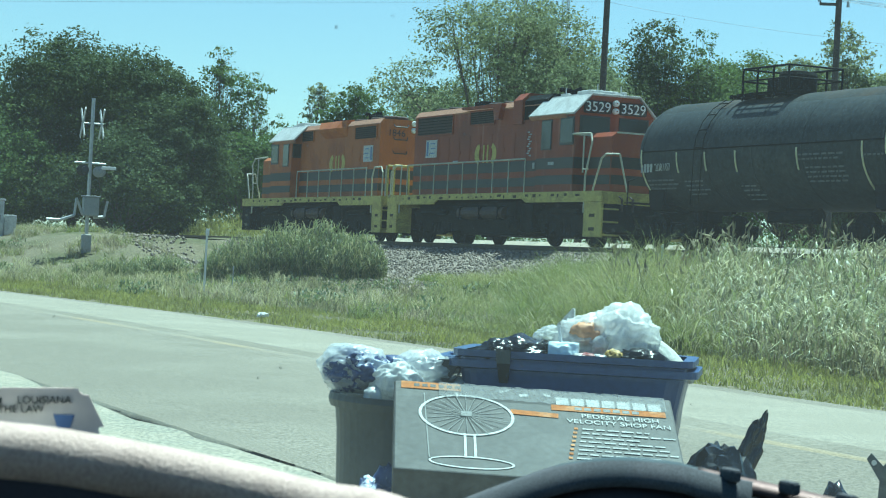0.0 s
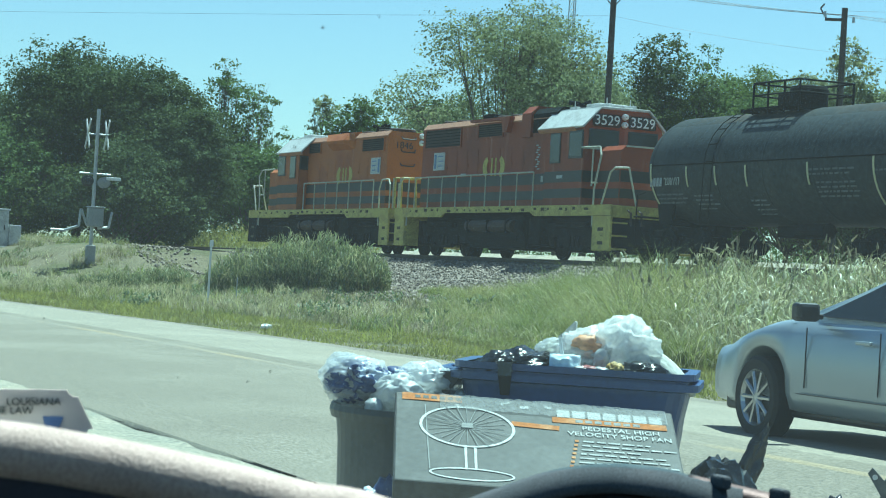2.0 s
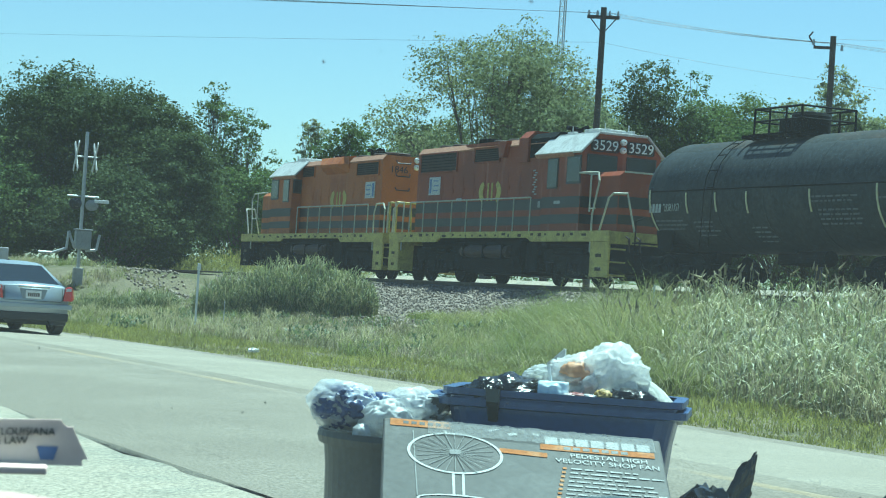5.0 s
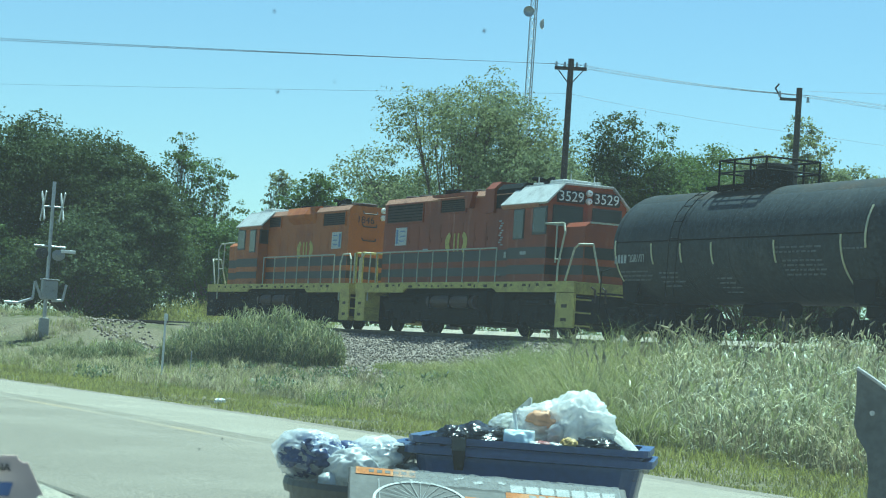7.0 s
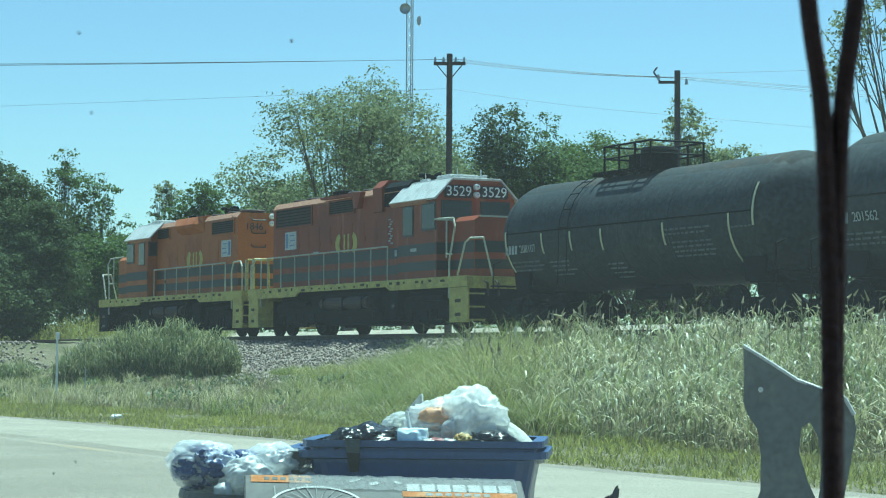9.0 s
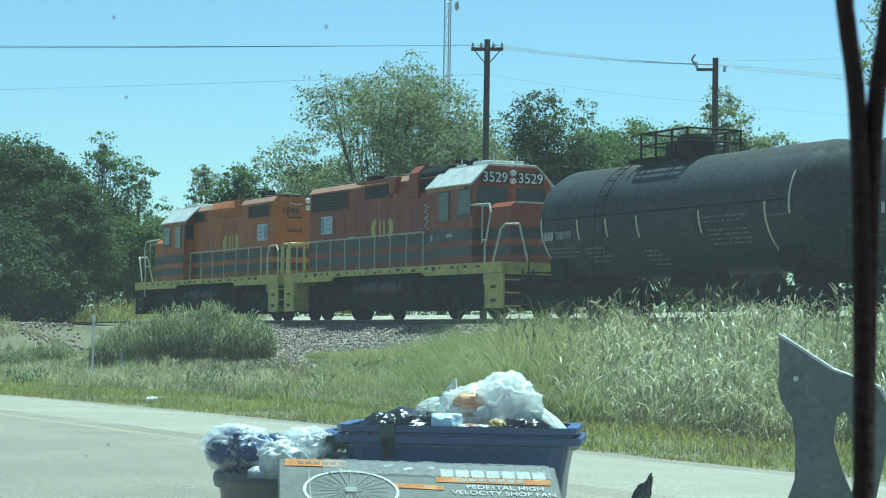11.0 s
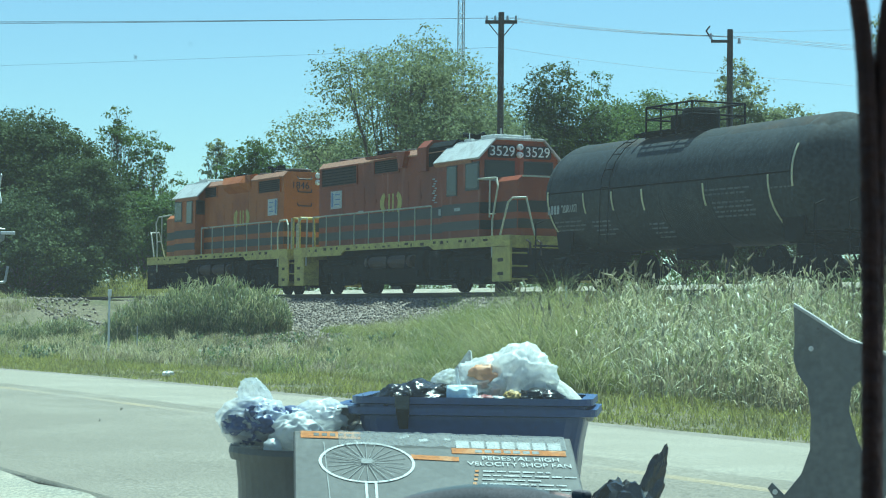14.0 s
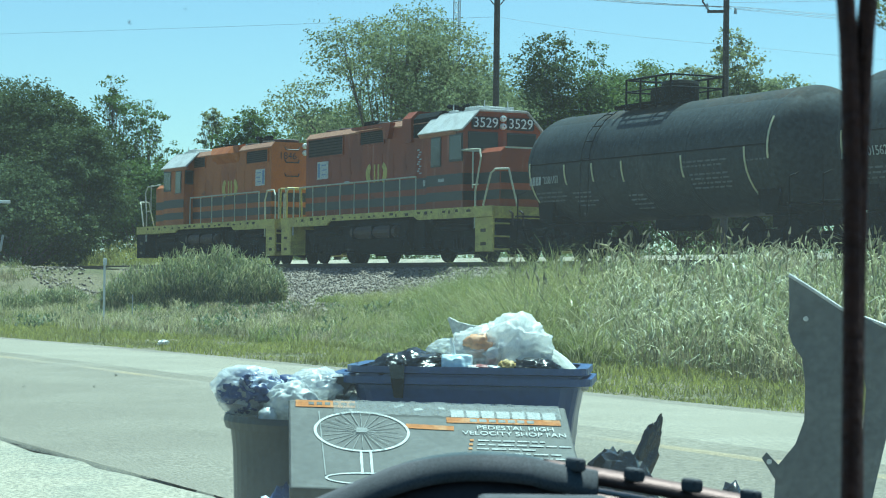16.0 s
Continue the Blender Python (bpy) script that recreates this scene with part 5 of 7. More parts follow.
# ---- poles, crossing signal, tower ----
def line_pole(x, y, top, label, arm=True):
    z = ground_z(x, y)
    root = thing("utility_pole", Matrix.Translation((x, y, z)), label, "utility pole", group="poles of the power line")
    h = top - z
    bm = bmesh.new()
    rod(bm, (0, 0, -0.3), (0, 0, h), 0.135, 12, 0.105)
    part("pole", bm, M["timber_pole"], root)
    bm = bmesh.new()
    d = Vector((0.86, -0.5, 0)).normalized()
    if not arm:
        # one short bracket with a pin insulator instead of a crossarm
        q = -d
        box(bm, q * 0.30 + Vector((0, 0, h - 0.42)), (0.10, 0.75, 0.10), 0.01, Matrix.Rotation(math.atan2(-d.x, d.y), 4, "Z"))
        rod(bm, q * 0.6 + Vector((0, 0, h - 0.42)), q * 0.85 + Vector((0, 0, h - 0.05)), 0.03, 6)
        rod(bm, q * 0.85 + Vector((0, 0, h - 0.05)), q * 0.72 + Vector((0, 0, h + 0.12)), 0.03, 6)
        part("bracket", bm, M["timber_pole"], root)
        for k, z in ((0.68, h - 0.34), (-0.32, h - 0.5)):
            bm = bmesh.new()
            pt = q * k + Vector((0, 0, z))
            rod(bm, pt, pt + Vector((0, 0, 0.2)), 0.06, 8, 0.04)
            part("insulator", bm, M["steel"], root)
        return root
    a = d * 0.55
    box(bm, (0, 0, h - 0.35), (0.12, 1.15, 0.12), 0.01, Matrix.Rotation(math.atan2(-d.x, d.y), 4, "Z"))
    rod(bm, a * 0.9 + Vector((0, 0, h - 0.35)), Vector((0, 0, h - 0.95)), 0.02, 6)
    rod(bm, -a * 0.9 + Vector((0, 0, h - 0.35)), Vector((0, 0, h - 0.95)), 0.02, 6)
    part("crossarm", bm, M["timber_pole"], root)
    for k in (-0.95, -0.4, 0.4, 0.95):
        bm = bmesh.new()
        p = a * k + Vector((0, 0, h - 0.28))
        rod(bm, p, p + Vector((0, 0, 0.16)), 0.05, 8, 0.035)
        part("insulator", bm, M["steel"], root)
    return root


def wire(points, r, label, sag=0.6):
    cu = bpy.data.curves.new("power_cable", "CURVE")
    cu.dimensions, cu.bevel_depth, cu.bevel_resolution = "3D", r, 1
    sp = cu.splines.new("POLY")
    pts = []
    for a, b in zip(points[:-1], points[1:]):
        a, b = Vector(a), Vector(b)
        for i in range(17):
            t = i / 16
            p = a.lerp(b, t)
            p.z -= sag * 4 * t * (1 - t)
            pts.append(p)
    sp.points.add(len(pts) - 1)
    for q, p in zip(sp.points, pts):
        q.co = (*p, 1)
    tmp = bpy.data.objects.new("power_cable", cu)
    me = bpy.data.meshes.new_from_object(tmp)
    bpy.data.objects.remove(tmp)
    me.materials.clear()
    me.materials.append(M["wire"])
    tagged(new("power_cable", me), label, "cable")


def build_lines():
    line_pole(35.33, 70.94, 12.0, "weathered timber utility pole with crossarm")
    line_pole(42.47, 67.01, 11.4, "weathered timber utility pole with a short bracket", False)
    far = Vector((10.5, 138.0, 17.8))
    p1, p2, on = Vector((35.33, 70.94, 11.8)), Vector((42.47, 67.01, 11.15)), Vector((66.0, 54.0, 9.2))
    d = Vector((0.86, -0.5, 0)).normalized() * 0.5
    for k in (-0.95, -0.4, 0.4, 0.95):
        wire([far + d * k + Vector((0, 0, 0.12 * k)), p1 + d * k, p2 + d * k, on + d * k + Vector((0, 0, 0.3 * k))], 0.007, "slack power cable between timber poles", 0.12)
    wire([(10.5, 138, 14.6), (35.33, 70.94, 10.75), (42.47, 67.01, 9.8), (66, 56, 8.0)], 0.005, "thin lower cable between timber poles", 0.1)
    wire([(42.47, 67.01, 11.3), (62, 66.0, 13.4)], 0.006, "thin cable leading away from the pole", 0.2)
    # lattice mast far behind
    x, y = 106.4, 223.7
    root = thing("lattice_mast", Matrix.Translation((x, y, ground_z(x, y))), "slender pale steel lattice mast far behind the trees", "mast")
    s, H = 0.42, 62.0
    legs = [Vector((s * math.cos(a), s * math.sin(a), 0)) for a in (0.3, 2.4, 4.5)]
    for a in legs:
        bm = bmesh.new()
        rod(bm, a, a + Vector((0, 0, H)), 0.06, 6)
        part("leg", bm, M["tower"], root)
    bm = bmesh.new()
    z = 0.0
    k = 0
    while z < H - 1.2:
        for i in range(3):
            a, b = legs[i], legs[(i + 1) % 3]
            rod(bm, a + Vector((0, 0, z)), b + Vector((0, 0, z + 1.1)), 0.03, 4)
            rod(bm, a + Vector((0, 0, z)), b + Vector((0, 0, z)), 0.03, 4)
        z += 1.1
    part("lacing", bm, M["tower"], root)
    bm = bmesh.new()
    lathe(bm, [(0.05, 0.0), (0.45, 0.12), (0.62, 0.36), (0.6, 0.38), (0.4, 0.16), (0.02, 0.06)], 20, "y")
    dish = part("dish_aerial", bm, M["tower"], root)
    dish.location, dish.rotation_euler = (-0.75, -0.3, 39.2), (0, 0, 2.6)
    dish2 = new("dish_aerial", dish.data)
    dish2.parent, dish2.location, dish2.rotation_euler = root, (0.7, -0.2, 38.0), (0, 0, -2.2)


def crossing_signal():
    x, y = 19.75, 82.6
    z = ground_z(x, y)
    up = 1.45 - z
    root = thing("crossing_signal", Matrix.Translation((x, y, z)), "galvanised level crossing signal mast with crossbucks and lamps", "railway signal")
    bm = bmesh.new()
    box(bm, (0, 0, up / 2 - 0.05), (0.34, 0.34, up + 0.2), 0.04)
    part("footing", bm, M["concrete"], root)
    bm = bmesh.new()
    rod(bm, (0, 0, up), (0, 0, up + 5.2), 0.07, 12)
    part("mast", bm, M["steel"], root)
    for s in (-1, 1):
        bm = bmesh.new()
        for a in (38, -38):
            box(bm, (0, 0, 0), (0.035, 0.16, 1.35), 0.01, Matrix.Rotation(radians(a), 4, "X"))
        cb = part("crossbuck", bm, M["roof_grey"], root, "white crossbuck seen nearly edge on")
        cb.matrix_basis = pose(s * 0.40, s * 0.15, up + 4.25, 0, 0, -2)
        bm = bmesh.new()
        rod(bm, (0, 0, up + 4.25), (s * 0.42, 0, up + 4.25), 0.03, 6)
        rod(bm, (0, 0, up + 2.75), (s * 0.62, s * 0.1, up + 2.75), 0.035, 6)
        part("bracket", bm, M["steel"], root)
        for k in (0.28, 0.62):
            bm = bmesh.new()
            lathe(bm, [(0.02, -0.1), (0.12, -0.08), (0.13, 0.0), (0.21, 0.01), (0.21, 0.03), (0.13, 0.03), (0.02, 0.02)], 18, "x")
            lamp = part("flasher_lamp", bm, M["cabinet"] if s > 0 else M["black_plastic"], root)
            lamp.matrix_basis = pose(s * 0.22 + (0.2 if s > 0 else -0.2), s * k - 0.2, up + 2.45, 0, 0, 75 if s > 0 else 100)
    bm = bmesh.new()
    box(bm, (0.72, 0, up + 2.6), (0.55, 0.12, 0.12), 0.02)
    part("side_lamp", bm, M["white"], root)
    bm = bmesh.new()
    box(bm, (0.05, -0.2, up + 1.1), (0.58, 0.4, 0.72), 0.04)
    box(bm, (0.05, -0.2, up + 1.49), (0.66, 0.48, 0.05), 0.02)
    part("gate_mechanism", bm, M["cabinet"], root, "grey gate motor housing")
    bm = bmesh.new()
    bars(bm, [(-0.25, -0.2, up + 0.8), (-0.5, -0.2, up + 1.4), (-0.55, -0.2, up + 0.75), (-1.1, -0.2, up + 0.55), (-1.6, -0.2, up + 0.55)], 0.05, 6)
    bars(bm, [(0.2, -0.1, up + 0.7), (0.62, -0.1, up + 0.75), (0.72, -0.1, up + 1.35)], 0.05, 6)
    part("counterweight_arm", bm, M["steel"], root)
    # relay cabinet beyond
    x, y = 18.2, 93.3
    z = ground_z(x, y)
    root = thing("relay_cabinet", Matrix.Translation((x, y, z)), "silver-grey railway relay cabinet on a concrete slab", "cabinet")
    bm = bmesh.new()
    box(bm, (0.6, 0.0, (1.17 - z) / 2), (3.0, 1.6, 1.17 - z + 0.2), 0.03)
    part("slab", bm, M["concrete"], root)
    zz = 1.17 - z + 0.1
    bm = bmesh.new()
    box(bm, (0, 0, zz + 0.75), (0.95, 0.8, 1.5), 0.03)
    cab = part("housing", bm, M["roof_grey"], root)
    bm = bmesh.new()
    box(bm, (0, 0, zz + 1.54), (1.05, 0.9, 0.08), 0.02)
    part("lid", bm, M["roof_grey"], root)
    bm = bmesh.new()
    box(bm, (0.0, -0.41, zz + 0.75), (0.8, 0.03, 1.3), 0.01)
    dr = part("door", bm, M["roof_grey"], cab)
    bm = bmesh.new()
    box(bm, (0.3, -0.44, zz + 0.8), (0.04, 0.03, 0.2), 0.005)
    part("handle", bm, M["black_plastic"], dr)
    bm = bmesh.new()
    box(bm, (0.75, -0.3, zz + 0.5), (0.5, 0.4, 0.85), 0.03)
    part("side_box", bm, M["roof_grey"], root)
    bm = bmesh.new()
    box(bm, (1.5, -0.2, zz + 0.15), (1.3, 0.5, 0.35), 0.03)
    part("kerb_block", bm, M["concrete"], root)


def marker_posts():
    for x, y, h, w, lab in ((17.0, 57.4, 1.72, 0.055, "thin white metal marker post on the slope"), (17.6, 56.8, 0.75, 0.03, "short grey stake in the weeds"), (26.4, 49.2, 1.25, 0.06, "pale marker post in the reeds beside the track")):
        z = ground_z(x, y)
        bm = bmesh.new()
        box(bm, (0, 0, h / 2), (w, w * 0.6, h), 0.006)
        if h > 1.5:
            box(bm, (0, -0.03, h - 0.09), (0.1, 0.02, 0.18), 0.005)
        ob = part("marker_post", bm, M["white"] if h > 0.8 else M["steel"])
        ob.location = (x, y, z - 0.02)
        tagged(ob, lab, "post")
    bm = bmesh.new()
    crumple(bm, (0, 0, 0.04), (0.10, 0.08, 0.05), 3, 0.3, 3)
    ob = part("paper_litter", bm, M["litter"])
    ob.location = (11.55, 35.5, ground_z(11.55, 35.5) + 0.02)
    tagged(ob, "crumpled white litter on the grass edge", "litter")


# ---- rubbish at the roadside ----
def crumple(bm, c, r, seed, amp=0.18, sub=4, fold=3.0, shape=None):
    """A bag or wrapper: a ball pressed into broad folds with sharp creases between them."""
    res = bmesh.ops.create_icosphere(bm, subdivisions=sub, radius=1.0)
    off = Vector((seed * 3.1, seed * 1.7, seed * 0.9))
    for v in res["verts"]:
        d = v.co.copy()
        e = d + 0.25 * Vector((noise.noise(d * 1.7 + off), noise.noise(d * 1.7 - off), noise.noise(d * 1.9 + off)))
        k = 1.0 + amp * 0.75 - abs(noise.noise(e * fold * 0.6 + off)) * amp * 2.0 - abs(noise.noise(e * fold * 1.5 - off)) ** 0.8 * amp * 1.2 - abs(noise.noise(e * fold * 3.6 + off)) * amp * 0.55
        p = Vector((d.x * r[0] * k, d.y * r[1] * k, d.z * r[2] * k))
        if shape:
            p = shape(p, d)
        v.co = p + Vector(c)
    return res["verts"]


def rubbish(name, material, at, c, r, seed, label, amp=0.18, sub=5, fold=3.0, category="rubbish bag", shape=None, turn=0):
    bm = bmesh.new()
    crumple(bm, (0, 0, 0), r, seed, amp, sub, fold, shape)
    ob = part(name, bm, material, smooth=True)
    ob.matrix_basis = at @ Matrix.Translation(c) @ pose(0, 0, 0, 0, 0, turn)
    return tagged(ob, label, category)


CART = pose(3.36, 6.86, 0.0, 0, 0, -31)
CART_BASE = ground_z(3.36, 6.86) + 0.012
RIM = 0.815


def rounded(w, d, r, z, n=5):
    pts = []
    for cx, cy, a0 in ((w - r, d - r, 0), (-w + r, d - r, 90), (-w + r, -d + r, 180), (w - r, -d + r, 270)):
        for k in range(n):
            a = radians(a0 + 90 * k / (n - 1))
            pts.append((cx + r * math.cos(a), cy + r * math.sin(a), z))
    return pts


def wheelie_cart():
    root = thing("wheeled_cart", pose(3.36, 6.86, CART_BASE, 0, 0, -31), "navy blue plastic wheeled rubbish cart heaped with bags", "rubbish cart")
    h = RIM - CART_BASE
    bm = bmesh.new()
    w, d = 0.398, 0.285
    outer = [rounded(w * 0.74, d * 0.8, 0.05, 0.0), rounded(w * 0.80, d * 0.84, 0.06, h * 0.35), rounded(w * 0.9, d * 0.93, 0.06, h * 0.8), rounded(w * 0.945, d * 0.97, 0.06, h - 0.075), rounded(w * 0.95, d * 0.97, 0.06, h - 0.01)]
    inner = [rounded(w * 0.93, d * 0.95, 0.055, h - 0.01), rounded(w * 0.88, d * 0.9, 0.05, h * 0.7)]
    loft(bm, outer + inner)
    body = part("body", bm, M["cart_blue"], root)
    for z0, z1, k in ((h - 0.058, h - 0.034, 1.05), (h - 0.022, h, 1.015)):
        bm = bmesh.new()
        loft(bm, [rounded(w * k * 0.9, d * k * 0.92, 0.06, z1 - 0.002), rounded(w * k, d * k, 0.07, z1), rounded(w * k, d * k, 0.07, z0), rounded(w * 0.9, d * 0.9, 0.06, z0 - 0.01)], False)
        part("rim", bm, M["cart_blue"], body)
    # handle block and lid hinge at the back
    bm = bmesh.new()
    box(bm, (-w - 0.03, -0.12, h - 0.06), (0.10, 0.07, 0.06), 0.012)
    box(bm, (-w - 0.03, 0.2, h - 0.06), (0.10, 0.07, 0.06), 0.012)
    rod(bm, (-w - 0.085, -0.22, h - 0.06), (-w - 0.085, 0.26, h - 0.06), 0.028, 12)
    part("handle", bm, M["cart_blue"], root)
    bm = bmesh.new()
    slab(bm, [(-w - 0.085, h - 0.145), (-w - 0.035, h - 0.165), (-w - 0.01, h - 0.10), (-w + 0.03, h - 0.04), (-w - 0.05, h - 0.04), (-w - 0.05, h - 0.10)], "y", -0.26, -0.20)
    part("lid_hinge", bm, M["black_plastic"], root)
    for s in (-1, 1):
        bm = bmesh.new()
        lathe(bm, [(0.03, -0.03), (0.10, -0.03), (0.125, -0.02), (0.125, 0.02), (0.10, 0.03), (0.03, 0.03)], 20, "y")
        wl = part("wheel", bm, M["black_plastic"], root)
        wl.location = (-w * 0.66, s * (d * 0.8 + 0.04), 0.125)
    # a strap-like flap of black film over the rim
    bm = bmesh.new()
    loft(bm, [[(x, -d * 1.05 - e, h + 0.004) for x, e in ((-0.25, 0.004), (-0.20, 0.004), (-0.20, 0.012), (-0.25, 0.012))],
              [(x, -d * 1.06 - e, h - 0.04) for x, e in ((-0.245, 0.004), (-0.20, 0.004), (-0.20, 0.012), (-0.245, 0.012))],
              [(x, -d * 1.02 - e, h - 0.105) for x, e in ((-0.235, 0.004), (-0.205, 0.004), (-0.205, 0.010), (-0.235, 0.010))]])
    part("hanging_film", bm, M["bag_black"], root, "black film hanging over the rim")
    bm = bmesh.new()
    pts = [(0.14 + 0.035 * math.cos(a), -d * 1.0 - 0.02, h - 0.245 + 0.03 * math.sin(a)) for a in np.linspace(0.0, 2.6, 9)]
    bars(bm, pts, 0.004, 5)
    part("wire_hook", bm, M["can_grey"], root)


def cart_load():
    at = pose(3.36, 6.86, RIM - 0.025, 0, 0, -31)
    rubbish("rubbish_bag", M["bag_black"], at, (-0.20, -0.06, 0.0), (0.155, 0.16, 0.075), 2, "glossy black bin bag over the cart rim", 0.2, fold=2.4)
    rubbish("rubbish_bag", M["bag_black"], at, (-0.262, -0.21, 0.0), (0.058, 0.07, 0.062), 12, "glossy black bin bag over the cart rim", 0.22, fold=2.6)
    rubbish("plastic_bag", M["bag_clear"], at, (-0.055, 0.02, 0.06), (0.11, 0.10, 0.055), 4, "clear plastic bag full of wrappers", 0.2)
    rubbish("carton", M["bag_teal"], at, (-0.035, -0.20, 0.028), (0.058, 0.055, 0.046), 5, "pale blue crushed carton", 0.16, 4, 2.2, category="carton",
            shape=lambda p, d: Vector((max(-0.05, min(0.05, p.x * 1.25)), p.y, max(-0.04, min(0.036, p.z * 1.2)))))
    bm = bmesh.new()
    rod(bm, (0, 0, 0), (-0.012, 0, 0.06), 0.006, 6)
    st = part("drinking_straw", bm, M["bag_white"])
    st.matrix_basis = at @ Matrix.Translation((-0.045, -0.2, 0.06))
    tagged(st, "pale straw sticking out of the carton", "straw")
    rubbish("wrapper", M["orange_wrap"], at, (0.035, -0.10, 0.095), (0.060, 0.045, 0.042), 6, "crumpled orange-brown food wrapper", 0.22, 4, 2.0, category="wrapper")
    rubbish("plastic_bag", M["bag_white"], at, (0.155, -0.03, 0.085), (0.085, 0.08, 0.08), 7, "white plastic shopping bag tied shut", 0.26, fold=1.9)
    rubbish("plastic_bag", M["bag_white"], at, (0.10, -0.10, 0.055), (0.065, 0.07, 0.055), 17, "white plastic bag squashed below the others", 0.26, fold=1.9)
    rubbish("plastic_bag", M["bag_film"], at, (0.15, -0.05, 0.085), (0.125, 0.12, 0.112), 9, "large clear crinkled bag drawn over the heap", 0.24, 5, 1.7)
    rubbish("plastic_bag", M["bag_film"], at, (0.045, -0.04, 0.075), (0.13, 0.10, 0.085), 19, "clear crinkled plastic bag with streaks", 0.24, 5, 1.7)
    rubbish("cushion", M["pillow"], at, (0.262, 0.0, 0.045), (0.135, 0.11, 0.050), 8, "dirty white cushion slumped over the cart load", 0.06, 4, 1.6, "cushion",
            lambda p, d: Vector((p.x, p.y, p.z - 0.62 * p.x - 0.6 * max(0, p.x) ** 2)))
    rubbish("cushion", M["pillow"], at, (0.06, 0.10, 0.098), (0.19, 0.08, 0.048), 18, "long dirty white cushion across the heap", 0.08, 4, 1.8, "cushion",
            lambda p, d: Vector((p.x, p.y, p.z + 0.02 - 0.45 * max(0, p.x - 0.12) - 0.75 * max(0, -p.x - 0.04))))
    rubbish("wrapper", M["amber_wrap"], at, (0.135, -0.235, 0.022), (0.032, 0.025, 0.028), 10, "amber yellow crumpled snack wrapper", 0.28, 4, category="wrapper")
    rubbish("wrapper", M["red_wrap"], at, (0.05, -0.22, 0.01), (0.05, 0.04, 0.022), 13, "dark red crumpled food wrapper", 0.3, 4, category="wrapper")
    rubbish("wrapper", M["bag_black"], at, (0.22, -0.20, 0.02), (0.09, 0.06, 0.035), 14, "black plastic film scraps in the cart", 0.3, 4, category="wrapper")
    rubbish("wrapper", M["bag_white"], at, (0.095, -0.235, 0.012), (0.045, 0.03, 0.018), 15, "crumpled white paper in the cart", 0.35, 4, category="wrapper")
    rubbish("wrapper", M["bag_white"], at, (0.02, -0.24, 0.008), (0.03, 0.03, 0.022), 16, "crumpled white paper in the cart", 0.35, 4, category="wrapper")
    global CUSHION_FLAP
    bm = bmesh.new()
    slab(bm, [(0.0, -0.02), (0.10, -0.02), (0.10, 0.03), (0.05, 0.035), (0.01, 0.045), (-0.02, 0.06), (-0.025, 0.055), (-0.012, 0.02)], "y", -0.02, 0.02)
    CUSHION_FLAP = part("cloth_corner", bm, M["pillow"])
    CUSHION_FLAP.matrix_basis = at @ Matrix.Translation((-0.11, 0.06, 0.12))
    tagged(CUSHION_FLAP, "loose corner of dirty white cloth lifting in the wind", "cloth")


def grey_can():
    x, y, top = 2.765, 7.0, 0.645
    z = ground_z(x, y) + 0.012
    h = top - z
    root = thing("rubbish_can", pose(x, y, z, 1.5, 0, 0), "dark grey round plastic rubbish can overflowing with bags", "rubbish can")
    bm = bmesh.new()
    r = 0.238
    lathe(bm, [(0.01, 0.0), (r * 0.72, 0.0), (r * 0.74, 0.02), (r * 0.80, h * 0.55), (r * 0.82, h * 0.78), (r * 0.90, h * 0.82), (r * 0.95, h - 0.04), (r * 0.92, h - 0.05), (r * 0.86, h * 0.5), (r * 0.8, h * 0.5), (0.01, h * 0.5)], 40)
    part("body", bm, M["can_grey"], root, smooth=False)
    bm = bmesh.new()
    lathe(bm, [(r * 0.92, h - 0.04), (r * 1.02, h - 0.045), (r * 1.05, h - 0.02), (r * 1.03, h), (r * 0.97, h - 0.002), (r * 0.93, h - 0.03)], 40)
    part("rim", bm, M["can_grey"], root)
    at = pose(x, y, top, 0, 0, -26)
    rubbish("rubbish_bag", M["bag_blue"], at, (-0.145, -0.06, 0.075), (0.11, 0.10, 0.070), 21, "blue and white printed packaging bundle", 0.24)
    rubbish("plastic_bag", M["bag_clear"], at, (-0.155, -0.04, 0.08), (0.125, 0.11, 0.085), 22, "thin clear bag round the blue packaging", 0.16, fold=1.8)
    rubbish("plastic_bag", M["bag_white"], at, (-0.005, -0.11, 0.045), (0.09, 0.08, 0.068), 23, "full white plastic bag bulging over the rim", 0.18, fold=1.8)
    rubbish("plastic_bag", M["bag_clear"], at, (0.075, -0.03, 0.08), (0.115, 0.10, 0.075), 24, "clear crinkled bag over the can", 0.2, fold=1.8)
    rubbish("plastic_bag", M["bag_white"], at, (0.06, 0.05, 0.075), (0.10, 0.09, 0.055), 25, "white plastic bag with loose folds", 0.22, fold=2.0)
    rubbish("wrapper", M["bag_blue"], at, (-0.03, 0.02, 0.10), (0.05, 0.05, 0.03), 26, "blue printed crumpled food wrapper", 0.3, 3, category="wrapper")
    rubbish("plastic_bag", M["bag_white"], at, (0.20, -0.02, 0.03), (0.07, 0.07, 0.045), 27, "small crumpled white bag", 0.3, 3)
    rubbish("wrapper", M["bag_white"], at, (-0.08, -0.17, 0.0), (0.03, 0.03, 0.03), 28, "crumpled white paper at the rim", 0.35, 3, category="wrapper")
    global BAG_FLAP
    bm = bmesh.new()
    vs = crumple(bm, (0, 0, 0.06), (0.055, 0.028, 0.085), 31, 0.25, 4)
    BAG_FLAP = part("bag_tail", bm, M["bag_clear"])
    BAG_FLAP.matrix_basis = at @ Matrix.Translation((-0.16, -0.04, 0.14))
    tagged(BAG_FLAP, "loose tail of a clear bag flapping in the wind", "bag tail")


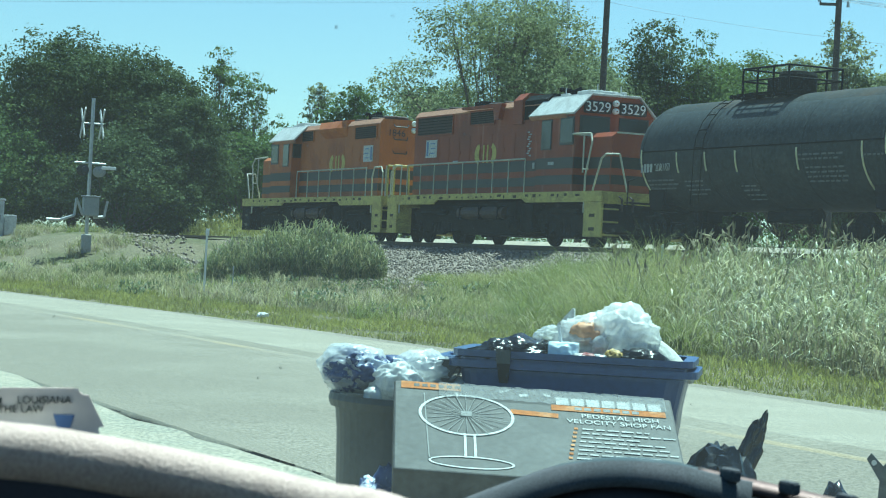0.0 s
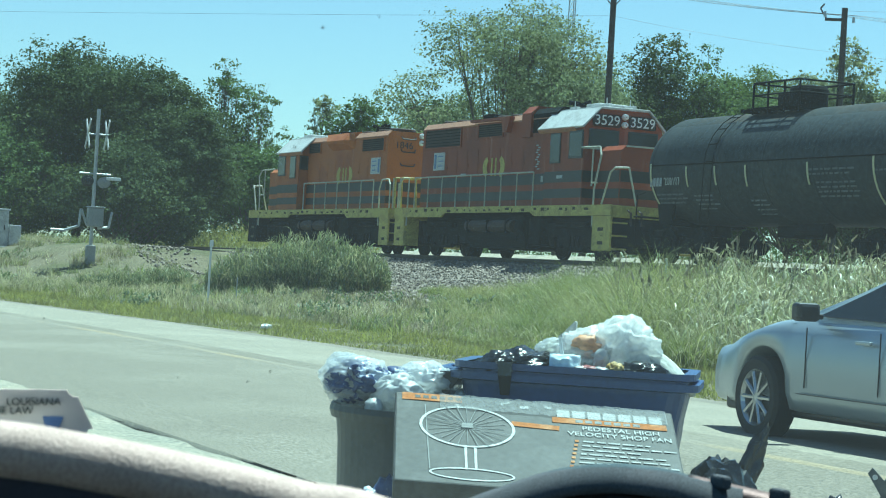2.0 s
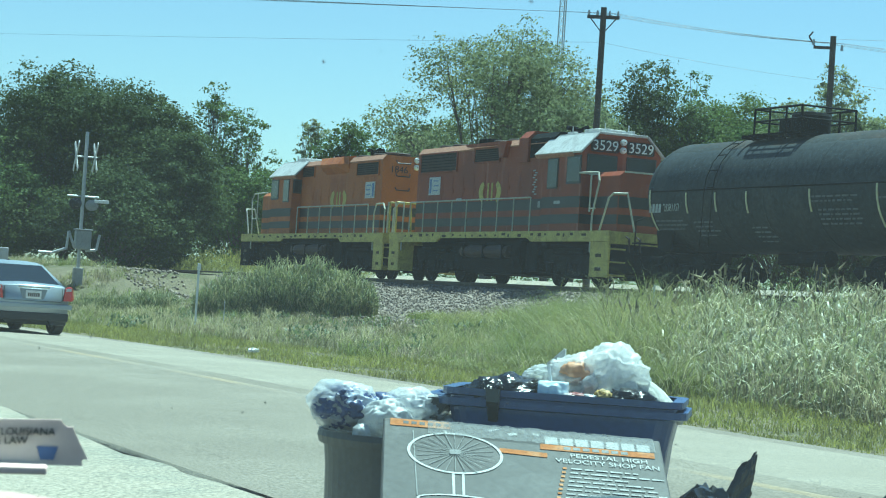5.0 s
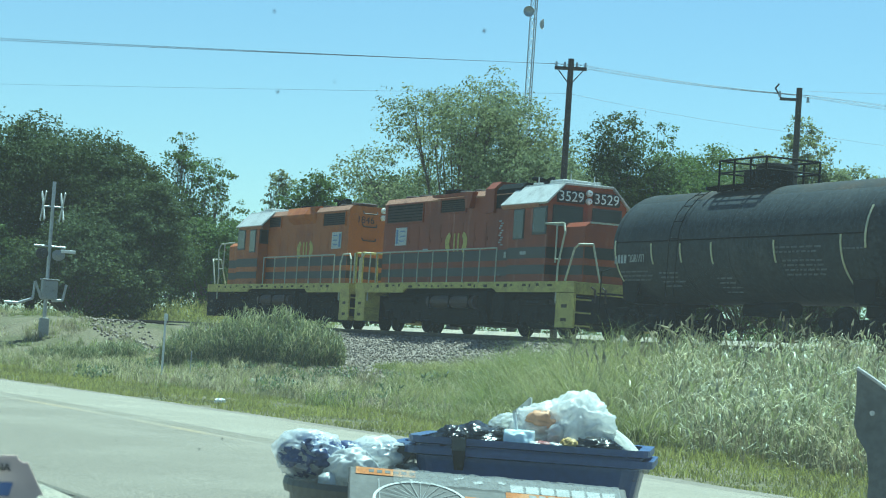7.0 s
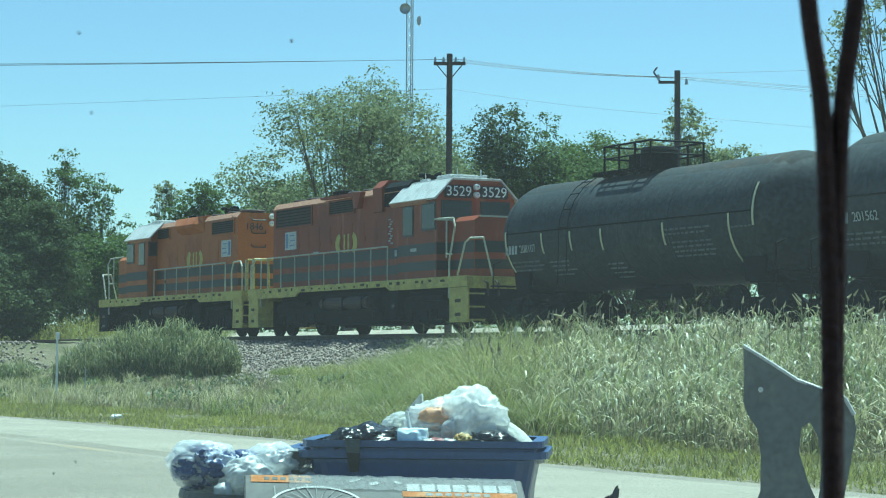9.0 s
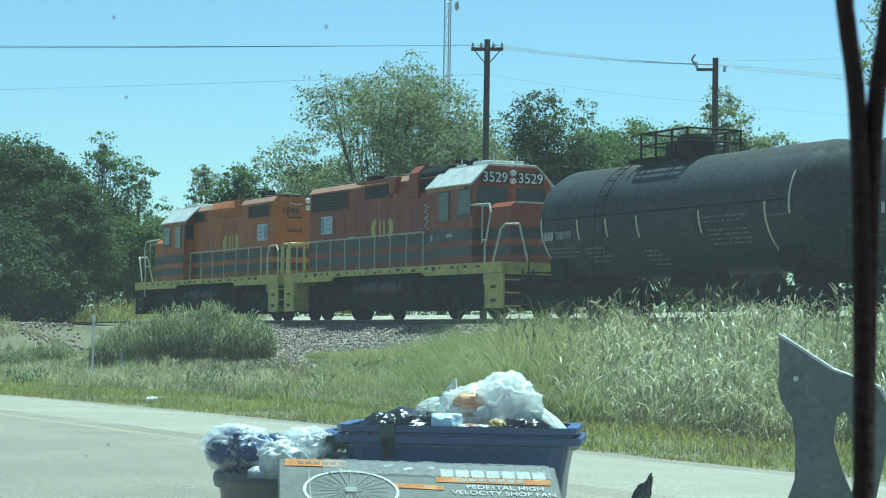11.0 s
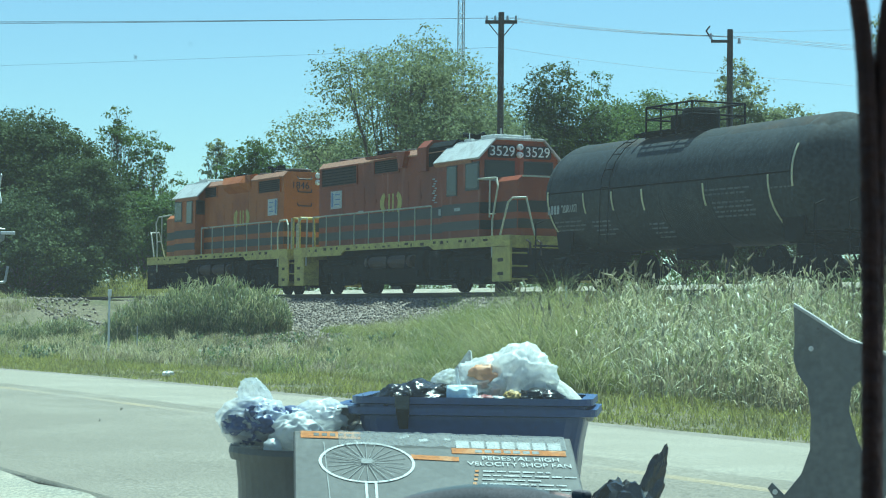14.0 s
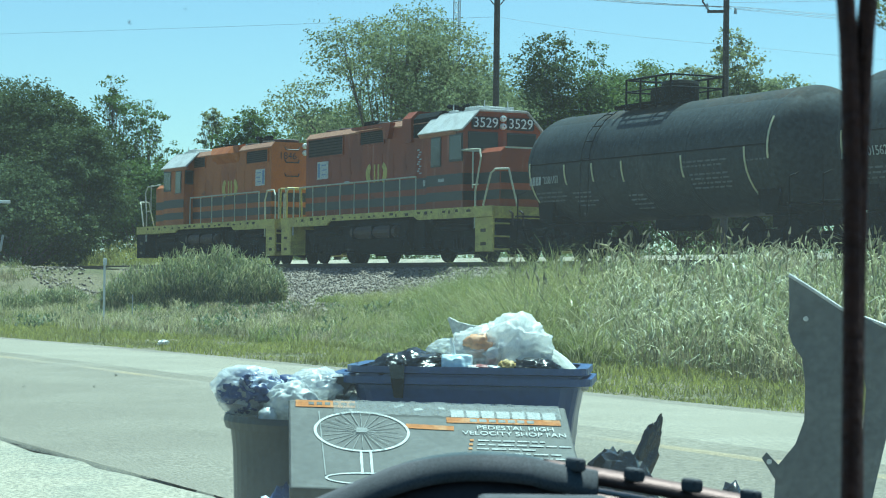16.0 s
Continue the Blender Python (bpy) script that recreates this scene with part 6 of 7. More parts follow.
def fan_box():
    # lower edge towards the camera, upper edge against the cart; the face looks up and back
    tl, tr = Vector((2.62, 6.59, 0.702)), Vector((3.375, 6.235, 0.688))
    bl, br = Vector((2.425, 6.12, 0.472)), Vector((3.29, 5.85, 0.494))
    ux = (tr - tl).normalized()
    up = ((tl + tr) / 2 - (bl + br) / 2)
    up = (up - ux * up.dot(ux)).normalized()
    nz = ux.cross(up).normalized()
    m = Matrix((ux, up, nz)).transposed().to_4x4()
    m.translation = (tl + tr + bl + br) / 4
    W, H, D = 0.885, 0.55, 0.13
    root = thing("fan_carton", m, "worn charcoal cardboard carton of a pedestal fan", "cardboard box")
    bm = bmesh.new()
    box(bm, (0, 0, -D / 2), (W, H, D), 0.006)
    bmesh.ops.subdivide_edges(bm, edges=bm.edges[:], cuts=6, use_grid_fill=True)
    for v in bm.verts:
        k = noise.noise(v.co * 5)
        if v.co.z > -0.02:
            v.co.z += 0.0012 * k
    part("carton", bm, M["box_dark"], root)
    z = 0.0022

    def flat(name, shapes, material, zz=z, label=""):
        bm = bmesh.new()
        for c, s, a in shapes:
            box(bm, (c[0], c[1], zz), (s[0], s[1], 0.0008), 0, Matrix.Rotation(radians(a), 4, "Z"))
        return part(name, bm, material, root, label)

    def ring(name, cx, cy, rx, ry, t, material):
        bm = bmesh.new()
        n = 48
        a = [bm.verts.new((cx + rx * math.cos(2 * math.pi * i / n), cy + ry * math.sin(2 * math.pi * i / n), z)) for i in range(n)]
        b = [bm.verts.new((cx + (rx - t) * math.cos(2 * math.pi * i / n), cy + (ry - t) * math.sin(2 * math.pi * i / n), z)) for i in range(n)]
        c = [bm.verts.new((v.co.x, v.co.y, z + 0.0006)) for v in a]
        d = [bm.verts.new((v.co.x, v.co.y, z + 0.0006)) for v in b]
        for i in range(n):
            j = (i + 1) % n
            bm.faces.new((c[i], c[j], d[j], d[i]))
            bm.faces.new((a[i], a[j], c[j], c[i]))
            bm.faces.new((d[i], d[j], b[j], b[i]))
        bmesh.ops.recalc_face_normals(bm, faces=bm.faces[:])
        part(name, bm, material, root)
    # drawing of the fan
    ring("fan_ring", -0.215, 0.075, 0.150, 0.128, 0.009, M["box_white"])
    ring("fan_base", -0.205, -0.215, 0.130, 0.036, 0.007, M["box_white"])
    flat("fan_stem", [((-0.222, -0.115), (0.008, 0.145), 0), ((-0.192, -0.115), (0.008, 0.145), 0)], M["box_white"])
    for i in range(12):
        flat("fan_spoke", [((-0.215, 0.075), (0.23 + 0.02 * (i % 3), 0.0022), i * 15)], M["box_grey"], z + 0.0003 * i)
    flat("fan_hub", [((-0.215, 0.075), (0.035, 0.03), 0)], M["box_grey"], z + 0.0046)
    flat("corner_band", [((-0.325, 0.247), (0.19, 0.045), 0)], M["box_orange"], label="orange printed band")
    flat("code_bars", [((-0.37 + 0.026 * i, 0.247), (0.017, 0.018), 0) for i in range(6)], M["box_dark"], z + 0.0008)
    # white slips painted as glints on the wrinkled tape
    flat("tape_scraps", [((-0.03, 0.228), (0.03, 0.016), 20), ((0.045, 0.238), (0.022, 0.012), -15), ((-0.09, 0.245), (0.035, 0.007), 28)], M["box_white"])
    # maker's name as plain blocks, then the readable line
    bx = [0.092 + 0.0485 * i for i in range(7)]
    flat("maker_blocks", [((x, 0.207), (0.041, 0.046), 0) for x in bx], M["box_white"], label="white block lettering")
    flat("maker_band", [((0.235, 0.165), (0.36, 0.034), 0)], M["box_orange"])
    flat("maker_bars", [((0.14 + 0.03 * i, 0.165), (0.022, 0.018), 0) for i in range(7)], M["box_grey"], z + 0.0008)
    flat("stem_band", [((0.0, 0.115), (0.15, 0.028), -3)], M["box_orange"])
    words("PEDESTAL HIGH", 0.034, M["box_white"], root, pose(0.268, 0.120, z + 0.001), "lettering", 0.0003)
    words("VELOCITY SHOP FAN", 0.034, M["box_white"], root, pose(0.262, 0.084, z + 0.001), "lettering", 0.0003)
    rng = random.Random(3)
    shapes, dots = [], []
    for r in range(8):
        y = 0.04 - r * 0.026
        x = 0.145 - 0.004 * r
        dots.append(((x - 0.02, y), (0.012, 0.012), 0))
        end = x + rng.uniform(0.16, 0.30)
        while x < end:
            ln = rng.uniform(0.015, 0.05)
            shapes.append(((x + ln / 2, y), (ln, 0.008), 0))
            x += ln + 0.008
    flat("feature_lines", shapes, M["box_print"])
    flat("bullet_marks", dots, M["box_orange"])
    flat("crease", [((-0.34, 0.0), (0.004, 0.40), 2)], M["box_grey"])
    # crinkled clear tape along the upper edge, torn at the corner
    bm = bmesh.new()
    n = 60
    rows = []
    for k in range(5):
        rows.append([bm.verts.new((-0.30 + 0.72 * i / n, 0.272 - 0.022 * k + 0.006 * noise.noise(Vector((i * 0.4, k, 2))), 0.004 + 0.006 * abs(noise.noise(Vector((i * 0.35, k * 0.8, 7)))))) for i in range(n + 1)])
    for a, b in zip(rows[:-1], rows[1:]):
        for i in range(n):
            bm.faces.new((a[i], a[i + 1], b[i + 1], b[i]))
    part("packing_tape", bm, M["tape"], root, "crinkled clear packing tape")
    # the carton leans out of square: its upper edge is pushed sideways
    for ob in root.children:
        ob.data.transform(ob.matrix_basis)
        ob.matrix_basis = Matrix.Identity(4)
        for v in ob.data.vertices:
            v.co.x -= 0.045 * (v.co.y / H + 0.5)
    # brown carton that carries its lower edge
    cx, cy = 2.90, 6.15
    zg = ground_z(cx, cy) + 0.012
    bm = bmesh.new()
    box(bm, (0, 0, (0.33 - zg) / 2), (0.80, 0.40, 0.33 - zg), 0.008)
    b = part("cardboard_box", bm, M["cardboard"])
    b.matrix_basis = pose(cx, cy, zg, 0, 0, -20)
    tagged(b, "brown cardboard box under the fan carton", "cardboard box")
    rubbish("rubbish_bag", M["bag_blue"], pose(2.52, 6.42, 0.0), (0, 0, 0.17), (0.16, 0.14, 0.28), 33, "pale blue bag wedged beside the cartons", 0.15)


def loose_fender():
    o = Vector((4.245, 6.12, 0.0))
    view = Vector((0.575, 0.818, 0)).normalized()
    right = Vector((view.y, -view.x, 0))
    outline = [(-0.078, 1.135), (-0.02, 1.10), (0.10, 1.022), (0.255, 0.965), (0.285, 0.91), (0.292, 0.86), (0.275, 0.755), (0.243, 0.59), (0.21, 0.44), (0.16, 0.2), (0.12, 0.0), (-0.08, 0.0), (-0.12, 0.2), (-0.12, 0.36), (-0.115, 0.455), (-0.16, 0.525), (-0.145, 0.545), (-0.105, 0.505), (-0.05, 0.575), (-0.022, 0.655), (-0.02, 0.775), (-0.032, 0.86), (-0.062, 0.905), (-0.078, 0.95), (-0.074, 1.03)]
    hole = [(0.113, 0.865), (0.105, 0.785), (0.134, 0.688), (0.165, 0.62), (0.172, 0.66), (0.178, 0.76), (0.165, 0.84), (0.14, 0.885)]
    bm = bmesh.new()

    def loop(pts):
        vs = [bm.verts.new((u, 0, v)) for u, v in pts]
        return [bm.edges.new((vs[i], vs[(i + 1) % len(vs)])) for i in range(len(vs))]
    es = loop(outline) + loop(hole)
    bmesh.ops.triangle_fill(bm, edges=es, use_beauty=True)
    bmesh.ops.subdivide_edges(bm, edges=bm.edges[:], cuts=3, use_grid_fill=True)
    for v in bm.verts:
        u, w = v.co.x, v.co.z
        v.co.y = 0.25 * (u - 0.1) ** 2 - 0.05 * math.exp(-((w - 0.95) / 0.12) ** 2) * (u - 0.1) + 0.03 * smooth(0.19, 0.27, u)
    r = bmesh.ops.extrude_face_region(bm, geom=bm.faces[:])
    bmesh.ops.translate(bm, vec=(0, 0.012, 0), verts=[g for g in r["geom"] if isinstance(g, bmesh.types.BMVert)])
    bmesh.ops.recalc_face_normals(bm, faces=bm.faces[:])
    m = Matrix((right, view, Vector((0, 0, 1)))).transposed().to_4x4()
    m.translation = o + Vector((0, 0, 0.0))
    root = thing("car_fender", m, "loose grey car fender standing on end", "car part")
    part("panel", bm, M["fender"], root)
    # pale rods along the folded top edge draw its sunlit highlight
    bm = bmesh.new()
    bars(bm, [(u, 0.25 * (u - 0.1) ** 2 + 0.004, v) for u, v in outline[0:5]], 0.007, 6)
    part("folded_edge", bm, M["roof_grey"], root, "pale strip for the sunlit folded edge")
    bm = bmesh.new()
    for u, v in ((-0.02, 0.99), (-0.135, 0.515), (0.13, 0.47)):
        rod(bm, (u, -0.004, v), (u, 0.004, v), 0.009, 10)
    part("bolt_hole", bm, M["roof_grey"], root)


def black_film():
    x, y = 3.62, 6.32
    z = max(ground_z(x, y), 0.0)
    root = thing("bin_bag", Matrix.Translation((x, y, z)), "torn glossy black bin bag with an upright tip", "rubbish bag")
    bm = bmesh.new()
    crumple(bm, (0, 0, 0.27), (0.15, 0.15, 0.30), 41, 0.13, 4, 2.2)
    part("bag", bm, M["bag_black"], root)
    bm = bmesh.new()
    crumple(bm, (0.115, 0, 0.535), (0.036, 0.02, 0.125), 47, 0.3, 4, 2.0, lambda p, d: Vector((p.x * (1.25 - 2.6 * max(0, p.z)) + 0.35 * p.z, p.y, p.z)))
    part("tip", bm, M["bag_black"], root)
    rubbish("plastic_scrap", M["bag_black"], pose(4.02, 6.25, max(ground_z(4.02, 6.25), 0.0)), (0, 0, 0.22), (0.07, 0.08, 0.23), 43, "black plastic scrap beside the fender", 0.25, 3)


# ---- passing car ----
CAR_SIZE = 0.935


def sedan():
    root = thing("car", Matrix.Identity(4), "silver-blue four-door saloon car with tinted windows", "car")

    def zb(y):
        z = 0.24
        for yc in (0.0, 2.73):
            q = 0.385 ** 2 - (y - yc) ** 2
            if q > 0:
                z = max(z, 0.32 + math.sqrt(q))
        if y < -0.6:
            z = max(z, 0.30)
        return z

    def zt(y):
        if y < 0.0:
            return 0.985 - 0.05 * smooth(-0.4, -1.1, y)
        if y > 2.3:
            return 0.97 - 0.26 * smooth(2.3, 3.75, y) ** 1.2
        return 0.985

    def hw(y):
        return 0.875 - 0.17 * smooth(-0.25, -1.04, y) - 0.16 * smooth(3.0, 3.76, y) 
    ys = sorted({*np.linspace(-1.04, 3.70, 40), *[yc + d for yc in (0, 2.73) for d in np.linspace(-0.40, 0.40, 15)]})
    rings = []
    for y in ys:
        b, t, w = zb(y), zt(y), hw(y)
        half = [(0.0, b), (w * 0.80, b), (w * 0.94, b + 0.03), (w * 0.99, b + 0.4 * (t - b) * 0.5), (w, b + 0.55 * (t - b)), (w * 0.975, b + 0.8 * (t - b)), (w * 0.93, t - 0.03), (w * 0.84, t), (0.0, t + 0.03)]
        rings.append([(x, y, z) for x, z in half] + [(-x, y, z) for x, z in reversed(half[1:-1])])
    bm = bmesh.new()
    loft(bm, rings)
    body = part("body", bm, M["car_paint"], root, smooth=True)
    # cabin
    lv = ((0.93, 0.82, -0.62, 2.50), (1.18, 0.71, 0.02, 1.72), (1.345, 0.635, 0.40, 1.28), (1.40, 0.54, 0.62, 1.12), (1.415, 0.36, 0.75, 1.02))

    def cabin(z, k):
        for (z0, *a), (z1, *b) in zip(lv[:-1], lv[1:]):
            if z <= z1:
                t = (z - z0) / (z1 - z0)
                return a[k] + (b[k] - a[k]) * t
        return lv[-1][k + 1]
    bm = bmesh.new()
    loft(bm, [[(w, f, z), (-w, f, z), (-w, r, z), (w, r, z)] for z, w, r, f in lv])
    bmesh.ops.bevel(bm, geom=[e for e in bm.edges if abs(e.verts[0].co.z - e.verts[1].co.z) > 0.01], offset=0.05, segments=3, affect="EDGES")
    part("cabin", bm, M["car_paint"], root, smooth=True)

    def pane(name, pts, out, parent=None):
        bm = bmesh.new()
        o = Vector(out)
        loft(bm, [[Vector(p) + o * 0.004 for p in pts], [Vector(p) + o * 0.016 for p in pts]])
        return part(name, bm, M["car_glass"], root)
    z0, z1 = 0.985, 1.33
    zm = 1.19
    pane("rear_window", [(cabin(z0, 0) - 0.13, cabin(z0, 1), z0), (cabin(zm, 0) - 0.10, cabin(zm, 1), zm), (cabin(z1, 0) - 0.09, cabin(z1, 1), z1), (-cabin(z1, 0) + 0.09, cabin(z1, 1), z1), (-cabin(zm, 0) + 0.10, cabin(zm, 1), zm), (-cabin(z0, 0) + 0.13, cabin(z0, 1), z0)], (0, -0.85, 0.5))
    pane("windscreen", [(cabin(z0, 0) - 0.1, cabin(z0, 2), z0), (cabin(z1, 0) - 0.1, cabin(z1, 2), z1), (-cabin(z1, 0) + 0.1, cabin(z1, 2), z1), (-cabin(z0, 0) + 0.1, cabin(z0, 2), z0)], (0, 0.8, 0.6))
    for s in (-1, 1):
        def at(y, z):
            return (s * cabin(z, 0), y, z)
        pane("rear_door_window", [at(0.28, 1.0), at(0.42, 1.16), at(0.72, 1.32), at(0.98, 1.32), at(0.98, 1.17), at(0.98, 0.985)], (s, 0, 0.35))
        pane("front_door_window", [at(1.06, 0.985), at(1.06, 1.17), at(1.06, 1.32), at(1.20, 1.31), at(1.52, 1.18), at(2.0, 1.0)], (s, 0, 0.35))
        bm = bmesh.new()
        box(bm, (s * 0.98, 1.92, 1.03), (0.2, 0.12, 0.14), 0.03)
        box(bm, (s * 0.88, 1.94, 1.0), (0.12, 0.05, 0.04), 0.01)
        part("door_mirror", bm, M["black_plastic"], root)
        for y in (0.30, 1.25):
            bm = bmesh.new()
            box(bm, (s * 0.89, y, 0.83), (0.03, 0.2, 0.03), 0.01)
            part("door_handle", bm, M["car_paint"], root)
        # door gaps
        bm = bmesh.new()
        for y in (0.42, 1.05, 2.05):
            box(bm, (s * 0.879, y, 0.68), (0.010, 0.004, 0.46))
        box(bm, (s * 0.884, 1.3, 0.40), (0.010, 1.7, 0.006))
        part("door_gap", bm, M["black_plastic"], root)
        # tail lamp wraps the corner
        bm = bmesh.new()
        loft(bm, [[(s * 0.86, -0.56, 0.82), (s * 0.86, -0.56, 0.79), (s * 0.893, -0.56, 0.79), (s * 0.890, -0.56, 0.82)],
                  [(s * 0.78, -0.84, 0.925), (s * 0.79, -0.86, 0.72), (s * 0.868, -0.87, 0.72), (s * 0.845, -0.85, 0.925)],
                  [(s * 0.70, -1.00, 0.955), (s * 0.72, -1.02, 0.68), (s * 0.775, -1.062, 0.68), (s * 0.755, -1.045, 0.955)],
                  [(s * 0.63, -1.02, 0.925), (s * 0.59, -1.02, 0.68), (s * 0.59, -1.074, 0.68), (s * 0.63, -1.064, 0.925)]])
        tl = part("tail_lamp", bm, M["tail_red"], root)
        bm = bmesh.new()
        loft(bm, [[(s * 0.745, -1.03, 0.935), (s * 0.745, -1.04, 0.875), (s * 0.75, -1.066, 0.875), (s * 0.748, -1.06, 0.935)], [(s * 0.65, -1.04, 0.92), (s * 0.64, -1.05, 0.865), (s * 0.64, -1.078, 0.865), (s * 0.65, -1.072, 0.92)]])
        part("reversing_lens", bm, M["tail_clear"], tl)
        for y, nm in ((0.0, "rear"), (2.73, "front")):
            wh = new("wheel")
            wh.parent, wh.location, wh.rotation_euler = root, (s * 0.80, y, 0.33), (0, 0, 0 if s > 0 else math.pi)
            bm = bmesh.new()
            lathe(bm, [(0.225, -0.1), (0.30, -0.105), (0.33, -0.08), (0.33, 0.08), (0.30, 0.105), (0.225, 0.1), (0.225, -0.1)], 32, "x")
            part("tyre", bm, M["tyre"], wh)
            bm = bmesh.new()
            lathe(bm, [(0.225, 0.10), (0.205, 0.07), (0.205, -0.06), (0.01, -0.05)], 28, "x")
            for k in range(10):
                a = 2 * math.pi * k / 10
                rod(bm, (0.085, 0.03 * math.cos(a), 0.03 * math.sin(a)), (0.085, 0.21 * math.cos(a), 0.21 * math.sin(a)), 0.016, 5)
            rod(bm, (0.06, 0, 0), (0.095, 0, 0), 0.05, 12)
            part("rim", bm, M["alloy"], wh)
    bm = bmesh.new()
    box(bm, (0, 1.3, 0.28), (1.5, 4.3, 0.16), 0.03)
    for s in (-1, 1):
        rod(bm, (s * 0.45, -0.7, 0.30), (s * 0.45, -0.98, 0.30), 0.09, 10)
    part("underbody", bm, M["black_plastic"], root)
    bm = bmesh.new()
    box(bm, (0, -1.015, 0.36), (1.45, 0.07, 0.17), 0.03)
    part("rear_valance", bm, M["black_plastic"], root)
    bm = bmesh.new()
    box(bm, (0, -1.03, 0.56), (1.56, 0.05, 0.10), 0.02)
    part("bumper", bm, M["car_paint"], root)
    # recess uses a darker copy of the body paint as its shade
    bm = bmesh.new()
    slab(bm, [(-0.27, 0.88), (0.27, 0.88), (0.21, 0.70), (-0.21, 0.70)], "y", -1.062, -1.045)
    rec = part("plate_recess", bm, M["car_recess"], root)
    bm = bmesh.new()
    box(bm, (0, -1.07, 0.775), (0.31, 0.012, 0.155), 0.006)
    pl = part("number_plate", bm, M["white"], rec)
    bm = bmesh.new()
    for i in range(6):
        box(bm, (-0.1 + 0.04 * i, -1.078, 0.77), (0.025, 0.006, 0.07))
    part("plate_bars", bm, M["grille"], pl)
    bm = bmesh.new()
    box(bm, (0, -1.065, 0.915), (0.62, 0.03, 0.035), 0.008)
    part("trunk_trim", bm, M["chrome"], root)
    bm = bmesh.new()
    box(bm, (0, -1.046, 0.655), (1.12, 0.012, 0.008))
    for s in (-1, 1):
        box(bm, (s * 0.575, -1.046, 0.79), (0.005, 0.02, 0.26))
    part("trunk_gap", bm, M["black_plastic"], root)
    bm = bmesh.new()
    box(bm, (0.0, 0.80, 1.422), (0.05, 0.14, 0.03), 0.012)
    part("roof_aerial", bm, M["black_plastic"], root)
    # a compact saloon: the whole body drawn in a little
    for ob in root.children_recursive:
        ob.location *= CAR_SIZE
        if ob.type == "MESH":
            ob.data.transform(Matrix.Scale(CAR_SIZE, 4))
    return root


# ---- inside the parked vehicle ----
def tube(name, pts, profile, material, parent, label=""):
    """A profile of (side, up) points carried along a line of points."""
    bm = bmesh.new()
    rings = []
    for i, p in enumerate(pts):
        a, b = Vector(pts[max(0, i - 1)]), Vector(pts[min(len(pts) - 1, i + 1)])
        t = (b - a).normalized()
        side = Vector((-t.y, t.x, 0)).normalized()
        up = Vector((0, 0, 1))
        rings.append([Vector(p) + side * u + up * v for u, v in profile])
    loft(bm, rings)
    return part(name, bm, material, parent, label, smooth=True)


def smooth_line(pts, n=40):
    """Points strung evenly on a soft line through the given ones."""
    pts = [Vector(p) for p in pts]
    out = []
    for i in range(n):
        t = i / (n - 1) * (len(pts) - 1)
        k = min(int(t), len(pts) - 2)
        f = t - k
        p0, p1, p2, p3 = pts[max(0, k - 1)], pts[k], pts[k + 1], pts[min(len(pts) - 1, k + 2)]
        out.append(0.5 * ((2 * p1) + (p2 - p0) * f + (2 * p0 - 5 * p1 + 4 * p2 - p3) * f * f + (3 * p1 - p0 - 3 * p2 + p3) * f ** 3))
    return out


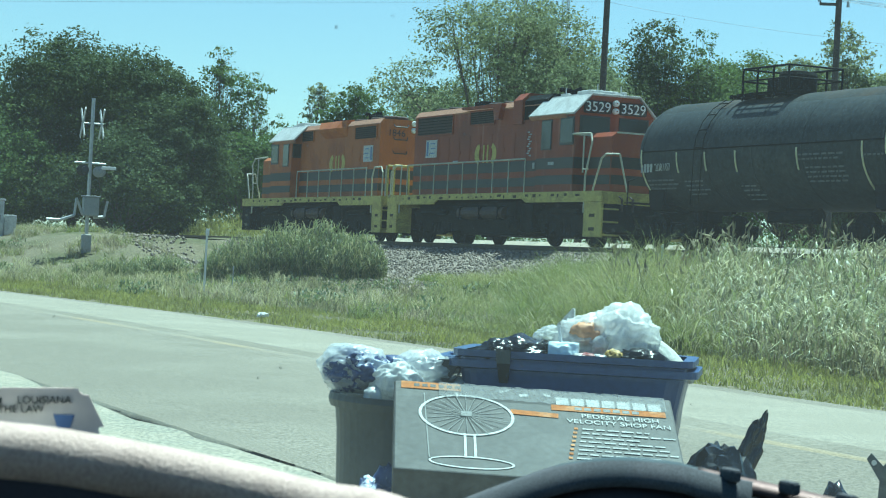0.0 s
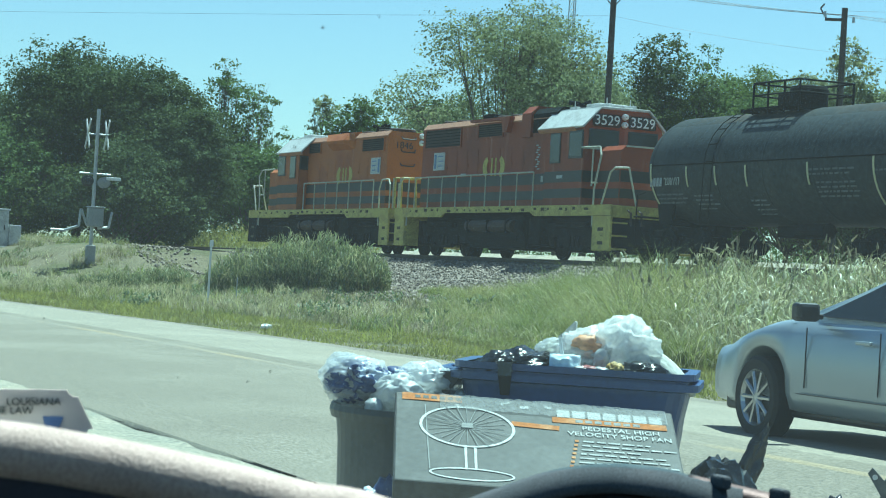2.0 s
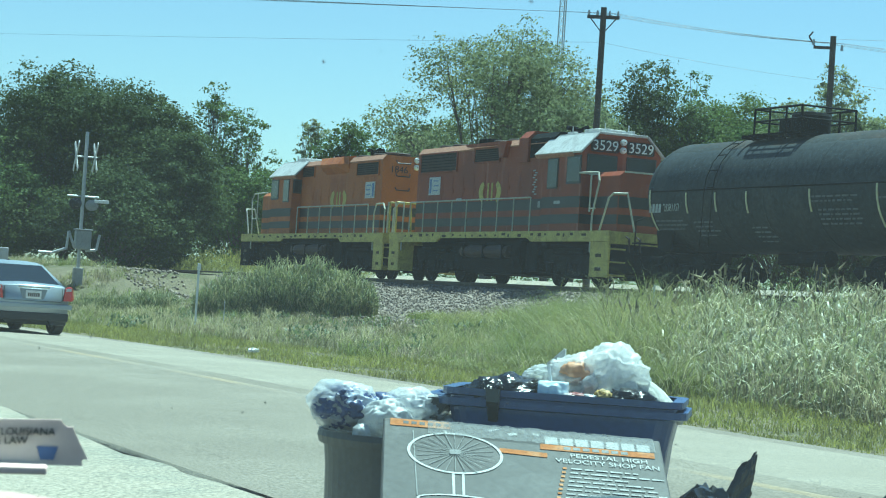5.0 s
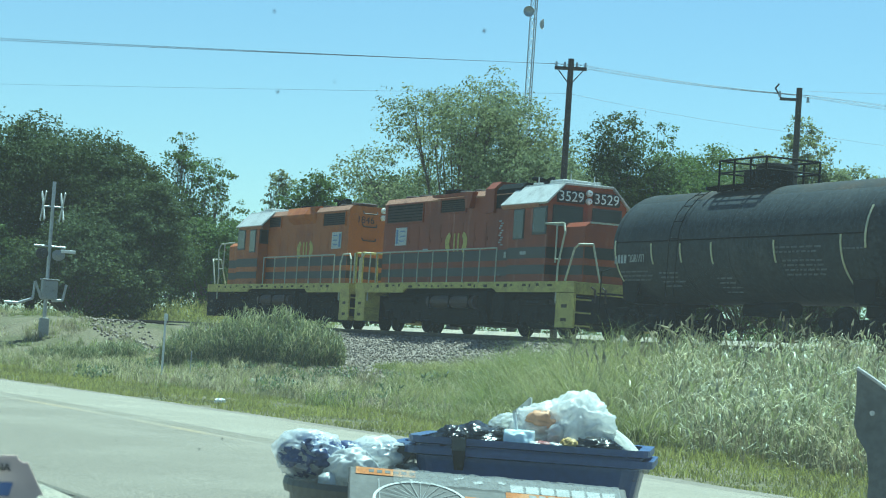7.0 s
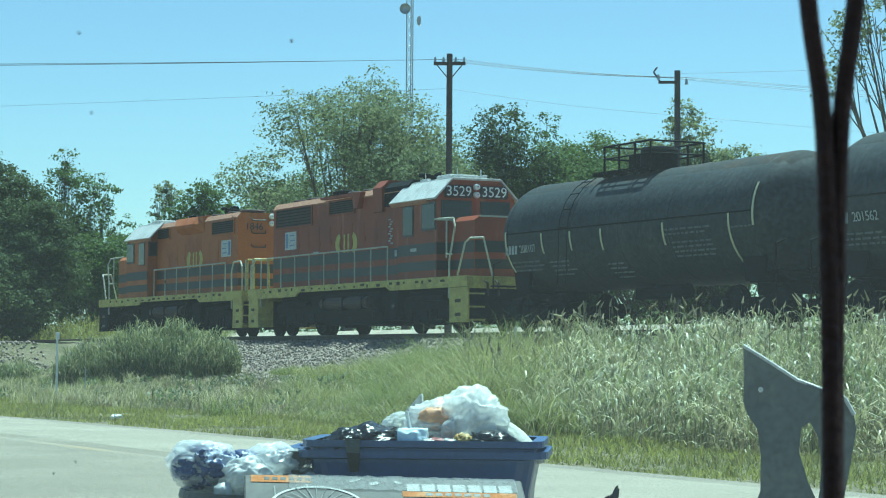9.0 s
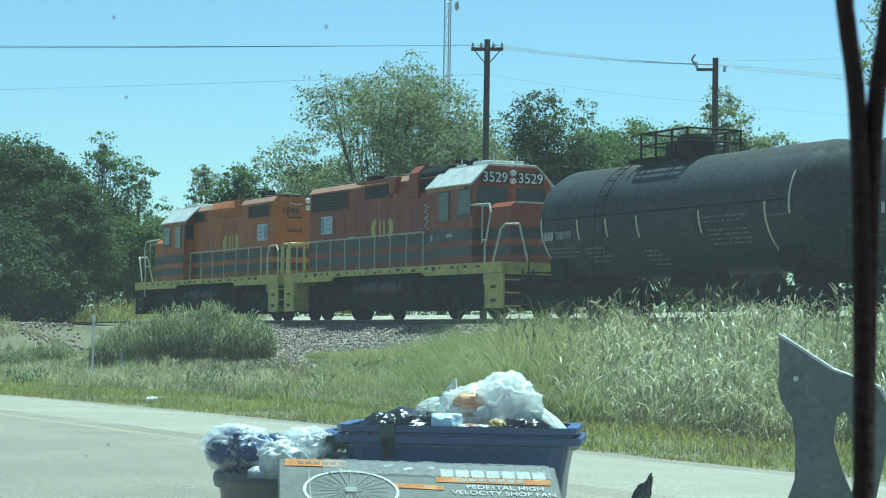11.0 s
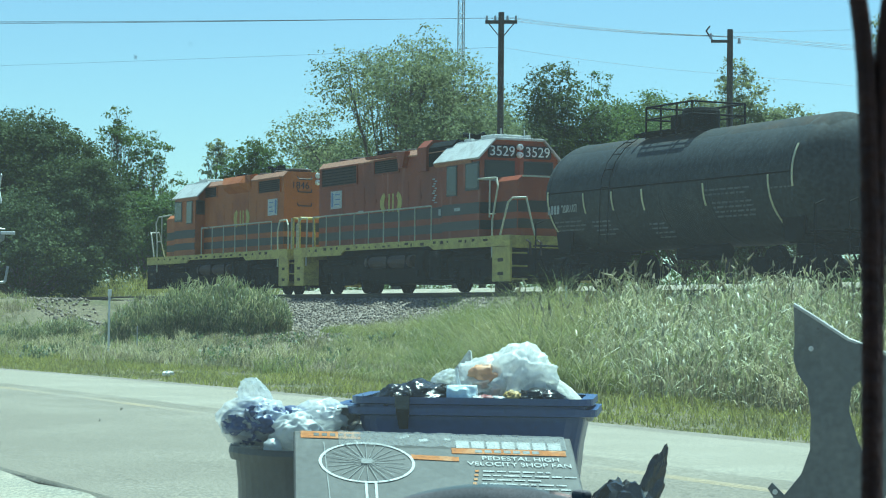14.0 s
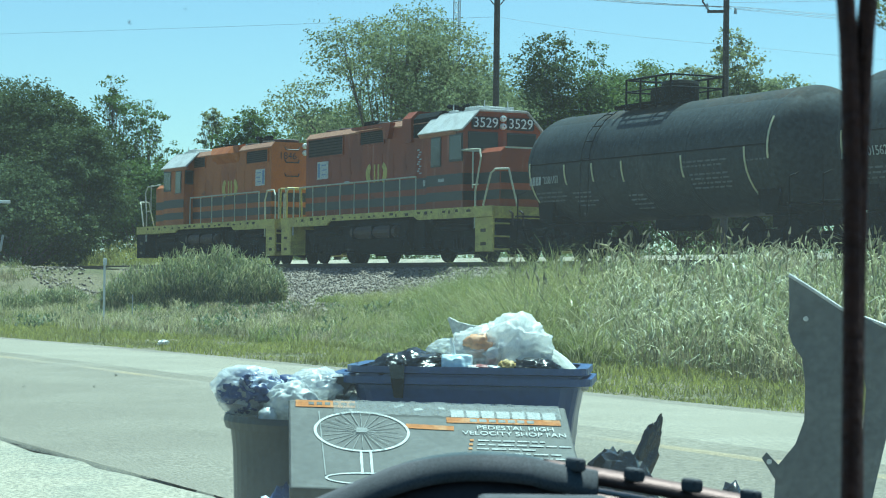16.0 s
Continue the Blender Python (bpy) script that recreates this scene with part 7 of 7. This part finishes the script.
def cabin_of_viewer():
    root = thing("dashboard", Matrix.Identity(4), "dashboard of the parked vehicle, pale grained top over black", "dashboard")
    global WHEEL_RIM
    WHEEL_RIM = thing("steering_wheel", Matrix.Identity(4), "steering wheel with a worn pale grained rim", "steering wheel")
    line = smooth_line([(-0.12, 0.85, 0.985), (-0.05, 0.84, 1.012), (0.07, 0.815, 1.029), (0.142, 0.789, 1.029), (0.181, 0.78, 1.025), (0.22, 0.768, 1.019), (0.25, 0.757, 1.013), (0.281, 0.745, 1.008), (0.33, 0.72, 0.985), (0.37, 0.70, 0.93), (0.38, 0.69, 0.86)], 60)
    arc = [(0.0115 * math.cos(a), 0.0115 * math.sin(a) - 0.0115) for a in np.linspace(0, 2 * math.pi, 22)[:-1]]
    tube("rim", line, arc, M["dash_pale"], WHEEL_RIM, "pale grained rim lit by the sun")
    # dark strip colours in the shade on the lower side of the rim
    tube("rim_underside", line, [(-0.0095, -0.0195), (0.0, -0.017), (0.012, -0.02), (0.014, -0.075), (-0.006, -0.075)], M["dash_dark"], WHEEL_RIM, "dark strip for the shade under the rim")
    bm = bmesh.new()
    hub = Vector((0.13, 0.82, 0.86))
    lathe(bm, [(0.002, -0.02), (0.06, -0.015), (0.075, 0.0), (0.06, 0.03), (0.002, 0.03)], 24, "y")
    bmesh.ops.translate(bm, vec=hub, verts=bm.verts[:])
    part("hub", bm, M["dash_dark"], WHEEL_RIM)
    for k in (8, 52):
        bm = bmesh.new()
        bars(bm, [hub, line[k] + Vector((0, 0, -0.019))], 0.012, 8)
        part("spoke", bm, M["dash_dark"], WHEEL_RIM)
    line = smooth_line([(0.40, 1.30, 0.885), (0.46, 1.26, 0.93), (0.501, 1.235, 0.946), (0.538, 1.221, 0.963), (0.568, 1.208, 0.976), (0.598, 1.193, 0.982), (0.628, 1.177, 0.981), (0.645, 1.168, 0.977), (0.70, 1.135, 0.967), (0.76, 1.10, 0.955), (0.84, 1.05, 0.935)], 60)
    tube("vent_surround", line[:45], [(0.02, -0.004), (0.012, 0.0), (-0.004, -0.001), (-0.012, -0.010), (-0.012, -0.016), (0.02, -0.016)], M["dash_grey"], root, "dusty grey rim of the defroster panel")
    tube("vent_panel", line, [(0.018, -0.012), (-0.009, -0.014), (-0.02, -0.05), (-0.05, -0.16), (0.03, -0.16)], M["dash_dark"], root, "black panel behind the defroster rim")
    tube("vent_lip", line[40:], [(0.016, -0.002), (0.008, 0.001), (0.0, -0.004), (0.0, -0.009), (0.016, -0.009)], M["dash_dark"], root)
    for k in range(43, 60, 3):
        p = line[k]
        bm = bmesh.new()
        box(bm, (p.x - 0.004, p.y - 0.002, p.z + 0.002), (0.007, 0.016, 0.008), 0.002)
        part("vent_clip", bm, M["dash_grey"], root)
    # flat top of the dashboard out to the glass, and a small black box in front of the rim
    bm = bmesh.new()
    fw = Vector((0.40, 0.917, 0)).normalized()
    rt = Vector((fw.y, -fw.x, 0))
    q = [fw * a + rt * b + Vector((0, 0, z)) for a, b, z in ((0.80, -0.75, 0.90), (0.80, 0.75, 0.86), (1.55, 0.75, 0.86), (1.55, -0.75, 0.90))]
    loft(bm, [q, [p - Vector((0, 0, 0.12)) for p in q]])
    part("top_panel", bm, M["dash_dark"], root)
    bm = bmesh.new()
    box(bm, (0.602, 1.10, 0.9585), (0.075, 0.03, 0.012), 0.004, Matrix.Rotation(-0.42, 4, "Z"))
    part("small_cover", bm, M["dash_grey"], root)
    # printed card lying against the glass
    tl, tr, br, bl = Vector((0.190, 1.187, 1.013)), Vector((0.265, 1.171, 1.0175)), Vector((0.277, 1.167, 0.994)), Vector((0.190, 1.186, 0.990))
    card = thing("dash_card", Matrix.Identity(4), "pale printed card propped on the dashboard", "card")
    ux = (br - bl).normalized()
    uz = Vector((0, 0, 1))
    m = Matrix((ux, uz, ux.cross(uz))).transposed().to_4x4()
    m.translation = (tl + tr + br + bl) / 4
    card.matrix_basis = m
    inv = m.inverted()
    bm = bmesh.new()
    pts = [inv @ p for p in (tl, tr, br, bl)]
    loft(bm, [[Vector((p.x, p.y, -0.001)) for p in pts], [Vector((p.x, p.y, 0.001)) for p in pts]])
    bmesh.ops.bevel(bm, geom=[e for e in bm.edges if abs(e.verts[0].co.z - e.verts[1].co.z) > 0.001], offset=0.004, segments=3, affect="EDGES")
    part("card", bm, M["paper"], card)
    bm = bmesh.new()
    box(bm, (-0.03, -0.013, 0.0), (0.11, 0.004, 0.05), 0.001)
    part("foot", bm, M["paper"], card)
    words("LOUISIANA", 0.0056, M["ink"], card, pose(0.014, 0.0055, 0.0018, 0, 0, 1.5), "lettering", 0.0003)
    words("THE LAW", 0.0056, M["ink"], card, pose(0.002, 0.0005, 0.0018, 0, 0, 1.5), "lettering", 0.0003)
    bm = bmesh.new()
    box(bm, (-0.021, 0.0048, 0.0018), (0.026, 0.0034, 0.0006))
    box(bm, (-0.026, -0.0002, 0.0018), (0.022, 0.0034, 0.0006))
    part("text_bar", bm, M["ink"], card)
    bm = bmesh.new()
    slab(bm, [(0.019, -0.002), (0.030, -0.002), (0.028, -0.009), (0.021, -0.009)], "z", 0.001, 0.0018)
    part("picture", bm, M["blue"], card, "small blue basin picture")
    # cord from the mirror
    global CORD
    CORD = thing("hanging_cord", pose(0.400, 0.513, 1.30), "dark brown doubled cord hanging before the glass", "cord")
    a = Vector((0.9, -0.44, 0))
    for k, name in ((-1, "strand"), (1, "strand")):
        line = [Vector((0, 0, 0)) + a * (0.0125 * k if k > 0 else -0.0125), a * 0.0075 * k + Vector((0, 0, -0.10)), a * 0.0026 * k + Vector((0, 0.001 * k, -0.152)), a * 0.0016 * k + Vector((0, 0.002 * k, -0.26)), a * 0.0022 * k + Vector((0, 0, -0.36))]
        bm = bmesh.new()
        pts = smooth_line(line, 24)
        loft(bm, [[p + Vector((0.0027 * math.cos(q), 0.0027 * math.sin(q), 0)) for q in np.linspace(0, 2 * math.pi, 11)[:-1]] for p in pts])
        part(name, bm, M["cord"], CORD)
    # windscreen, roof and pillars close the cabin
    shell = thing("vehicle_shell", pose(0, 0, 0, 0, 0, -math.degrees(math.atan2(fw.x, fw.y))), "roof, glass and sides of the parked vehicle", "vehicle")
    bm = bmesh.new()
    q = [(-0.72, 1.56, 0.885), (0.72, 1.56, 0.885), (0.62, 0.32, 1.40), (-0.62, 0.32, 1.40)]
    loft(bm, [[Vector(p) for p in q], [Vector(p) + Vector((0, 0.002, 0.005)) for p in q]])
    ws = part("windscreen", bm, M["windscreen"], shell, "dusty tinted windscreen")
    ws.visible_shadow = False
    rng = random.Random(8)
    bm = bmesh.new()
    for i in range(90):
        u, t = rng.uniform(-0.35, 0.35), rng.uniform(0.25, 0.8)
        p = Vector((u, 1.56 - 1.24 * t, 0.885 + 0.515 * t + 0.006))
        bmesh.ops.create_icosphere(bm, subdivisions=1, radius=rng.uniform(0.0002, 0.0007), matrix=Matrix.Translation(p))
    sp = part("dust_specks", bm, M["dash_dark"], ws)
    sp["kind"] = "stuff"
    # roof, walls and floor are out of view, added to shade the cabin
    bm = bmesh.new()
    box(bm, (0, -0.75, 1.43), (1.3, 2.1, 0.06), 0.02)
    part("roof", bm, M["dash_grey"], shell)
    bm = bmesh.new()
    box(bm, (0, -1.85, 0.95), (1.5, 0.06, 1.1), 0.02)
    part("rear_wall", bm, M["dash_dark"], shell)
    bm = bmesh.new()
    box(bm, (0, -0.5, 0.28), (1.5, 2.7, 0.06), 0.02)
    part("floor", bm, M["dash_dark"], shell)
    for s in (-1, 1):
        bm = bmesh.new()
        box(bm, (s * 0.74, -0.2, 0.58), (0.06, 3.3, 0.6), 0.02)
        part("side_door", bm, M["dash_dark"], shell)
        bm = bmesh.new()
        rod(bm, (s * 0.73, 1.55, 0.88), (s * 0.645, 0.30, 1.42), 0.03, 8)
        part("pillar", bm, M["dash_dark"], shell)


build_lines()
crossing_signal()
marker_posts()
wheelie_cart()
cart_load()
grey_can()
fan_box()
loose_fender()
black_film()
CAR = sedan()
cabin_of_viewer()


# ---- what moves ----
def motions():
    shift = ((0.0, 0.84), (0.5, 0.80), (1.0, 0.70), (1.5, 0.63), (2.0, 0.55), (2.5, 0.38), (3.0, 0.18), (3.5, -0.02), (4.0, -0.10), (4.2, -0.11), (6.3, -0.04), (7.0, 0.0), (8.0, -0.05), (9.0, -0.08), (11.5, -0.04), (12.0, 0.0), (12.5, 0.08), (13.0, 0.16), (13.5, 0.28), (14.0, 0.44), (14.5, 0.62), (15.0, 0.75), (15.5, 0.95), (16.0, 1.28))
    for ob, y, turn in TRAIN:
        walk(ob, [(t, pose(TRACK_X, y + d, RAIL_Z, 0, 0, turn)) for t, d in shift])
    car = []
    for t, y in ((0.0, -13.0), (1.0, -0.3), (1.5, 6.0), (2.0, 12.35), (2.5, 18.95), (3.0, 25.2), (3.5, 30.8), (4.2, 36.5), (5.0, 42.5), (6.3, 51.0), (8.0, 60.0), (11.0, 76.0), (16.0, 100.0)):
        y *= 0.95
        car.append((t, pose(9.3 + bend(y), y, 0.03, 0, 0, math.degrees(math.atan2(-(bend(y + 1) - bend(y - 1)), 2)))))
    walk(CAR, car)
    at = pose(2.765, 7.0, 0.645, 0, 0, -26) @ Matrix.Translation((-0.12, -0.04, 0.09))
    walk(BAG_FLAP, [(t, at @ pose(0, 0, 0, 0, a, 0)) for t, a in ((0.0, -75), (2.0, -70), (2.4, -55), (2.7, -20), (3.0, 0), (3.2, -72), (4.0, -70), (6.3, -80), (9.0, -75), (12.5, -80), (13.8, -40), (14.3, -12), (15.0, -5), (15.4, -55), (16.0, -80))])
    at = pose(3.36, 6.86, RIM - 0.025, 0, 0, -31) @ Matrix.Translation((-0.07, 0.07, 0.125))
    walk(CUSHION_FLAP, [(t, at @ pose(0, 0, 0, 0, a, 0)) for t, a in ((0.0, 60), (6.3, 65), (9.0, 60), (12.0, 55), (14.8, 55), (15.2, 5), (15.6, 0), (16.0, 0))])
    walk(WHEEL_RIM, [(t, pose(0, 0, z)) for t, z in ((0.0, 0.0), (4.2, 0.0), (6.3, -0.045), (11.3, -0.06), (16.0, -0.085))])
    walk(CORD, [(t, pose(0.400 + dx * 0.9, 0.513 - dx * 0.44, 1.30)) for t, dx in ((0.0, -0.004), (8.5, -0.004), (9.0, -0.004), (11.5, -0.004), (14.5, -0.004), (16.0, -0.0075))])


motions()
